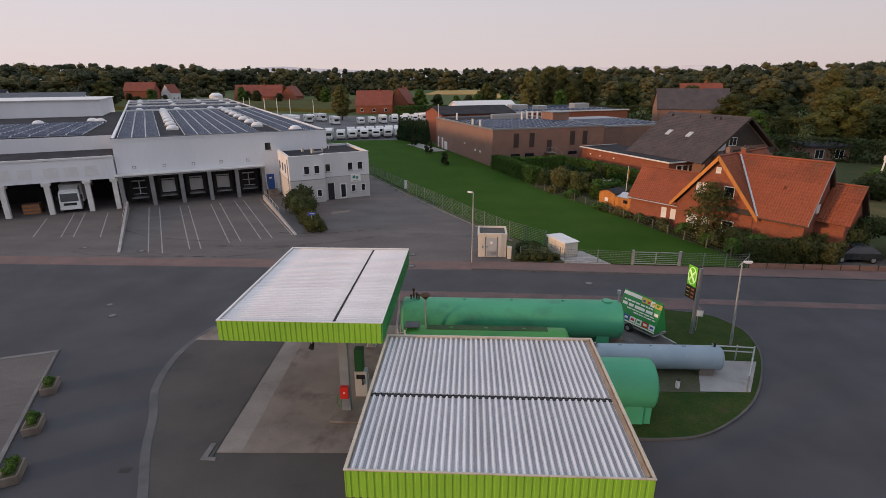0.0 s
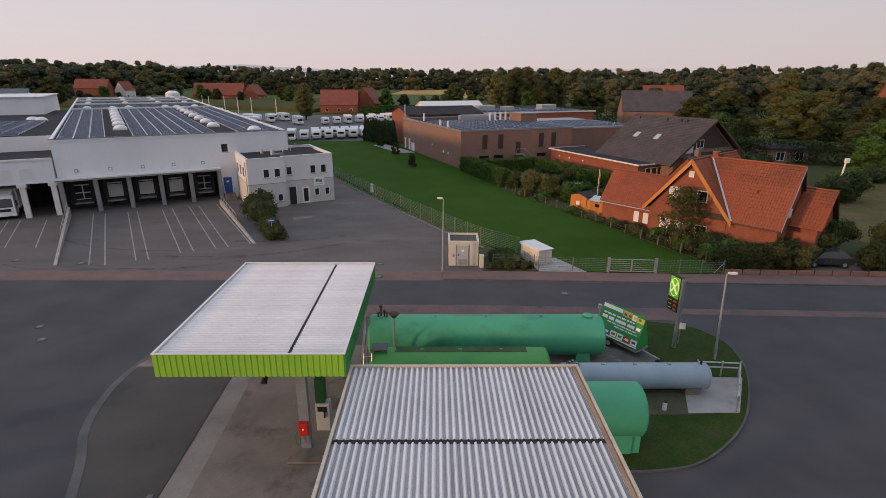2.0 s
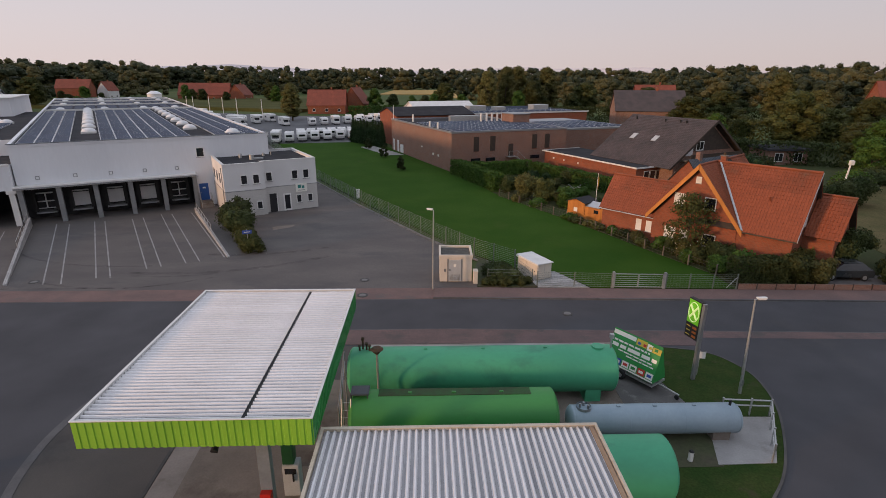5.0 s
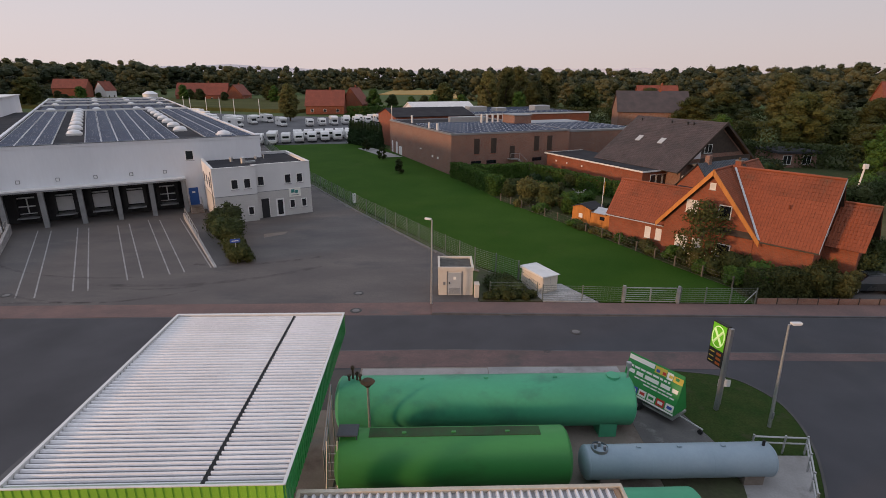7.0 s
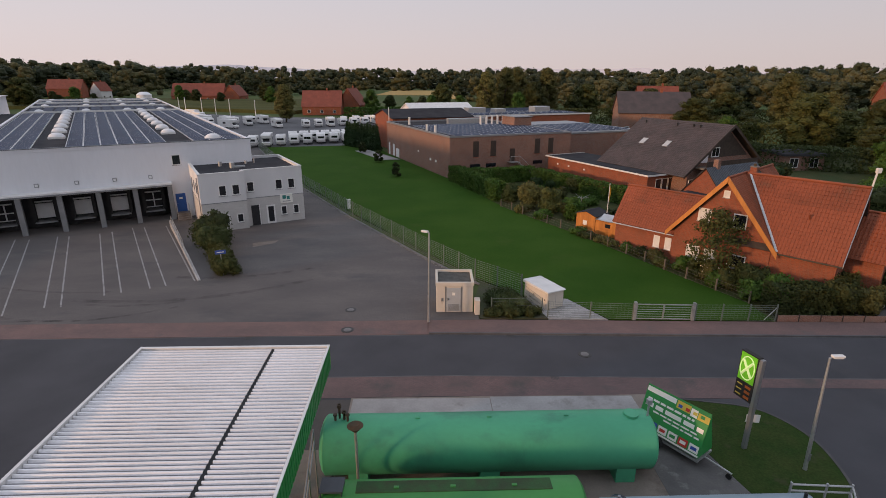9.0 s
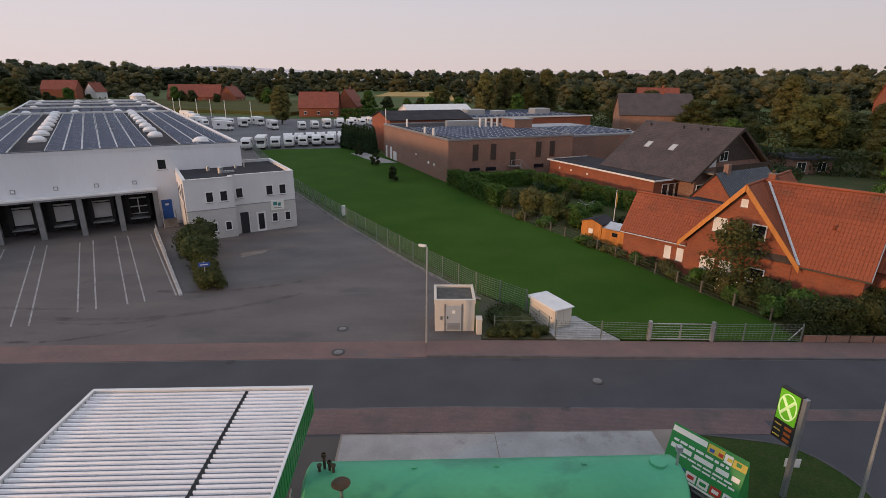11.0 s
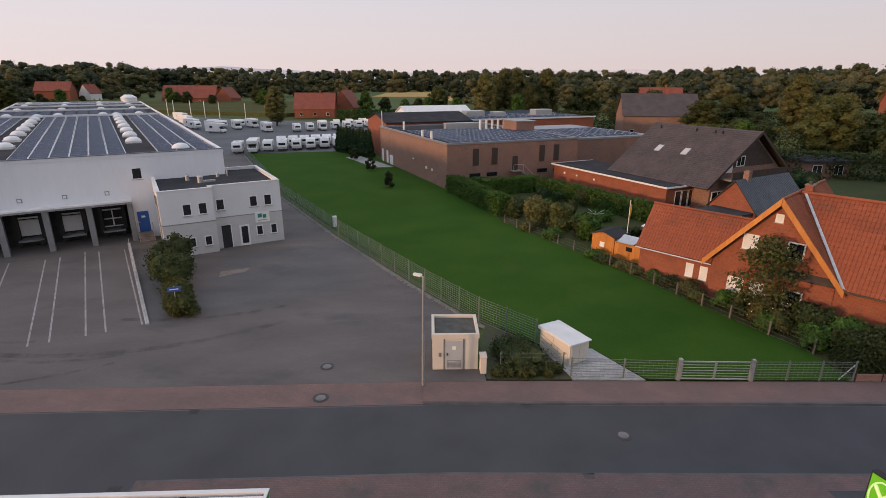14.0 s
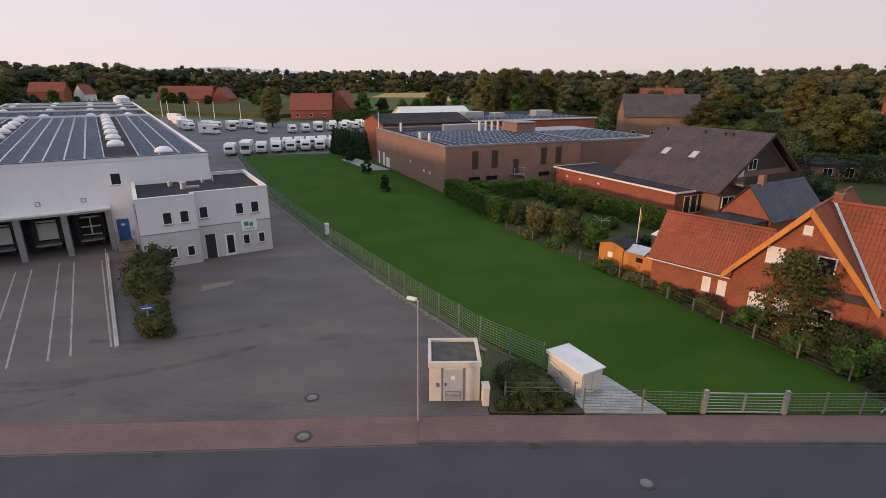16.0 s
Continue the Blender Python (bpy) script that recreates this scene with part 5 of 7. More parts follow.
rx, ry = rot(0, 0)
for x0, nx, cw in ((0.6, 3, 1.66), (8.6, 6, 1.62), (21.2, 3, 1.85)):
    cells = [splay(x0 + (i + 0.5) * cw, 2.0 + j * 1.62) for j in range(42) for i in range(nx)]
    arr = solar_array(rx, ry, A, WROOF - 0.21, cells, cw, 1.6, "dark blue solar panels in long rows on the warehouse roof", 3.0, 300, slant=math.degrees(0.062 - 0.042 * (x0 + 3) / WL))
    rails([x0 + i * cw for i in range(nx + 1)], 1.2, 70.0, arr)
for y0, rows in ((74.0, 13), (99.5, 11), (122.0, 9), (140.0, 6)):
    cells = [splay(0.9 + i * 2.05 + 1.0, y0 + k * 1.7) for i in range(12) for k in range(rows)]
    solar_array(rx, ry, A, WROOF - 0.21, cells, 1.98, 1.6, "dark blue solar panel field on the warehouse roof", 3.0, 0, slant=2.2)
dome_bm = bmesh.new()
bmesh.ops.create_uvsphere(dome_bm, u_segments=16, v_segments=8, radius=1.0, matrix=Matrix.Translation((0, 0, 0.25)) @ Matrix.Diagonal((0.84, 0.74, 0.46, 1)))
bmesh.ops.bisect_plane(dome_bm, geom=dome_bm.verts[:] + dome_bm.edges[:] + dome_bm.faces[:], plane_co=(0, 0, 0.25), plane_no=(0, 0, -1), clear_outer=True)
first = thing("skylight", rx, ry, 0, A, "milky white dome skylight on the roof", "skylight", "roof skylights")
part("dome", dome_bm, DOME, first, smooth=True)
part("upstand", box(-0.86, 0.86, -0.76, 0.76, -0.02, 0.26, 0.03), TRIMWHITE, first)
spots = [splay(x, 13.0 + 8.2 * k) for x in (7.5, 19.6) for k in range(8)] + [splay(x, y) for y in (73.0, 98.3, 121.2, 139.2) for x in (3.0, 10.5, 17.5, 23.5)] + [splay(23.6, 3.4)]
first.matrix_world = pose(*rot(*spots[0]), WROOF - 0.2, 0, 0, A)
for s in spots[1:]:
    copy_thing(first, pose(*rot(*s), WROOF - 0.2, 0, 0, A))

# ---- the lower loading hall beside it ----
t = thing("loading_hall", W0[0], W0[1], 0, A, "white loading hall with open bays and a set-back upper wall", "hall")
part("fascia_wall", box(-45, -0.12, -0.9, 8.0, 4.0, 6.7), WHITEWALL, t)
part("lower_roof", box(-45, -0.12, -0.7, 8.0, 6.7, 6.76), DARKROOF, t)
part("roof_edge", box(-45, -0.1, -1.0, -0.7, 6.62, 6.85), TRIMWHITE, t)
part("upper_wall", prism([(-45, 8.0), (-0.65, 8.0), (-4.5, 70), (-45, 70)], 4.0, 8.6), WHITEWALL, t)
part("upper_roof", prism([(-45, 8.2), (-0.68, 8.2), (-4.5, 69.8), (-45, 69.8)], 8.6, 8.66), DARKROOF, t)
# Shade inside the open bays is painted on as near-black.
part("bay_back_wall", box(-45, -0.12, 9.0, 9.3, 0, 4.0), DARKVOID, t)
part("end_wall", box(-17.4, -17.0, -0.9, 9.0, 0, 4.0), WHITEWALL, t)
for x in (-12.0, -7.6, -3.4, -0.45):
    part("pillar", box(x - 0.28, x + 0.28, -0.85, -0.25, 0, 4.0, 0.02), TRIMWHITE, t)
    part("pillar_head", box(x - 0.45, x + 0.45, -1.0, -0.1, 3.6, 3.998, 0.02), TRIMWHITE, t)
for k in range(9):
    x = -2.6 - k * 2.1 - (0.5 if k > 2 else 0)
    w = part("wall_panel", box(x - 0.7, x + 0.7, -0.95, -0.902, 4.55, 5.75, 0.01), SHUTTER, t, "pale closed window panel")
part("far_door", box(-5.9, -4.3, 8.9, 8.998, 1.8, 3.2), SHUTTER, t)
cells = [(-42 + i * 2.05, 9.4 + k * 2.0) for k in range(13) for i in range(19)]
solar_array(rx, ry, A, 8.67, cells, 1.98, 1.6, "blue solar panels on the hall roof", 8.0, 234)
for s in ((-5, 34.6), (-6.4, 36.3), (-14, 34), (-21, 35)):
    copy_thing(first, pose(*rot(*s), 8.68, 0, 0, A))
t = thing("warehouse_annex", *rot(-40, 55), 0, A, "low white hall behind the loading hall", "hall")
part("wall", box(0, 33, 0, 24, 0, 11.9), WHITEWALL, t)
part("roof", box(-0.3, 33.3, -0.3, 24.3, 11.9, 12.05), TRIMWHITE, t)

t = thing("rear_shed", *rot(-62, 118), 0, A, "wide shed with a blue-grey roof behind the halls", "shed")
part("wall", gable(44, 22, 9.0, 12.2), WHITEWALL, t)
part("roof", plate([(-0.4, -11.5, 9.0), (44.4, -11.5, 9.0), (44.4, 0, 12.5), (-0.4, 0, 12.5)], 0.2), TILESLATE, t)
part("roof", plate([(44.4, 11.5, 9.0), (-0.4, 11.5, 9.0), (-0.4, 0, 12.5), (44.4, 0, 12.5)], 0.2), TILESLATE, t)

# ---- office block ----
O0 = (-20.9, 68.4)
t = thing("office_block", O0[0], O0[1], 0, A, "two-storey white flat-roofed office block", "office building")
OH = 6.3
lo = [(0, -0.35), (4.6, -0.35), (4.6, 0.45), (11.05, 0.45), (11.05, 11.2), (0, 11.2)]
part("lower_wall", prism([(a - 0.0, b) for a, b in lo], 0, 3.1), BLOCKWALL, t)
part("band", prism([(a + (0.03 if a > 5 else -0.03 if a < 1 else 0.03), b - (0.03 if b < 5 else -0.03)) for a, b in lo], 3.1, 3.17), TRIMGREY, t)
part("upper_wall", prism(lo, 3.17, OH - 0.35), RENDERWALL, t)
part("roof", prism([(0.25, -0.1), (4.35, -0.1), (4.35, 0.7), (10.8, 0.7), (10.8, 10.95), (0.25, 10.95)], OH - 0.35, OH - 0.28), DARKROOF, t)
for a, b, c, d in ((0, 4.6, -0.35, -0.1), (4.35, 11.05, 0.45, 0.7), (4.35, 4.6, -0.1, 0.45), (0, 0.25, -0.1, 11.2), (10.8, 11.05, 0.7, 11.2), (0.25, 10.8, 10.95, 11.2)):
    part("parapet", box(a, b, c, d, OH - 0.35, OH), RENDERWALL, t)
    part("coping", box(a - 0.04, b + 0.04, c - 0.04, d + 0.04, OH, OH + 0.045), TRIMWHITE, t)
for x in (1.95, 3.3):
    window(t, x - 0.1, 3.85, 0.8, 1.15, -0.35)
for x in (1.98, 3.4):
    window(t, x, 0.75, 0.7, 1.0, -0.35)
window(t, 4.85, 3.85, 0.8, 1.15, 0.45)
for x in (7.95, 9.35):
    window(t, x, 3.85, 0.8, 1.15, 0.45)
for x in (8.35, 9.75):
    window(t, x, 0.85, 0.68, 1.05, 0.45)
# No recess is cut here; a dark flat panel paints its shade.
d = part("entrance", box(5.1, 5.95, 0.42, 0.46, 0.0, 2.3), DARKVOID, t, "flat entrance panel with its recess shade painted dark")
part("frame", box(5.95, 6.03, 0.38, 0.46, 0.0, 2.35), FRAMEWHITE, d)
d = part("door", box(6.75, 7.7, 0.40, 0.46, 0.02, 2.15), FRAMEWHITE, t, "white glazed door")
part("pane", box(6.92, 7.53, 0.385, 0.40, 0.25, 2.0), GLASS, d)
s = part("sign_board", box(8.35, 9.75, 0.36, 0.447, 2.2, 3.25, 0.01), ADWHITE, t, "white company sign with plain green marks")
part("logo_shape", box(8.6, 9.0, 0.345, 0.36, 2.7, 3.1), PLASTIC_TEAL, s)
part("logo_shape", box(9.08, 9.42, 0.345, 0.36, 2.62, 2.98), PLASTIC_TEAL, s)
part("text_bar", box(8.6, 9.5, 0.345, 0.36, 2.38, 2.46), TRIMGREY, s)
for y in (2.0, 4.2, 6.4):
    part("side_window", box(-0.04, 0.03, y, y + 0.8, 3.85, 5.0), GLASS, t)
part("downpipe", tube((-0.08, 0.3, 0), (-0.08, 0.3, OH - 0.4), 0.05, 8), TRIMGREY, t)
for x, y, r, h in ((4.2, 4.4, 0.28, 0.65), (3.2, 6.4, 0.2, 0.5), (6.2, 7.0, 0.15, 0.35), (7.2, 7.2, 0.06, 0.5)):
    v = part("roof_vent", tube((x, y, OH - 0.3), (x, y, OH - 0.3 + h), r, 16), GALV, t, smooth=True)
    part("cowl", tube((x, y, OH - 0.3 + h), (x, y, OH - 0.2 + h), r * 1.25, 16, r * 0.9), GALV, v)
part("duct", box(4.3, 5.6, 4.2, 4.5, OH - 0.28, OH - 0.05, 0.03), GALV, t)

# ---- brick factory ----
BA = 21.5
B0 = (6.9, 99.6)
t = thing("brick_factory", B0[0], B0[1], 0, BA, "long flat brown brick factory with solar panels on top", "factory")
part("wall", box(0, 24.0, 0, 33.6, 0, 6.7), BRICKBROWN, t)
part("roof", box(0.25, 23.75, 0.25, 33.3, 6.7, 6.76), DARKROOF, t)
for a, b, c, d in ((-0.06, 24.06, -0.06, 0.25), (-0.06, 0.25, 0.25, 33.6), (23.75, 24.06, 0.25, 33.6), (0.25, 23.75, 33.3, 33.66)):
    part("coping", box(a, b, c, d, 6.7, 7.0), TRIMGREY, t)
part("wing_wall", box(24.0, 42.0, 1.5, 26, 0, 6.3), BRICKBROWN, t)
part("wing_roof", box(24.0, 42.1, 1.4, 26, 6.3, 6.6), TRIMGREY, t)
for x in (4.3, 7.6, 16.4, 19.2):
    f = part("tall_window", box(x, x + 1.05, -0.05, 0.02, 3.4, 6.0), WOODDARK, t, "tall dark brown window")
    part("frame", box(x - 0.08, x + 1.13, -0.03, 0.0, 3.3, 3.39), BRICKRED, f)
for x in (3.8, 6.8, 16.2, 19.4):
    part("low_window", box(x, x + 1.9, -0.04, 0.02, 1.6, 2.2), GLASS, t)
part("door", box(11.4, 12.4, -0.05, 0.02, 2.3, 4.5), WOODDARK, t)
bm = bmesh.new()
bx(bm, 11.0, 12.8, -1.2, 0, 2.2, 2.3)
for k in range(9):
    bx(bm, 12.8 + 0.28 * k, 13.1 + 0.28 * k, -1.1, -0.1, 2.05 - 0.24 * k, 2.1 - 0.24 * k)
for x, z in ((11.0, 2.3), (12.8, 2.3), (15.3, 0.1)):
    rod(bm, (x, -1.15, z), (x, -1.15, z + 1.0), 0.03, 6)
rod(bm, (11, -1.15, 3.3), (12.8, -1.15, 3.3), 0.03, 6); rod(bm, (12.8, -1.15, 3.3), (15.3, -1.15, 1.1), 0.03, 6)
part("outside_stair", bm, GALV, t, "galvanised outside stair")
for y, w in ((28.5, 1.1), (25.6, 2.0), (31.6, 0.8)):
    part("side_door", box(-0.05, 0.02, y, y + w, 0.1, 2.6 if w < 1.5 else 1.9), FRAMEWHITE, t)
for y in (5.5, 8.0, 14.0):
    part("wall_vent", box(-0.12, 0.02, y, y + 0.5, 2.0 if y < 10 else 2.8, 2.4 if y < 10 else 3.0), ADWHITE, t)
for x, y, h in ((0.6, 7.5, 1.3), (0.6, 11.5, 1.2), (2.5, 26, 1.5)):
    part("flue", tube((x, y, 6.7), (x, y, 6.8 + h), 0.22, 12), TRIMWHITE, t)
for k in range(5):
    part("flue", tube((15.5 + k * 1.3, 19.0, 6.7), (15.5 + k * 1.3, 19.0, 8.7), 0.24, 12), TRIMWHITE, t)
part("roof_house", box(20.5, 24.5, 14.0, 19.0, 6.6, 8.6), BRICKBROWN, t)
part("roof_house_cap", box(20.3, 24.7, 13.8, 19.2, 8.6, 8.75), TRIMGREY, t)
part("roof_duct", box(10, 19, 23, 24, 6.8, 8.0, 0.1), GALV, t)
part("aerial_mast", tube((0.3, 33.0, 6.7), (0.3, 33.0, 10.0), 0.08, 8), FRAMEWHITE, t)
cells = [(2.3 + i * 1.66, 1.5 + j * 1.72) for j in range(12) for i in range(13)]
solar_array(B0[0], B0[1], BA, 6.77, cells, 1.62, 1.55, "tilted blue solar panels in rows on the brick factory", 9.0, 300)
cells = [(25.6 + i * 1.66, 3.0 + j * 1.72) for j in range(8) for i in range(9)]
solar_array(B0[0], B0[1], BA, 6.6, cells, 1.62, 1.55, "tilted blue solar panels on the factory wing", 9.0, 300)
t = thing("factory_hall", *rot(2.5, 44, B0, BA), 0, BA, "low brick hall with a shallow grey roof", "hall")
part("wall", gable(20, 14, 7.3, 8.8), BRICKRED, t)
part("roof", plate([(-0.4, -7.4, 7.3), (20.4, -7.4, 7.3), (20.4, 0, 9.0), (-0.4, 0, 9.0)], 0.15), DARKROOF, t)
part("roof", plate([(20.4, 7.4, 7.3), (-0.4, 7.4, 7.3), (-0.4, 0, 9.0), (20.4, 0, 9.0)], 0.15), DARKROOF, t)
t = thing("white_hall", *rot(19, 74, B0, BA), 0, BA, "pale shallow-roofed hall behind the factory", "hall")
part("wall", gable(20, 14, 6.0, 8.8), WHITEWALL, t)
part("roof", plate([(-0.4, -7.4, 6.0), (20.4, -7.4, 6.0), (20.4, 0, 8.95), (-0.4, 0, 8.95)], 0.15), TRIMWHITE, t)
part("roof", plate([(20.4, 7.4, 6.0), (-0.4, 7.4, 6.0), (-0.4, 0, 8.95), (20.4, 0, 8.95)], 0.15), TRIMWHITE, t)
t = thing("rear_factory", *rot(20, 40, B0, BA), 0, BA, "flat red brick factory block with white roof plant", "factory")
part("wall", box(4, 40, 0, 30, 0, 7.0), BRICKRED, t)
part("roof", box(3.8, 40.2, -0.2, 30.2, 7.0, 7.2), DARKROOF, t)
part("roof_edge", box(3.7, 40.3, -0.3, -0.2, 6.95, 7.3), TRIMWHITE, t)
for x, w, h in ((6, 5, 1.6), (14, 3, 1.2), (26, 5, 1.6)):
    part("roof_plant", box(x, x + w, 6, 9, 7.2, 7.2 + h, 0.1), GALV, t)
cells = [(5.5 + i * 1.72, 1.5 + j * 2.2) for j in range(2) for i in range(18)] + [(5.5 + i * 1.72, 11 + j * 2.2) for j in range(6) for i in range(18)]
solar_array(*rot(20, 40, B0, BA), BA, 7.2, cells, 1.64, 1.2, "blue solar panels on the rear factory roof", 16.0, 60)

# ---- the red brick house ----
H0, HT = (27.4, 54.6), -50.0
t = thing("brick_house", H0[0], H0[1], 0, HT, "red brick house with steep orange clay tile roofs", "house")
E1, R1, HW = 3.3, 8.45, 4.1
w1 = part("gable_wall", gable(10.0, 2 * HW - 0.5, E1, R1 - 0.32), BRICKRED, t)
w1.matrix_basis = pose(0, 0.12, 0, 0, 0, 90)
w2 = part("wing_wall", gable(8.2, 6.1, E1, R1 - 0.4), BRICKRED, t)
w2.matrix_basis = pose(0, 3.25, 0)
w3 = part("low_wing_wall", gable(2.3, 4.4, 3.3, 6.1), BRICKRED, t)
w3.matrix_basis = pose(8.2, 5.0, 0)
w4 = part("annex_wall", gable(6.1, 4.2, 2.7, 5.75), BRICKRED, t)
w4.matrix_basis = pose(-10.1, 3.2, 0)


def slope_roof(parent, o, u, up, lu, keep, clip=None, material=TILERED, tw=0.24, th=0.35):
    """A boarded roof slope with its tiles; o a lower corner, u along the eave, up the whole way to the ridge."""
    o, u, up = Vector(o), Vector(u).normalized(), Vector(up)
    tile_plane("roof", o, u, up, lu, up.length, material, parent, tw, th, keep, clip)


SL = Vector((-HW - 0.3, 0, R1 - E1 + 0.3))
s1 = SL.length
# front cross gable: right slope runs up to the valley, left slope to the annex
slope_roof(t, (HW + 0.3, -0.35, E1 - 0.3), (0, 1, 0), SL, 10.4, 60, lambda a, b: a < 0.35 + 3.45 * b / s1 + 0.15 or a > 6.7 + 0.0 * b)
slope_roof(t, (-HW - 0.3, 10.05, E1 - 0.3), (0, -1, 0), (HW + 0.3, 0, R1 - E1 + 0.3), 10.4, 60)
UP2 = Vector((0, 3.45, R1 - E1 + 0.15))
slope_roof(t, (0.0, -0.2, E1 - 0.15), (1, 0, 0), UP2, 8.55, 300, lambda a, b: a > (HW + 0.1) * (1 - b / UP2.length) - 0.1)
slope_roof(t, (8.55, 6.7, E1 - 0.15), (-1, 0, 0), (0, -3.45, R1 - E1 + 0.15), 4.6, 0)
slope_roof(t, (8.3, 2.35, 3.2), (1, 0, 0), (0, 2.65, 3.2), 2.65, 80)
slope_roof(t, (10.95, 7.65, 3.2), (-1, 0, 0), (0, -2.65, 3.2), 2.65, 0)
slope_roof(t, (-10.35, 0.75, 2.55), (1, 0, 0), (0, 2.45, 3.35), 7.9, 200, lambda a, b: a < 6.4 + 1.45 * b / 4.15)
slope_roof(t, (-2.4, 5.65, 2.55), (-1, 0, 0), (0, -2.45, 3.35), 7.9, 0)
# solid roof decks under the tiles
for c in (((HW + 0.28, -0.33, E1 - 0.3), (HW + 0.28, 10, E1 - 0.3), (0, 10, R1), (0, -0.33, R1)), ((-HW - 0.28, 10, E1 - 0.3), (-HW - 0.28, -0.33, E1 - 0.3), (0, -0.33, R1), (0, 10, R1)),
          ((0.6, 3.25, R1), (0.6, -0.18, E1 - 0.13), (8.5, -0.18, E1 - 0.13), (8.5, 3.25, R1)), ((8.5, 3.25, R1), (8.5, 6.68, E1 - 0.13), (0.6, 6.68, E1 - 0.13), (0.6, 3.25, R1)),
          ((8.3, 5.0, 6.4), (8.3, 2.37, 3.22), (10.9, 2.37, 3.22), (10.9, 5.0, 6.4)), ((10.9, 5.0, 6.4), (10.9, 7.63, 3.22), (8.3, 7.63, 3.22), (8.3, 5.0, 6.4)),
          ((-10.3, 3.2, 5.9), (-10.3, 0.77, 2.57), (-3.5, 0.77, 2.57), (-2.3, 3.2, 5.9)), ((-2.3, 3.2, 5.9), (-3.5, 5.63, 2.57), (-10.3, 5.63, 2.57), (-10.3, 3.2, 5.9))):
    part("roof_deck", plate(c, 0.08), WOODDARK, t)
for s in (-1, 1):
    part("verge_board", plate([(s * (HW + 0.32), -0.40, E1 - 0.62), (s * (HW + 0.32), -0.40, E1 - 0.14), (0, -0.40, R1 + 0.12), (0, -0.40, R1 - 0.42)], 0.07), WOODORANGE, t, "orange stained verge board")
for a, b, r in (((0, -0.35, R1 + 0.03), (0, 10.0, R1 + 0.03), 0.11), ((0.2, 3.25, R1 + 0.03), (8.55, 3.25, R1 + 0.03), 0.11), ((8.4, 5.0, 6.44), (10.95, 5.0, 6.44), 0.1), ((-10.35, 3.2, 5.93), (-2.5, 3.2, 5.93), 0.1)):
    part("ridge_tiles", tube(a, b, r, 10), TILERED, t)
part("valley_gutter", plate([(HW + 0.14, -0.22, E1 - 0.03), (HW + 0.32, -0.18, E1 - 0.03), (0.48, 3.2, R1 + 0.07), (0.3, 3.2, R1 + 0.07)], 0.03), GALV, t)
part("eave_gutter", tube((HW + 0.2, -0.28, E1 - 0.2), (8.55, -0.28, E1 - 0.2), 0.06, 8), RUST, t)
part("eave_gutter", tube((-10.35, 0.66, 2.48), (-HW, 0.66, 2.48), 0.055, 8), GALV, t)
part("verge_trim", plate([(8.56, -0.2, E1 - 0.25), (8.56, -0.2, E1 - 0.02), (8.56, 3.25, R1 + 0.05), (8.56, 3.25, R1 - 0.2)], 0.05), TRIMGREY, t)
c = part("chimney", box(0.25, 0.75, 3.45, 3.95, 7.4, 8.95, 0.02), BRICKRED, t)
part("chimney_cap", box(0.2, 0.8, 3.4, 4.0, 8.95, 9.03, 0.02), CONCRETE, c)
part("flue_pot", tube((0.5, 3.7, 9.03), (0.5, 3.7, 9.25), 0.12, 12), RUST, c)
part("roof_vent", tube((5.6, 1.45, 5.9), (5.6, 1.3, 6.25), 0.07, 8), TILERED, t)
for x, z, w, h in ((-2.05, 4.45, 1.05, 1.15), (0.75, 4.45, 1.05, 1.15), (-0.3, 6.75, 0.5, 0.6), (-2.6, 1.0, 1.1, 1.2), (-1.1, 1.0, 0.9, 1.2), (1.0, 1.0, 1.2, 1.2)):
    wn2 = window(t, x, z, w, h, -0.13 + 0.25, glass=SHUTTER if z > 0.9 and x < 0.2 else GLASS)
for x in (-6.1, -5.0):
    window(t, x, 0.9, 0.6, 1.15, 1.1, glass=SHUTTER)
part("side_window", box(8.19, 8.26, 2.2, 2.9, 3.9, 4.7), FRAMEWHITE, t)

# ---- the slate-roofed cottage ----
t = thing("slate_cottage", 36.8, 75.2, 0, 28, "small orange brick cottage with a blue-grey slate roof", "house")
part("wall", gable(10, 5.2, 2.8, 5.65), BRICKRED, t)
for s in (-1, 1):
    o = (-0.25, -2.9, 2.55) if s < 0 else (10.25, 2.9, 2.55)
    slope_roof(t, o, (-s, 0, 0), (0, -s * 2.9, 3.3), 10.5, 0, None, TILESLATE, 0.32, 0.34)
    cc = [(-0.23, -2.88, 2.57), (10.23, -2.88, 2.57), (10.23, 0, 5.84), (-0.23, 0, 5.84)] if s < 0 else [(10.23, 2.88, 2.57), (-0.23, 2.88, 2.57), (-0.23, 0, 5.84), (10.23, 0, 5.84)]
    part("roof_deck", plate(cc, 0.08), WOODDARK, t)
part("chimney", box(1.6, 2.2, -0.3, 0.3, 5.3, 6.7, 0.02), BRICKBROWN, t)
part("flat_porch_roof", box(-5.2, -0.1, -2.4, 2.0, 2.5, 2.75), DARKROOF, t)
part("porch_wall", box(-5.0, -0.1, -2.2, 1.8, 0, 2.5), BRICKBROWN, t)

# ---- the brown-roofed house with its flat annexe ----
t = thing("brown_roof_house", 33.4, 83.6, 0, 25, "large brick house with a steep brown tile roof and flat annexe", "house")
part("annexe_wall", box(0, 8.0, 0, 21.8, 0, 3.3), BRICKRED, t)
part("annexe_roof", box(-0.3, 8.3, -0.3, 22.1, 3.3, 3.38), DARKROOF, t)
for a, b, c, d in ((-0.35, 8.35, -0.35, -0.25), (-0.35, -0.25, -0.25, 22.1), (-0.35, 8.35, 22.1, 22.2)):
    part("fascia", box(a, b, c, d, 3.25, 3.46), TRIMWHITE, t)
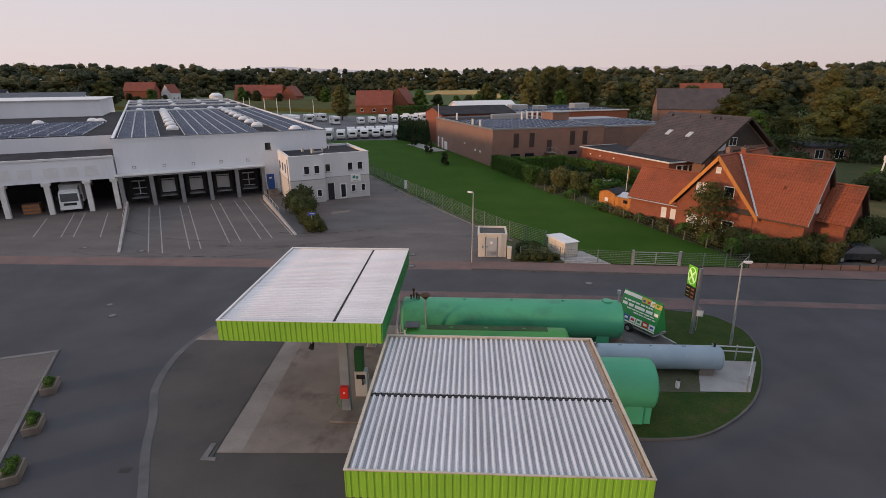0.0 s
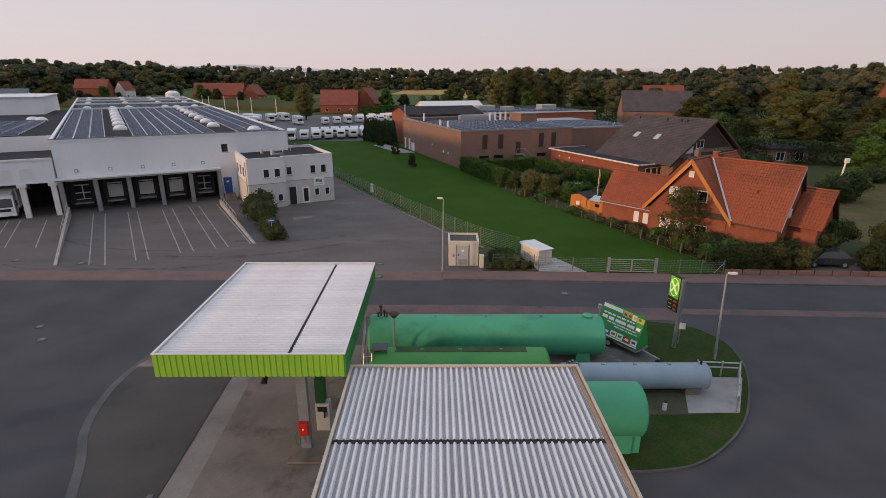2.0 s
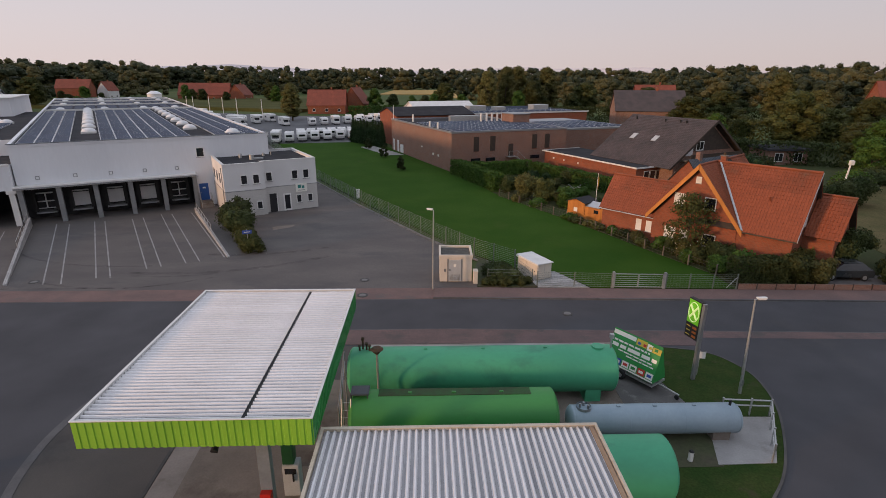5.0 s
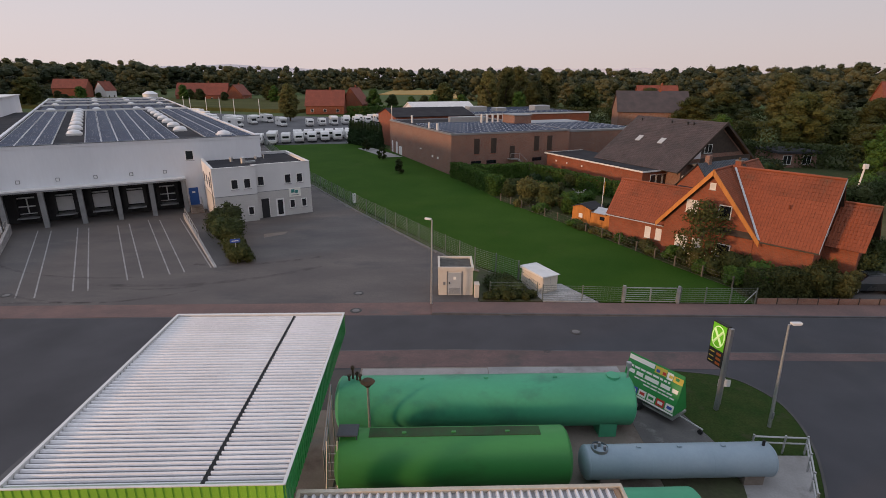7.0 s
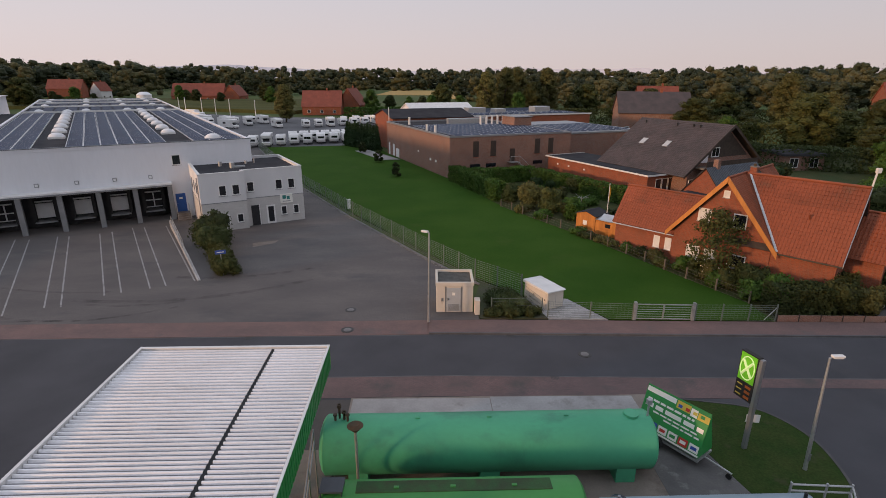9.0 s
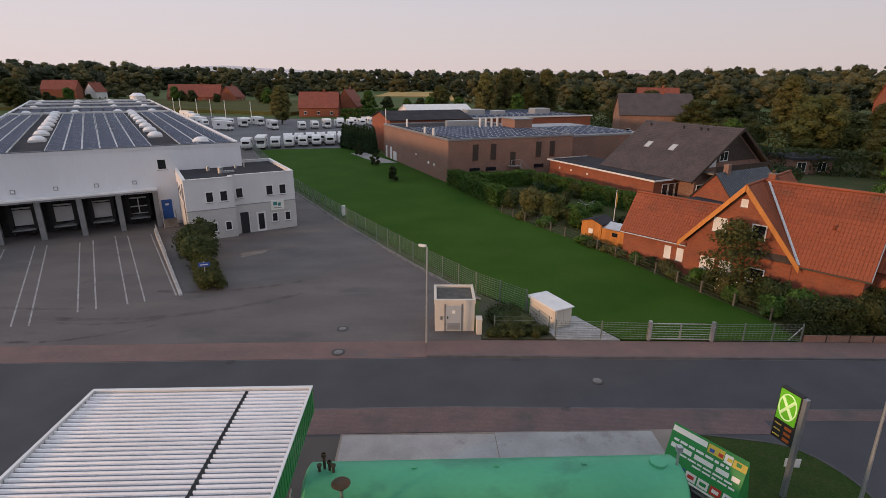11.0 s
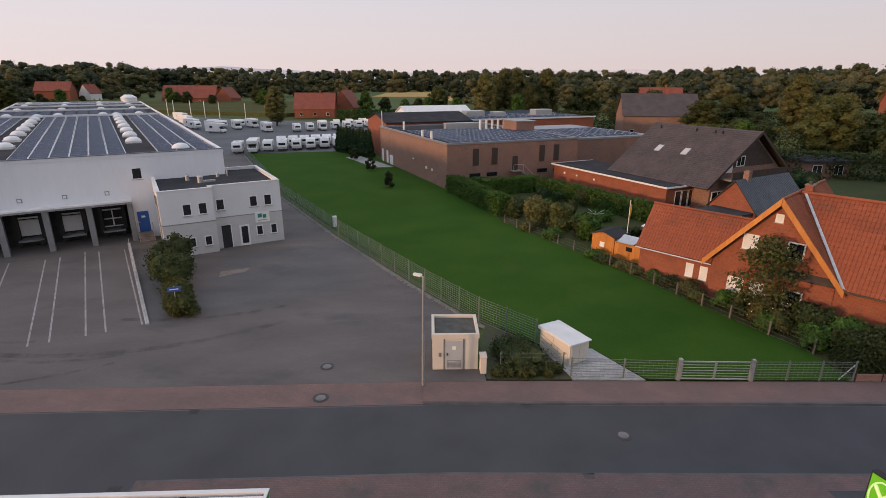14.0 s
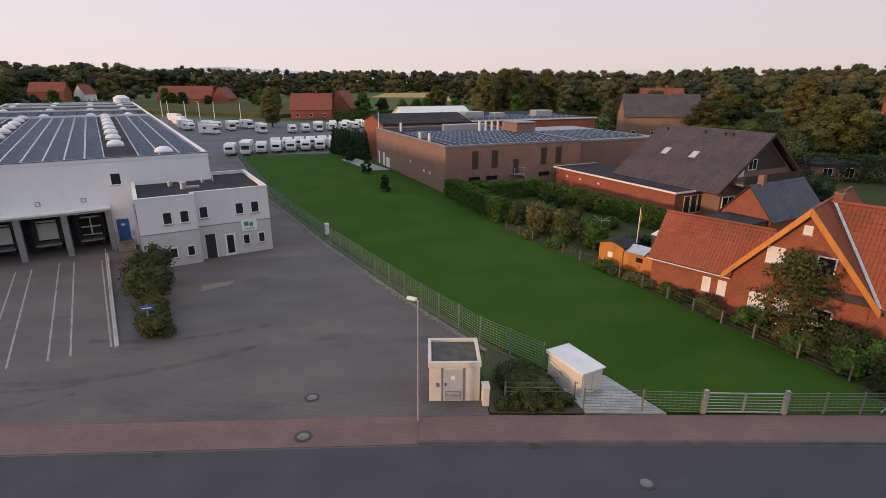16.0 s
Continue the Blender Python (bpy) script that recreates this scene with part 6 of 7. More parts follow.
hw = part("main_wall", gable(15.6, 14.6, 4.2, 9.5), BRICKBROWN, t)
hw.matrix_basis = pose(12.1, -2.4, 0, 0, 0, 90)
slope_roof(t, (3.1, 13.4, 3.42), (0, -1, 0), (9.0, 0, 6.58), 16.6, 0, None, TILEBROWN, 0.34, 0.36)
slope_roof(t, (19.9, -3.2, 4.3), (0, 1, 0), (-7.8, 0, 5.7), 16.6, 0, None, TILEBROWN, 0.34, 0.36)
part("roof_deck", plate([(3.12, 13.38, 3.43), (3.12, -3.18, 3.43), (12.1, -3.18, 9.98), (12.1, 13.38, 9.98)], 0.12), WOODDARK, t)
part("roof_deck", plate([(19.88, -3.18, 4.3), (19.88, 13.38, 4.3), (12.1, 13.38, 9.98), (12.1, -3.18, 9.98)], 0.12), WOODDARK, t)
for s in (-1, 1):
    run = 7.85 if s > 0 else 9.05
    low = 10.15 - run * 0.7304
    part("verge_board", plate([(12.1 + s * run, -3.25, low - 0.33), (12.1 + s * run, -3.25, low), (12.1, -3.25, 10.15), (12.1, -3.25, 9.7)], 0.08), WOODDARK, t)
part("gable_boarding", plate([(7.2, -2.46, 5.6), (17.0, -2.46, 5.6), (12.1, -2.46, 9.2)], 0.06), WOODDARK, t)
window(t, 9.0, 5.7, 1.6, 1.3, -2.5, bars=1)
part("white_panel", box(7.0, 8.4, -2.5, -2.42, 5.0, 6.3), RENDERWALL, t)
bal = part("balcony", box(6.0, 17.0, -4.2, -2.45, 4.3, 4.5), CONCRETE, t)
part("parapet", box(6.0, 17.0, -4.25, -4.15, 4.5, 5.4), WOODDARK, bal)
window(t, 5.2, 1.2, 2.2, 1.6, -2.46, bars=1)
for k in range(4):
    window(t, 1.6 + k * 1.25, 0.5, 1.15, 2.3, 0.0, sill=False)
for y in (12.5, 16.2, 19.0):
    part("wall_lamp", box(-0.1, 0.0, y, y + 0.3, 2.2, 2.45), FRAMEWHITE, t)
for a, b in ((2.2, 4.6), (5.6, 4.6)):
    v, y = (a + 1.2) / 7.8, 9.0 - (a - 2.2) * 1.3
    n = Vector((-5.7, 0, 7.8)).normalized()
    sky_w = plate([Vector((4.3 + 3.0, y, 4.3 + 2.2)) + n * 0.12, Vector((4.3 + 3.0, y - 0.9, 4.3 + 2.2)) + n * 0.12, Vector((4.3 + 4.0, y - 0.9, 4.3 + 2.92)) + n * 0.12, Vector((4.3 + 4.0, y, 4.3 + 2.92)) + n * 0.12], 0.1)
    part("roof_window", sky_w, GREYDOOR, t)
for y in (1.5, 2.6, 5.5, 11.5):
    part("ridge_vent", tube((11.2, y, 9.3), (11.1, y, 9.75), 0.12, 8), BLACK, t)

t = thing("low_dark_house", 69.0, 107.5, 0, 0, "low dark brick bungalow with white windows", "house")
part("wall", box(0, 7.6, 0, 7, 0, 2.7), BRICKBROWN, t)
part("roof", box(-0.4, 8.0, -0.5, 7.4, 2.7, 3.1), DARKROOF, t)
for x in (1.0, 4.8):
    window(t, x, 0.6, 1.7, 1.7, 0.0, bars=1)


def far_house(x, y, turn, L, W, eave, ridge, wallmat, roofmat, label, wins=3):
    t = thing("far_house", x, y, 0, turn, label, "house", "houses among the trees")
    part("wall", gable(L, W, eave, ridge - 0.3), wallmat, t)
    part("roof", plate([(-0.4, -W / 2 - 0.4, eave - 0.3), (L + 0.4, -W / 2 - 0.4, eave - 0.3), (L + 0.4, 0, ridge), (-0.4, 0, ridge)], 0.2), roofmat, t)
    part("roof", plate([(L + 0.4, W / 2 + 0.4, eave - 0.3), (-0.4, W / 2 + 0.4, eave - 0.3), (-0.4, 0, ridge), (L + 0.4, 0, ridge)], 0.2), roofmat, t)
    for k in range(wins):
        window(t, L * (k + 0.5) / wins - 0.6, 1.0, 1.3, 1.3, -W / 2)
    ch = part("chimney", box(L * 0.6, L * 0.6 + 0.7, -0.35, 0.35, ridge - 0.6, ridge + 1.0), BRICKRED, t)


far_house(-52, 262, 3, 17, 13, 4.0, 10.6, BRICKRED, TILEFAR, "long red-roofed farmhouse in front of the woods")
far_house(-33, 268, 80, 14, 11, 4.0, 11.5, BRICKRED, TILEFAR, "red-roofed gabled house beside the farmhouse", 2)
far_house(-172, 400, 6, 34, 15, 4.0, 12, BRICKRED, TILEFAR, "long red-roofed barn among trees", 5)
far_house(-132, 395, 85, 16, 12, 4.0, 11, BRICKRED, TILEFAR, "red-roofed cottage among trees", 2)
far_house(-266, 414, 10, 22, 12, 8, 14.2, BRICKRED, TILEFAR, "wide red-roofed farmhouse far off", 4)
far_house(-243, 428, 75, 10, 10, 6, 12.5, RENDERWALL, TILEFAR, "white gabled house with a red roof", 2)
far_house(-300, 300, 20, 30, 16, 5, 11, WHITEWALL, DARKROOF, "grey-roofed farm shed far off", 4)
far_house(64, 183, -12, 21, 15, 6.5, 12.4, BRICKBROWN, TILEBROWN, "big brown-roofed brick house behind the factory", 4)
far_house(92, 238, -8, 16, 12, 6.0, 13.5, BRICKRED, TILEFAR, "orange-roofed house behind trees", 3)
far_house(196, 236, -15, 20, 12, 8, 15.5, BRICKRED, TILEFAR, "red-roofed house behind the trees", 3)

# ---- cabins, fences and small things by the street ----
t = thing("transformer_cabin", 3.55, 47.6, 0.10, -1, "cream concrete transformer cabin with a steel door", "cabin")
part("body", box(0, 2.6, 0, 2.55, 0, 2.0, 0.03), CREAM, t)
for a, b, c, d in ((-0.05, 2.65, -0.05, 0.12), (-0.05, 2.65, 2.43, 2.6), (-0.05, 0.12, 0.12, 2.43), (2.48, 2.65, 0.12, 2.43)):
    part("roof_rim", box(a, b, c, d, 2.0, 2.28, 0.015), CREAM, t)
part("roof_gravel", box(0.12, 2.48, 0.12, 2.43, 2.0, 2.12), GRAVEL, t)
d = part("door", box(0.72, 1.72, -0.04, 0.01, 0.06, 1.85, 0.01), GREYDOOR, t)
part("vent_grille", box(0.82, 1.62, -0.055, -0.04, 0.14, 0.62), TRIMGREY, d)
for k in range(6):
    part("grille_slat", box(0.84, 1.6, -0.07, -0.055, 0.17 + k * 0.075, 0.2 + k * 0.075), GREYDOOR, d)
part("warning_plate", box(1.12, 1.32, -0.052, -0.04, 1.3, 1.52), ADWHITE, d)
part("handle", box(0.8, 0.86, -0.09, -0.04, 0.95, 1.1), BLACK, d)
part("frame", box(0.62, 0.715, -0.03, 0.01, 0.03, 1.95), TRIMGREY, t)
part("frame", box(1.725, 1.82, -0.03, 0.01, 0.03, 1.95), TRIMGREY, t)
part("meter_plate", box(0.35, 0.5, -0.03, 0.005, 0.85, 1.1), TRIMGREY, t)
t = thing("cable_cabinet", 6.42, 47.2, 0.10, 0, "narrow white cable cabinet beside the cabin", "cabinet")
part("body", box(-0.17, 0.17, -0.15, 0.45, 0, 1.0, 0.02), CREAM, t)
part("lid", box(-0.2, 0.2, -0.18, 0.48, 1.0, 1.08, 0.02), CREAM, t)

t = thing("gas_kiosk", 11.5, 47.72, 0.09, 28, "small cream utility kiosk with a sloping white lid", "cabinet")
part("body", box(0, 1.5, 0, 2.6, 0, 1.32, 0.02), CREAM, t)
part("lid", prism([(-0.1, -0.12), (1.6, -0.12), (1.6, 2.72), (-0.1, 2.72)], 1.32, [1.42, 1.36, 1.46, 1.52]), TRIMWHITE, t)
d = part("door", box(0.1, 1.4, -0.025, 0.004, 0.08, 1.25, 0.006), CREAM, t)
part("door_seam", box(0.74, 0.76, -0.03, -0.02, 0.08, 1.25), TRIMGREY, d)
for y in (0.15, 1.4):
    d = part("side_door", box(-0.025, 0.004, y, y + 1.1, 0.08, 1.25, 0.006), CREAM, t)
    part("lock", box(-0.04, -0.025, y + 0.1, y + 0.16, 0.65, 0.75), BLACK, d)
t = thing("meter_cabinet", -6.9, 78.9, 0.04, 28, "slim white meter cabinet beside the fence", "cabinet")
part("body", box(-0.2, 0.2, -0.15, 0.15, 0, 1.15, 0.02), FRAMEWHITE, t)
part("lid", box(-0.24, 0.24, -0.19, 0.19, 1.15, 1.22, 0.015), FRAMEWHITE, t)


def mesh_panel(L, h, step=0.18, cols=0.25, r=0.008):
    """A rod-mesh panel along x."""
    bm = bmesh.new()
    n = round(h / step)
    for k in range(n + 1):
        bx(bm, 0.0, L, -0.012, 0.012, 0.06 + k * (h - 0.08) / n - r, 0.06 + k * (h - 0.08) / n + r)
    for k in range(int(L / cols)):
        bx(bm, 0.05 + k * cols - 0.003, 0.05 + k * cols + 0.003, -0.005, 0.005, 0.05, h)
    return bm


FENCEGREY = mat("fence_zinc", (0.17, 0.19, 0.165), (0.13, 0.15, 0.13), rough=0.6, metal=0.2, bump=0)


def fence(name, pts, h, label, span=2.5, z=0.05, material=FENCEGREY, post=0.035, group="", wire=0.008, step=0.18):
    """Posts and mesh panels along a line of points; one thing."""
    t = thing(name, pts[0][0], pts[0][1], z, 0, label, "fence", group)
    o = Vector(pts[0])
    cache = {}
    pm = as_mesh("post", box(-post, post, -post, post, 0, h + 0.06), material)
    for a, b in zip(pts, pts[1:]):
        a, b = Vector(a) - o, Vector(b) - o
        L, n = (b - a).length, max(1, round((b - a).length / span))
        ang = math.degrees(math.atan2(b.y - a.y, b.x - a.x))
        key = round(L / n, 3)
        if key not in cache:
            cache[key] = as_mesh("mesh_panel", mesh_panel(L / n - 2 * post, h, step, 0.25 if step < 0.25 else 0.6, wire), material)
        for k in range(n):
            p = a.lerp(b, k / n)
            piece("post", pm, t, pose(p.x, p.y, 0, 0, 0, ang))
            q = p + (b - a).normalized() * post
            piece("mesh_panel", cache[key], t, pose(q.x, q.y, 0, 0, 0, ang))
        piece("post", pm, t, pose(b.x, b.y, 0, 0, 0, ang))
    return t


fence("mesh_fence", [(10.1, 50.35), (6.9, 53.9), (3.2, 59.6), (-5.9, 75.0), (-17.9, 97.2), (-36.6, 140.5)], 1.8, "long grey-green mesh fence between yard and lawn", z=0.04)
fence("mesh_fence", [(11.3, 46.6), (17.1, 46.1)], 1.2, "grey mesh fence in front of the lawn", span=2.9, z=0.08)
fence("mesh_fence", [(21.35, 45.85), (26.9, 45.62)], 1.2, "grey mesh fence beside the gate", span=1.9, z=0.08)
fence("wire_fence", [(7.45, 47.5), (11.05, 47.35), (10.15, 50.2)], 1.1, "thin wire fence round the weedy bed", span=3.6, z=0.08, post=0.025, wire=0.003, step=0.3)
fence("wire_fence", [(26.95, 48.7), (24.65, 53.8), (22.0, 60.3), (19.0, 67.3), (12.75, 79.9)], 0.95, "low wire fence with wooden posts along the gardens", span=2.4, z=0.02, material=mat("weathered_post", (0.14, 0.12, 0.095), (0.10, 0.088, 0.07), rough=0.85), post=0.05, wire=0.004, step=0.3)
t = thing("field_gate", 17.2, 46.05, 0.09, -3.5, "two-leaf galvanised lawn gate between square posts", "gate")
for x in (0, 3.98):
    part("gate_post", box(x - 0.09, x + 0.09, -0.09, 0.09, 0, 1.35, 0.01), GALV, t)
for a, b in ((0.12, 1.93), (1.97, 3.86)):
    bm = bmesh.new()
    for x in (a, b):
        bx(bm, x - 0.03, x + 0.03, -0.03, 0.03, 0.08, 1.2)
    for z in (0.11, 1.17):
        bx(bm, a, b, -0.03, 0.03, z - 0.03, z + 0.03)
    for k in range(5):
        bx(bm, a, b, -0.012, 0.012, 0.28 + k * 0.17, 0.305 + k * 0.17)
    part("gate_leaf", bm, GALV, t)
t = thing("brace_post", 26.2, 45.75, 0.08, -3, "leaning brace post at the end of the fence", "post")
part("brace", tube((0, 0, 0.02), (0.72, 0, 0.95), 0.03, 8), GALV, t)
t = thing("board_fence", 27.0, 45.6, 0.05, -2.5, "low brown board fence below the garden hedge", "fence")
for k in range(16):
    part("board", box(k * 1.5 + 0.02, k * 1.5 + 1.48, -0.02, 0.02, 0, 0.48), BRICKBROWN, t)
    part("post", box(k * 1.5 - 0.04, k * 1.5 + 0.018, -0.05, 0.03, 0, 0.55), WOODDARK, t)

# pebble strip along the yard side of the fence
rng = np.random.default_rng(5)
line = [Vector(p) for p in ((9.2, 50.9), (6.4, 53.9), (2.7, 59.6), (-6.4, 75.0), (-18.4, 97.2))]
quads = []
for a, b in zip(line, line[1:]):
    n = int((b - a).length * 26)
    for _ in range(n):
        p = a.lerp(b, rng.random()) + Vector((rng.uniform(-0.22, 0.22), rng.uniform(-0.15, 0.15)))
        s, h = rng.uniform(0.04, 0.09), rng.uniform(0.03, 0.08)
        ang = rng.uniform(0, 6.28)
        c = [Vector((p.x + s * math.cos(ang + k * math.pi / 2) * rng.uniform(0.8, 1.2), p.y + s * math.sin(ang + k * math.pi / 2) * rng.uniform(0.8, 1.2), 0.01)) for k in range(4)]
        u = [Vector((p.x * 0.45 + q.x * 0.55, p.y * 0.45 + q.y * 0.55, 0.02 + h)) for q in c]
        quads.append([u[0], u[1], u[2], u[3]])
        for k in range(4):
            quads.append([c[k], c[(k + 1) % 4], u[(k + 1) % 4], u[k]])
tagged(new("pebbles", join_quads("pebbles", [[tuple(v) for v in q] for q in quads], PEBBLE)), "pale pebbles scattered along the fence", "pebbles", "", "stuff")

# yard sign on a post beside the shrubs
t = thing("direction_sign", -14.3, 55.6, 0.02, 20, "small blue direction sign on a grey post", "sign")
part("post", tube((0, 0, 0), (0, 0, 2.25), 0.035, 8), GALV, t)
part("plate", box(-0.42, 0.42, -0.05, -0.02, 1.85, 2.2, 0.005), ADBLUE, t)
part("arrow_bar", box(-0.28, 0.28, -0.058, -0.05, 1.99, 2.06), ADWHITE, t)

# garden shed with a board fence, flag pole
t = thing("garden_shed", 19.6, 69.2, 0.03, -51, "orange stained wooden garden shed with a dark roof", "shed")
for k in range(12):
    part("board", box(k * 0.2, k * 0.2 + 0.19, 0, 0.03, 0, 1.9 + 0.25 * (1 - abs(k - 5.5) / 5.5)), WOODORANGE, t)
part("body", box(0.02, 2.36, 0.035, 2.4, 0, 1.88), WOODORANGE, t)
for s in (0, 1):
    part("roof", plate([(-0.15, -0.15, 1.86), (1.2, -0.15, 2.3), (1.2, 2.55, 2.3), (-0.15, 2.55, 1.86)] if not s else [(1.2, -0.15, 2.3), (2.55, -0.15, 1.86), (2.55, 2.55, 1.86), (1.2, 2.55, 2.3)], 0.06), DARKROOF, t)
part("wall_emblem", box(0.9, 1.4, -0.03, -0.002, 0.7, 1.2), FRAMEWHITE, t)
t = thing("garden_screen", 21.15, 67.3, 0.03, -51, "orange stained board screen with a small glazed roof", "fence")
for k in range(16):
    part("board", box(k * 0.23, k * 0.23 + 0.22, 0, 0.03, 0, 1.55 if k < 9 else 1.75), WOODORANGE, t)
part("glazed_roof", plate([(0.0, -0.1, 1.62), (1.9, -0.1, 1.62), (1.9, 1.6, 1.95), (0.0, 1.6, 1.95)], 0.05), ALU, t)
part("dark_window", box(1.2, 1.8, -0.02, -0.002, 0.9, 1.3), GLASS, t)
t = thing("garden_lean_to", 25.4, 71.3, 0.03, -51, "pale-roofed garden lean-to behind the shed", "shed")
part("wall", box(0, 3, 0, 2.2, 0, 1.9), BRICKBROWN, t)
part("roof", plate([(-0.1, -0.1, 1.92), (3.1, -0.1, 1.92), (3.1, 2.3, 2.2), (-0.1, 2.3, 2.2)], 0.06), TRIMWHITE, t)
t = thing("flag_pole", 22.8, 68.7, 0.03, 0, "white flag pole with a limp yellow flag", "flag pole")
part("pole", tube((0, 0, 0), (0, 0, 5.2), 0.045, 10, 0.03), FRAMEWHITE, t)
bm = bmesh.new()
cols = [[bm.verts.new((0.03 + 0.24 * i / 5 + 0.03 * math.sin(j), 0.06 * math.sin(i * 1.9 + j * 0.6), 5.1 - j * 0.3 - 0.18 * i)) for j in range(6)] for i in range(4)]
for i in range(3):
    for j in range(5):
        bm.faces.new((cols[i][j], cols[i + 1][j], cols[i + 1][j + 1], cols[i][j + 1]))
bmesh.ops.solidify(bm, geom=bm.faces[:], thickness=0.012)
part("flag", bm, FLAGYELLOW, t)

# rotary clothes dryer, garden table
t = thing("clothes_dryer", 22.6, 77.6, 0.03, 0, "folded-out rotary clothes dryer in the garden", "clothes dryer")
part("pole", tube((0, 0, 0), (0, 0, 1.9), 0.03, 8), GALV, t)
for k in range(4):
    a = k * math.pi / 2 + 0.4
    part("arm", tube((0, 0, 1.55), (1.3 * math.cos(a), 1.3 * math.sin(a), 1.95), 0.02, 6), GALV, t)
t = thing("garden_table", 19.2, 80.5, 0.03, 20, "dark covered garden table on the terrace", "table")
part("tabletop", box(-0.9, 0.9, -0.5, 0.5, 0.7, 0.76, 0.01), TRIMGREY, t)
for x in (-0.8, 0.8):
    for y in (-0.4, 0.4):
        part("leg", tube((x, y, 0), (x, y, 0.7), 0.03, 6), TRIMGREY, t)

# tall pale post by the far garden
t = thing("garden_lamp", 62.5, 80.5, 0.03, 0, "tall white globe lamp post in the far garden", "street lamp")
part("post", tube((0, 0, 0), (0.4, 0, 4.3), 0.12, 10), FRAMEWHITE, t)
part("head", box(0.2, 0.85, -0.2, 0.2, 4.2, 4.9, 0.1), FRAMEWHITE, t)


# ---- vehicles ----
def wheel(parent, x, y, r, w=0.2):
    wl2 = part("wheel", tube((x, y - w / 2, r), (x, y + w / 2, r), r, 20), BLACK, parent, smooth=True)
    s = 1 if y > 0 else -1
    part("rim", tube((x, y + s * w * 0.42, r), (x, y + s * w * 0.54, r), r * 0.58, 14), GALV, wl2)


def profile_body(prof, half, bm=None, taper=0.0):
    """A body from a side profile in x and z, drawn across y."""
    bm = bm or bmesh.new()
    zs = [p[1] for p in prof]
    z0, z1 = min(zs), max(zs)
    L = [bm.verts.new((x, -half + taper * max(0, (z - z0) / (z1 - z0) - 0.5) * 2, z)) for x, z in prof]
    R = [bm.verts.new((x, half - taper * max(0, (z - z0) / (z1 - z0) - 0.5) * 2, z)) for x, z in prof]
    bm.faces.new(L); bm.faces.new(R[::-1])
    k = len(prof)
    for i in range(k):
        bm.faces.new((L[i], R[i], R[(i + 1) % k], L[(i + 1) % k]))
    bmesh.ops.recalc_face_normals(bm, faces=bm.faces)
    bmesh.ops.bevel(bm, geom=bm.edges[:], offset=0.04, segments=2, profile=0.6, affect="EDGES")
    return bm


cv = thing("caravan", 0, 0, 0, 0, "white touring caravan parked in a row", "caravan", "parked caravans")
part("body", profile_body([(-2.4, 0.55), (2.3, 0.55), (2.55, 1.1), (2.35, 2.1), (2.0, 2.55), (-2.2, 2.55), (-2.45, 2.2)], 1.1), CARAVAN, cv)
part("front_window", box(2.30, 2.5, -0.75, 0.75, 1.45, 1.95), GLASS, cv)
for s in (-1, 1):
    part("side_window", box(-0.5, 0.6, s * 1.09, s * 1.115, 1.5, 2.05) if s > 0 else box(-0.5, 0.6, -1.115, -1.09, 1.5, 2.05), GLASS, cv)
    part("side_stripe", box(-2.3, 2.3, 1.105, 1.112, 1.05, 1.12) if s > 0 else box(-2.3, 2.3, -1.112, -1.105, 1.05, 1.12), TRIMGREY, cv)
    wheel(cv, 0.0, s * 0.98, 0.32)
part("door", box(1.1, 1.7, -1.12, -1.1, 0.65, 2.3), TRIMWHITE, cv)
part("drawbar", tube((2.4, 0, 0.45), (3.6, 0, 0.45), 0.05, 8), GALV, cv)
part("jockey_wheel", tube((3.4, -0.05, 0.13), (3.4, 0.05, 0.13), 0.13, 12), BLACK, cv)
part("roof_hatch", box(-0.4, 0.4, -0.4, 0.4, 2.55, 2.65, 0.03), DOME, cv)
mh = thing("motorhome", 0, 0, 0, 0, "white motorhome parked in the lot", "motorhome", "parked motorhomes")
part("body", profile_body([(-3.2, 0.5), (1.6, 0.5), (1.6, 1.9), (2.6, 2.1), (2.7, 2.75), (2.2, 3.0), (-3.2, 3.0)], 1.13), CARAVAN, mh)
part("cab", profile_body([(1.55, 0.45), (3.1, 0.45), (3.15, 1.05), (2.3, 1.2), (1.8, 2.0), (1.55, 2.0)], 0.98), CARAVAN, mh)
part("windscreen", plate([(2.34, -0.8, 1.24), (2.34, 0.8, 1.24), (1.9, 0.8, 1.95), (1.9, -0.8, 1.95)], 0.03), GLASS, mh)
for s in (-1, 1):
    wheel(mh, -1.8, s * 1.0, 0.34); wheel(mh, 2.4, s * 0.9, 0.34)
    part("side_window", box(-1.5, -0.4, 1.12, 1.145, 1.6, 2.2) if s > 0 else box(-1.5, -0.4, -1.145, -1.12, 1.6, 2.2), GLASS, mh)
used = [False, False]
rngv = random.Random(4)


def park(x, y, turn, motor=False):
    src, k = (mh, 1) if motor else (cv, 0)
    m = pose(x, y, 0.02, 0, 0, turn + rngv.uniform(-3, 3))
    if not used[k]:
        src.matrix_world, used[k] = m, True
    else:
        copy_thing(src, m)


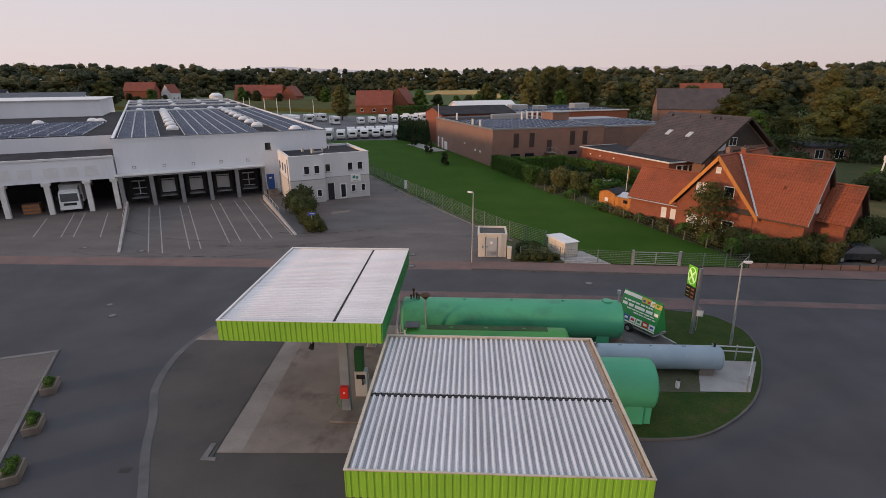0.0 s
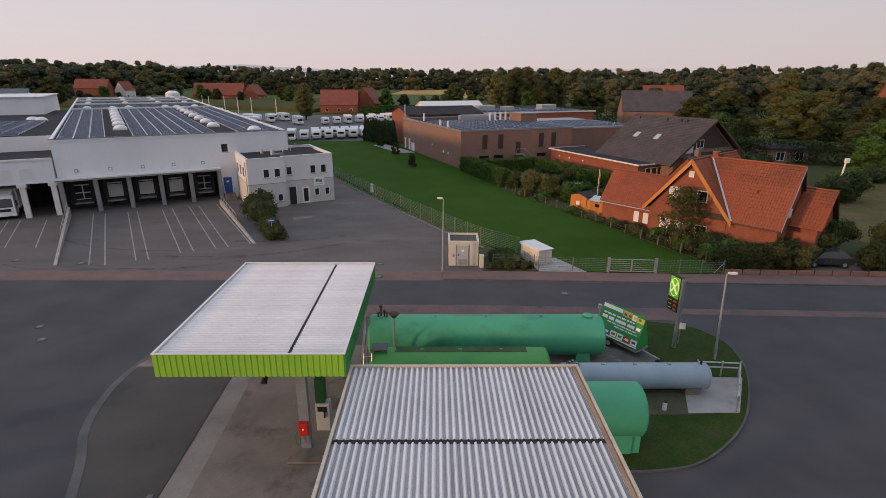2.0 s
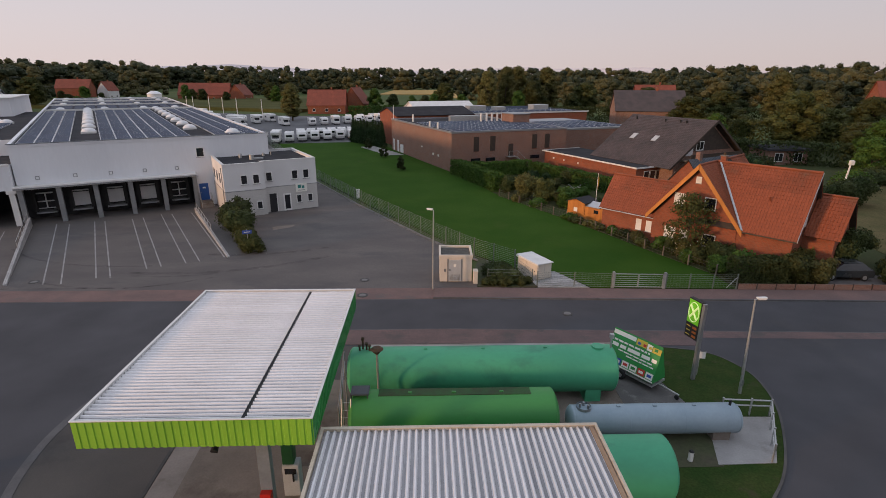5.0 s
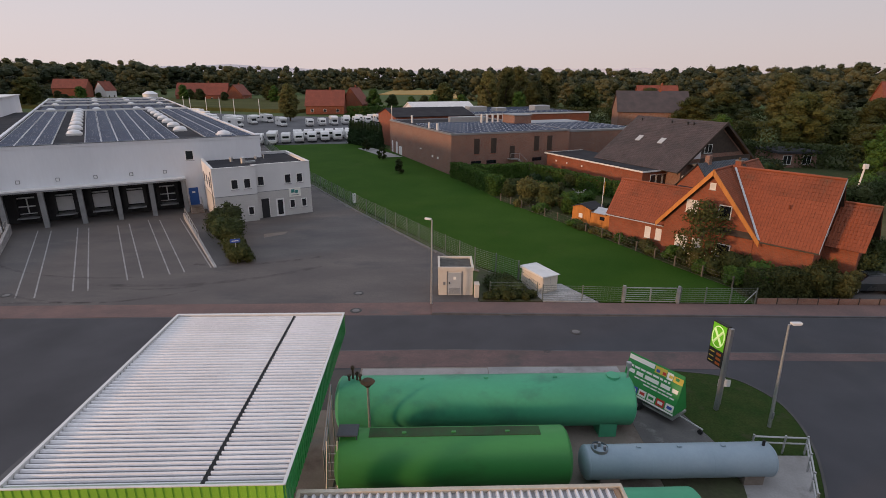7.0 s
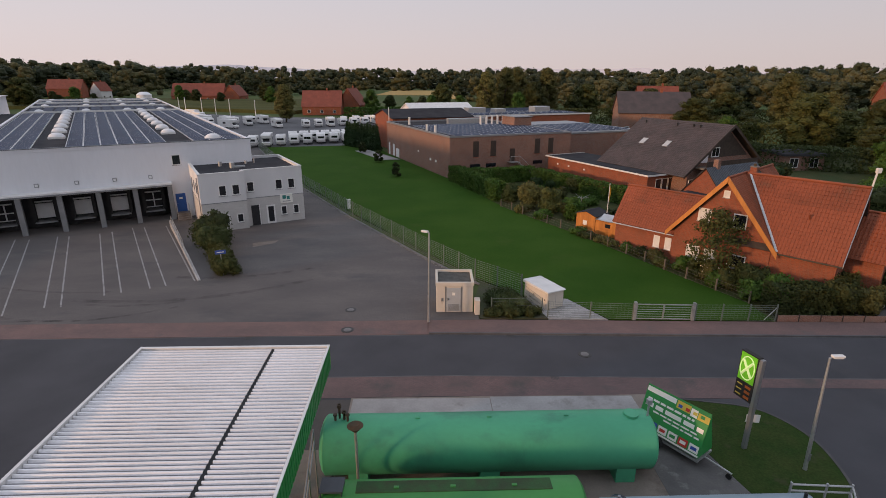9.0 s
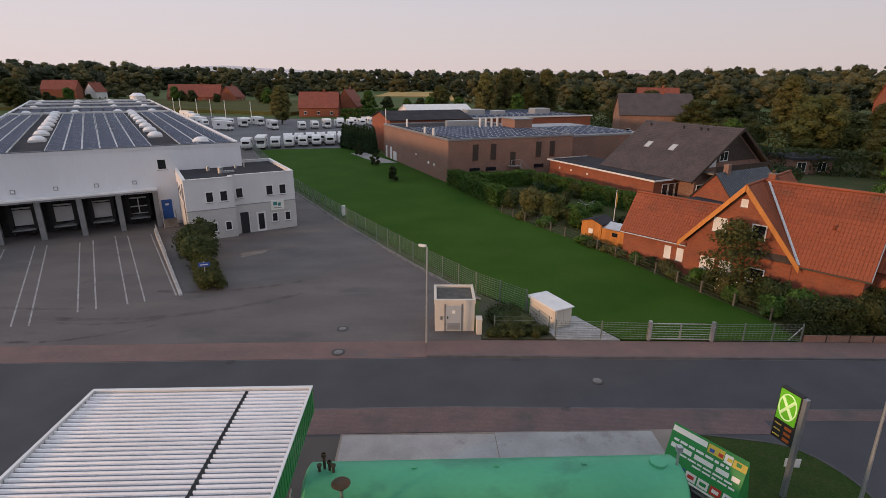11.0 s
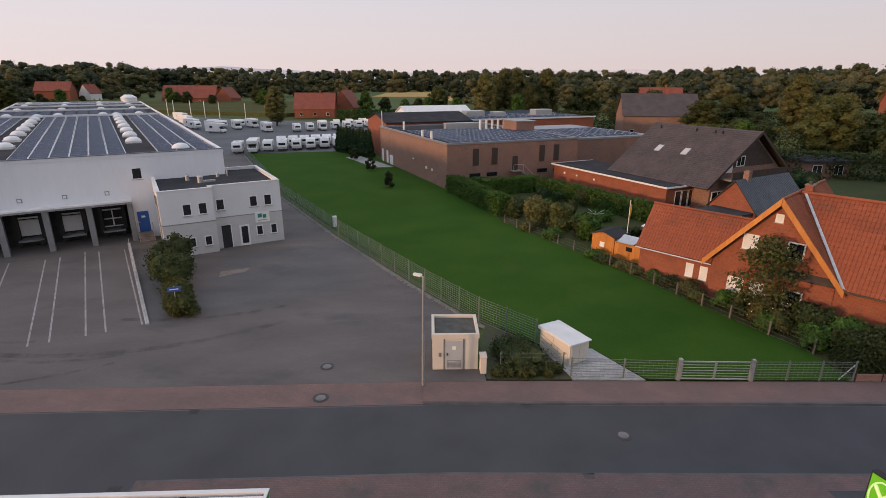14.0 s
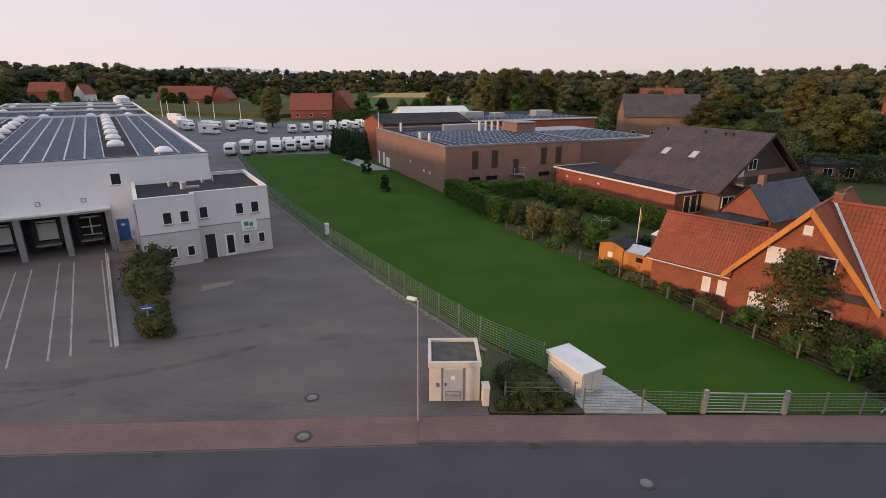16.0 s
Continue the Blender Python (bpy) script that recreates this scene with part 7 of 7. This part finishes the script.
for k in range(8):
    f = k / 7
    park(-38.6 + 20.8 * f, 142.6 + 10.4 * f, -78, motor=(k == 1))
for k in range(7):
    f = k / 6
    park(-31.5 + 15.5 * f, 153 + 7.0 * f, -78)
for k in range(9):
    f = k / 8
    park(-37.0 + 29.0 * f, 194 + 22.0 * f, -72, motor=(k % 4 == 2))
for k in range(7):
    f = k / 6
    park(-31.0 + 25.0 * f, 208 + 18.0 * f, -75)
for k in range(10):
    f = k / 9
    park(-73.0 - 27 * f, 203 + 50 * f, -36, motor=(k % 3 == 1))
for x, y, a, m in ((-61, 190, -20, True), (-65, 199, -30, True), (-59, 203, -60, True), (-66, 208, -40, False), (-61, 212, -50, False), (-56, 210, -50, True), (-46.5, 194, -55, True), (-70, 212, -35, False)):
    park(x, y, a, m)

x, y = rot(-5.6, -0.6)
t = thing("box_truck", x, y, 0.015, A - 90, "white box truck standing in a loading bay", "truck")
part("cab", profile_body([(-1.7, 0.55), (0, 0.5), (0.05, 1.4), (-0.15, 2.55), (-0.5, 2.75), (-1.7, 2.75)], 1.12, taper=0.06), TRUCKWHITE, t)
part("windscreen", plate([(0.09, -0.95, 1.45), (0.09, 0.95, 1.45), (-0.08, 0.92, 2.42), (-0.08, -0.92, 2.42)], 0.03), CARDARK, t)
part("grille", box(0.02, 0.06, -0.7, 0.7, 0.95, 1.25), BLACK, t)
part("bumper", box(-0.3, 0.1, -1.14, 1.14, 0.4, 0.75, 0.05), TRUCKWHITE, t)
for s in (-1, 1):
    part("headlight", box(0.03, 0.08, s * 0.9 - 0.15, s * 0.9 + 0.15, 0.8, 1.0, 0.02), DOME, t)
    part("mirror", box(-0.2, -0.05, s * 1.3 - 0.09, s * 1.3 + 0.09, 1.6, 2.2, 0.03), BLACK, t)
    wheel(t, -0.85, s * 0.95, 0.45, 0.28); wheel(t, -5.6, s * 0.95, 0.45, 0.35)
part("box_body", box(-7.2, -1.85, -1.22, 1.22, 0.95, 3.3, 0.03), TRUCKWHITE, t)
part("roof_deflector", prism([(-1.6, -1.0), (-0.5, -0.9), (-0.5, 0.9), (-1.6, 1.0)], 2.74, [3.3, 2.8, 2.8, 3.3]), TRUCKWHITE, t)
x, y = rot(-10.0, 1.5)
t = thing("pallet_stack", x, y, 0.015, A, "stack of reddish wooden pallets in a bay", "pallets")
for k in range(8):
    part("pallet", box(-0.9, 0.9, -0.6, 0.6, k * 0.15, k * 0.15 + 0.13), WOODORANGE if k % 3 == 0 else BRICKBROWN, t)


def car(x, y, turn, material, label):
    t = thing("car", x, y, 0.05, turn, label, "car")
    part("body", profile_body([(-2.05, 0.3), (2.05, 0.3), (2.1, 0.7), (1.2, 0.92), (-1.9, 0.98), (-2.1, 0.7)], 0.86), material, t)
    cabn = part("cabin", profile_body([(1.15, 0.9), (0.45, 1.42), (-1.2, 1.46), (-1.85, 0.95)], 0.8, taper=0.2), GLASS, t)
    part("roof", box(-1.15, 0.4, -0.58, 0.58, 1.44, 1.49, 0.02), material, cabn)
    for s in (-1, 1):
        wheel(t, 1.3, s * 0.8, 0.31); wheel(t, -1.3, s * 0.8, 0.31)
        part("headlight", box(1.98, 2.09, s * 0.62 - 0.14, s * 0.62 + 0.14, 0.6, 0.74, 0.02), DOME, t)


car(37.2, 48.0, 176, CARDARK, "dark small hatchback parked behind the hedge")

# tall white poles and a silo beyond the caravans
for x, y in ((-67, 238), (-82, 251), (-90, 256), (-98, 261), (-107, 265), (-113, 272), (-54, 237)):
    t = thing("lot_pole", x, y, 0.0, 0, "tall white flag pole beside the caravan lot", "flag pole", "white poles at the lot")
    part("pole", tube((0, 0, 0), (0, 0, 7.2), 0.17, 10, 0.12), FRAMEWHITE, t)
t = thing("silo", -103, 222, 0.0, 0, "squat white round silo behind the warehouse", "silo")
part("shell", tube((0, 0, 0), (0, 0, 9.6), 2.6, 28), TRIMWHITE, t, smooth=True)
part("cap", tube((0, 0, 9.6), (0, 0, 10.6), 2.7, 28, 1.2), DOME, t, smooth=True)

# ---- hedges, bushes, trees ----
hedge("clipped_hedge", (7.6, 98.6), (13.2, 83.0), 2.0, 2.4, 0.15, LEAFHEDGE, 1, 95, "tall clipped green hedge along the lawn", 0.03)
hedge("clipped_hedge", (8.3, 98.4), (19.5, 97.6), 1.5, 2.0, 0.15, LEAFHEDGE, 2, 85, "clipped green hedge before the factory", 0.03)
hedge("clipped_hedge", (12.0, 95.0), (20.5, 98.8), 1.6, 2.3, 0.15, LEAFHEDGE, 12, 85, "clipped green hedge inside the garden", 0.03)
hedge("clipped_hedge", (20.8, 97.0), (30.8, 78.6), 1.8, 2.2, 0.15, LEAFHEDGE, 3, 85, "clipped green hedge beside the flat annexe", 0.03)
hedge("clipped_hedge", (27.4, 47.3), (31.5, 47.0), 1.9, 2.0, 0.10, LEAFDARK, 4, 120, "dark clipped hedge at the garden corner", 0.03)
hedge("far_hedge", (-30, 234), (12, 242), 2.5, 4.5, 0.45, LEAFHEDGE, 5, 8, "high green hedge behind the caravan lot", 0.0)
hedge("undergrowth", (60, 116), (128, 84), 5.0, 4.2, 0.26, LEAFDARK, 13, 11, "dark undergrowth below the tall trees", 0.0)
hedge("undergrowth", (64, 140), (150, 104), 6.0, 6.5, 0.30, LEAF, 14, 9, "dense undergrowth between the tall trees", 0.0)
hedge("undergrowth", (18, 206), (128, 196), 6.0, 6.0, 0.34, LEAFDARK, 15, 7, "dark undergrowth behind the factory", 0.0)
hedge("clipped_hedge", (40, 46.9), (62, 46.2), 1.6, 1.7, 0.12, LEAFDARK, 6, 70, "green hedge along the street", 0.03)

bush("yard_shrub", -15.0, 57.4, 120.5, 6.0, 2.3, 1.8, 0.09, LEAF, 21, 7000, "trimmed yellowish green shrubs beside the dock wall", lumps=14)
bush("round_shrub", -17.0, 61.2, 0, 3.6, 3.4, 3.1, 0.10, LEAFDARK, 22, 4200, "dark rounded clipped shrub in the yard bed", lumps=12)
bush("round_shrub", -18.5, 64.4, 0, 3.9, 3.6, 3.6, 0.10, LEAFDARK, 23, 4400, "large dark rounded shrub in the yard bed", lumps=12)
bush("weed_patch", 8.6, 48.9, 20, 3.2, 4.0, 0.95, 0.07, LEAFDARK, 24, 6500, "dense weeds and brambles in the bed", "weeds", 0.1, lumps=18)
bush("weed_patch", 8.9, 46.95, 0, 4.7, 1.4, 0.6, 0.06, LEAF, 25, 5000, "low yellowish weeds at the bed's edge", "weeds", 0.1, lumps=14)

# shrubs along the garden side of the low fence
rngb = random.Random(8)
for k in range(13):
    f = k / 12
    x, y = 27.6 - 8.0 * f, 50.3 + 16.5 * f
    if f > 0.55:
        x, y = 23.4 - 4.2 * (f - 0.55) / 0.45, 59.4 + 8.0 * (f - 0.55) / 0.45
    h = (rngb.uniform(0.8, 1.5) + (0.5 if f < 0.35 else 0)) * (0.55 if f > 0.7 else 1.0)
    bush("garden_shrub", x + rngb.uniform(-0.2, 0.5), y, rngb.uniform(0, 180), 2.0, 1.6, h, 0.085, (LEAFHEDGE, LEAF, LEAFBIRCH, LEAFDARK)[k % 4], 60 + k, 1300, ("leafy green garden shrub by the fence", "brownish green shrub by the fence", "pale green flowering shrub by the fence", "dark green shrub by the fence")[k % 4], group="shrubs along the garden fence", lumps=9)
for x, y, l, w, h, m2, lab in ((27.6, 49.7, 2.6, 2.0, 1.5, LEAFHEDGE, "silvery green shrub by the corner fence"), (28.9, 52.4, 2.4, 2.0, 1.9, LEAFDARK, "dark shrub against the house wall"), (31.2, 48.6, 2.6, 2.0, 1.8, LEAFBIRCH, "rusty green shrub before the house"), (26.4, 52.2, 2.2, 1.8, 1.3, LEAFHEDGE, "leafy flowering shrub at the fence"), (28.3, 51.0, 2.6, 2.4, 2.2, LEAFDARK, "dense dark bush beside the house"), (29.6, 49.4, 2.8, 2.4, 2.0, LEAFHEDGE, "green bush beside the brick house"),
                               (32.5, 47.2, 4.5, 2.6, 2.6, LEAF, "spreading brownish green bush at the street"), (36.0, 50.0, 4.0, 2.2, 2.3, LEAFBIRCH, "loose yellowish bush behind the parked car"), (43.0, 48.6, 4.5, 3.0, 3.0, LEAFDARK, "large dark bush at the driveway"), (39.4, 50.6, 6.5, 3.0, 3.7, LEAFDARK, "dense dark bush row behind the parked car"), (45.2, 50.4, 5.0, 3.2, 3.5, LEAF, "broad green bush beside the driveway"), (34.2, 50.6, 4.0, 2.4, 2.6, LEAFDARK, "dark bush at the house corner"), (40.6, 46.6, 3.0, 1.4, 1.5, LEAF, "low brownish bush at the street wall"),
                               (34.6, 47.0, 3.0, 2.0, 2.2, LEAFBIRCH, "autumn-tinted bush in front of the house"), (48.0, 50.5, 5.0, 4.0, 3.6, LEAF, "large green bush at the street corner"),
                               (16.2, 79.4, 3.6, 3.4, 3.4, LEAFBIRCH, "spreading apple tree bush in the garden"), (18.4, 76.6, 3.0, 2.8, 3.2, LEAF, "brownish leafy bush in the garden"), (20.4, 73.3, 2.6, 2.6, 2.6, LEAFHEDGE, "green bush behind the shed"),
                               (14.6, 83.0, 2.8, 2.6, 2.4, LEAFDARK, "dark shrub at the hedge"), (24.8, 88.5, 2.4, 2.4, 2.4, LEAFDARK, "round shrub beside the annexe"), (16.8, 73.8, 2.6, 1.6, 1.1, LEAFHEDGE, "low green border plants"), (15.2, 77.0, 2.6, 1.6, 1.0, LEAFBIRCH, "low pale border plants"),
                               (24.0, 80.5, 4.0, 3.0, 1.2, LEAFHEDGE, "low green vegetable bed plants"), (58, 74, 8, 5, 4.0, LEAFDARK, "dark garden bushes behind the house"), (45, 64, 4, 3, 2.2, LEAFBIRCH, "pale green bushes behind the house"), 
                               (49.5, 82.0, 3.4, 3.4, 5.5, LEAFCONIFER, "dark upright conifer beside the brown roof"), (56, 92, 8, 5, 4.0, LEAFDARK, "dark bushes beside the bungalow"), (66, 83, 8, 5, 3.0, LEAFHEDGE, "fresh green shrubs at the edge of the meadow"), (75, 89, 8, 5, 2.6, LEAFDARK, "dark shrubs before the far lawn"), (80, 78, 10, 7, 4, LEAF, "bushes in the far garden")):
    bush("bush", x, y, 30, l, w, h, 0.10 if y < 60 else 0.15 if y < 90 else 0.22, m2, int(x * 10 + y), int(900 + 500 * l * min(h, 3) / (1 if y < 60 else 2)), lab, z=0.03)
t = thing("lawn_strip", 80, 97, 0.012, 10, "small bright green lawn in the far garden", "lawn", "", "structure")
part("turf", prism([(0, -2), (9, -2), (9, 4), (0, 4)], -0.02, 0.05), LAWN, t)

rngg = random.Random(21)
for k in range(16):
    f, g = rngg.random(), rngg.random()
    x, y = 14.6 + 7.5 * g + 7.0 * (1 - f) * 0.9, 70.5 + 23.0 * f - 3.0 * g
    h = rngg.uniform(0.7, 2.0)
    bush("garden_plant", x, y, rngg.uniform(0, 180), rngg.uniform(1.4, 2.6), rngg.uniform(1.2, 2.0), h, 0.12, (LEAFDARK, LEAFHEDGE, LEAF, LEAFCONIFER)[k % 4], 300 + k, 800, ("dark leafy plant in the back garden", "fresh green plant in the back garden", "olive green plant in the back garden", "dark needled plant in the back garden")[k % 4], group="plants in the back garden", z=0.03, lumps=8)

# the flowering climber tree in front of the gable
ct = tree("climbing_tree", 5.9, 2.6, 0.8, 0.12, LEAF, 31, 2900, "loose leafy fruit tree with white blossom before the gable", lumps=22, peak=0.5, thick=0.12, heart=0.0)
x, y = rot(0.3, -1.5, H0, HT)
ct.matrix_world = pose(x, y, 0.03)
rngf = np.random.default_rng(7)
fq = blob_leaves([(0, -1.0, 1.6, 1.6, 0.9, 1.0)], 44, 0.055, rngf, 0.0)
fl = new("blossom", join_quads("blossom", fq, FLOWER))
fl.parent = ct

# small ball trees on the lawn
bt2 = tree("ball_tree", 2.4, 1.05, 0.35, 0.13, LEAFDARK, 33, 1300, "small round-headed dark tree on the lawn", lumps=12, peak=0.6, thick=0.06)
tagged(bt2, group="round trees on the lawn")
bt2.matrix_world = pose(-2.1, 101.6, 0.04)
for x, y in ((-6.3, 117.5), (-11.0, 131.5)):
    copy_thing(bt2, pose(x, y, 0.04, 0, 0, 70))
# conifers at the end of the lawn
rngc = np.random.default_rng(9)
con = thing("thuja", 0, 0, 0, 0, "dense dark green upright conifer in a row", "tree", "conifer row")
part("trunk", tube((0, 0, -0.05), (0, 0, 3.5), 0.12, 8, 0.04), BARK, con)
blobs = [(0.1 * math.cos(k * 2.4), 0.1 * math.sin(k * 2.4), 0.5 + k * 0.55, 0.95 - 0.075 * k, 0.95 - 0.075 * k, 0.7) for k in range(10)]
cr = new("crown", join_quads("crown", blob_leaves(blobs, 1500, 0.2, rngc), LEAFCONIFER))
cr.parent = con
con.matrix_world = pose(-8.0, 134.6, 0.04)
for k in range(1, 11):
    f = k / 10
    copy_thing(con, pose(-8.0 - 8.2 * f, 134.6 + 10.5 * f, 0.04, 0, 0, 50 * k) @ Matrix.Diagonal((1, 1, 0.92 + 0.03 * (k % 4), 1)))

# broad trees: four kinds, then copies
oakA = tree("oak", 20, 7.2, 3.5, 0.30, LEAF, 101, 13000, "tall spreading oak in late summer leaf", lumps=64)
oakB = tree("oak", 18, 6.4, 2.5, 0.30, LEAFDARK, 102, 12000, "dense dark green broadleaf tree", lumps=56, peak=0.5)
ash = tree("ash", 21, 5.4, 3.0, 0.28, LEAFBIRCH, 103, 11000, "tall yellowish green tree with hanging branches", lumps=56, peak=0.6)
small = tree("garden_tree", 9, 3.6, 1.4, 0.22, LEAFHEDGE, 104, 4000, "medium green garden tree", lumps=22)
placed = {}
rngt = random.Random(12)


def plant(src, x, y, s=1.0, sz=1.0):
    m = pose(x, y, -0.05, 0, 0, rngt.uniform(0, 360)) @ Matrix.Diagonal((s, s, s * sz * (0.84 if x > 66 and y < 212 else 1.14 if 20 < x < 66 and y > 200 else 1.0), 1))
    if src.name not in placed:
        src.matrix_world, placed[src.name] = m, True
    else:
        copy_thing(src, m)


for src, x, y, s, sz in ((oakA, 84, 124, 0.84, 0.95), (oakB, 70, 130, 0.59, 0.95), (oakB, 70, 119, 0.59, 0.95), (oakA, 92, 114, 0.71, 0.95), (oakB, 112, 134, 0.88, 1.0), (oakA, 82, 168, 0.97, 1.0), (oakB, 100, 172, 1.01, 1.0), (ash, 116, 178, 1.01, 1.0), (small, 62, 116, 1.0, 1.0), (small, 84, 100, 1.2, 1.0), (oakA, 112, 98, 0.67, 0.9), (oakA, 98, 132, 0.88, 0.95), (oakB, 74, 134, 0.8, 1.0), (oakA, 112, 118, 0.84, 0.9), (oakB, 104, 106, 0.8, 0.95), (oakA, 121, 104, 0.84, 0.95), (oakB, 94, 100, 0.6, 0.95), (oakB, 131, 120, 0.97, 1.0),
                         (ash, 108, 150, 0.92, 0.95), (oakA, 124, 150, 1.01, 1.0), (oakB, 90, 152, 0.92, 1.0), (oakA, 140, 140, 1.01, 1.05), (oakB, 150, 118, 0.92, 1.0), (oakA, 116, 86, 0.76, 0.9), (oakB, 128, 80, 0.8, 0.9), (oakA, 140, 96, 0.88, 1.0), (oakB, 104, 78, 0.5, 0.9),
                         (oakB, 80, 112, 0.52, 0.9), (small, 86, 92, 1.1, 1.0), (small, 94, 84, 1.2, 1.0), (small, 76, 92, 0.9, 1.0), (oakA, 155, 150, 1.05, 1.05), (oakB, 170, 130, 1.01, 1.05), (oakA, 165, 175, 1.09, 1.05), (oakB, 134, 172, 1.01, 1.0),
                         (ash, 26, 214, 0.9, 1.0), (ash, 34, 221, 0.98, 1.0), (oakA, 44, 218, 0.98, 1.0), (ash, 51, 226, 0.98, 1.0), (oakB, 60, 220, 1.05, 1.0), (oakA, 68, 230, 1.05, 1.0), (ash, 40, 232, 1.0, 1.0), (oakB, 78, 222, 1.0, 1.0), (oakA, 88, 215, 0.95, 1.0), (small, 36, 205, 1.1, 1.0), (oakB, 98, 205, 1.0, 1.0), (oakA, 110, 200, 1.05, 1.0), (oakB, 122, 210, 1.15, 1.0),
                         (ash, -49, 216, 0.76, 1.0), (small, -22, 268, 1.2, 1.0), (oakB, -14, 280, 0.95, 1.0), (oakB, 2, 278, 0.9, 1.0), (oakA, 12, 290, 1.0, 1.0), (small, -64, 270, 1.1, 1.0), (small, 6, 250, 1.0, 1.0), (small, -4, 256, 0.9, 1.0), (small, 18, 246, 1.0, 1.0),
                         (oakA, -205, 300, 1.15, 1.0), (oakB, -190, 306, 0.8, 1.0), (small, -178, 300, 1.2, 1.0), (oakB, -146, 372, 1.0, 1.0), (oakB, -128, 366, 0.8, 1.0), (oakA, -100, 372, 0.95, 1.0), (oakB, -86, 366, 0.9, 1.0), (small, -92, 352, 1.2, 1.0), (oakA, -232, 250, 0.95, 1.0), (oakB, -250, 262, 1.0, 1.0), (oakB, -268, 240, 1.0, 1.0), (small, -160, 380, 1.2, 1.0), (oakA, -280, 300, 1.2, 1.0), (oakB, -300, 270, 1.15, 1.0), (oakB, -262, 392, 0.62, 1.0), (oakA, -248, 388, 0.5, 1.0), (oakB, -228, 400, 0.6, 1.0), (oakA, -158, 385, 0.6, 1.0), (oakB, 168, 196, 0.8, 1.0), (oakA, 182, 190, 0.8, 1.0), (oakB, 196, 198, 0.85, 1.0)):
    plant(src, x, y, s, sz)

# far woods all round the horizon, as one leafy mass
rngw = np.random.default_rng(77)
chunks = ([], [], [])
for row, (dist, hgt, step) in enumerate(((330, 16, 1.6), (430, 18, 1.4), (560, 21, 1.2), (780, 28, 0.9), (900, 33, 0.8))):
    az = -66.0
    while az < 66:
        far = dist * rngw.uniform(0.92, 1.08)
        side = 1.0 + 0.34 * max(0.0, (az - 12) / 50) + 0.5 * max(0.0, (-az - 14) / 50)
        skip = (row == 0 and az < 6) or (row == 1 and -34 < az < 3) or (row == 2 and -8 < az < 4) or (row == 2 and -26 < az < -19)
        if not skip:
            x, y = 3 + far * math.sin(radians(az)), 15 + far * math.cos(radians(az))
            h = hgt * side * rngw.uniform(0.84, 1.05)
            r = h * rngw.uniform(0.42, 0.62)
            blobs = []
            for k in range(22):
                a = rngw.uniform(0, 6.28)
                f = rngw.uniform(0.1, 0.95)
                q = r * rngw.uniform(0.2, 0.85) * (1.2 - 0.75 * f)
                s = r * rngw.uniform(0.18, 0.36)
                blobs.append((x + q * math.cos(a), y + q * math.sin(a), max(s * 0.6, h * f - s * 0.5), s, s, s * 0.8))
            chunks[rngw.integers(3)].append(blob_leaves(blobs, 800, 0.5 + 0.08 * row, rngw, 0.8))
        az += step * rngw.uniform(0.7, 1.3)
for group_of_trees, tone in zip(chunks, (LEAFFAR, LEAFFARDARK, LEAFFARWARM)):
    tagged(new("far_woods", join_quads("far_woods", np.concatenate(group_of_trees), tone)), "dark broadleaf woods along the horizon", "woods", "", "stuff")

# hills far beyond the woods, their distance haze painted in as pale colour
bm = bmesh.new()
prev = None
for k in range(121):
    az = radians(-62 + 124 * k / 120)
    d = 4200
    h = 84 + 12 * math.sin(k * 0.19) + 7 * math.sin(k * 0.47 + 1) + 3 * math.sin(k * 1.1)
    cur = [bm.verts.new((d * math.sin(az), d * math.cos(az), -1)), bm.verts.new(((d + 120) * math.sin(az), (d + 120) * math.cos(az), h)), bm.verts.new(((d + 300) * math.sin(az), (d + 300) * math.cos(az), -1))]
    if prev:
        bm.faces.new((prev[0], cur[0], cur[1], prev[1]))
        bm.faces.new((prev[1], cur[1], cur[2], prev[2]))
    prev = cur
structure("backdrop", bm, HILL, "low hills on the horizon with haze painted in blue-grey", "hills", True)
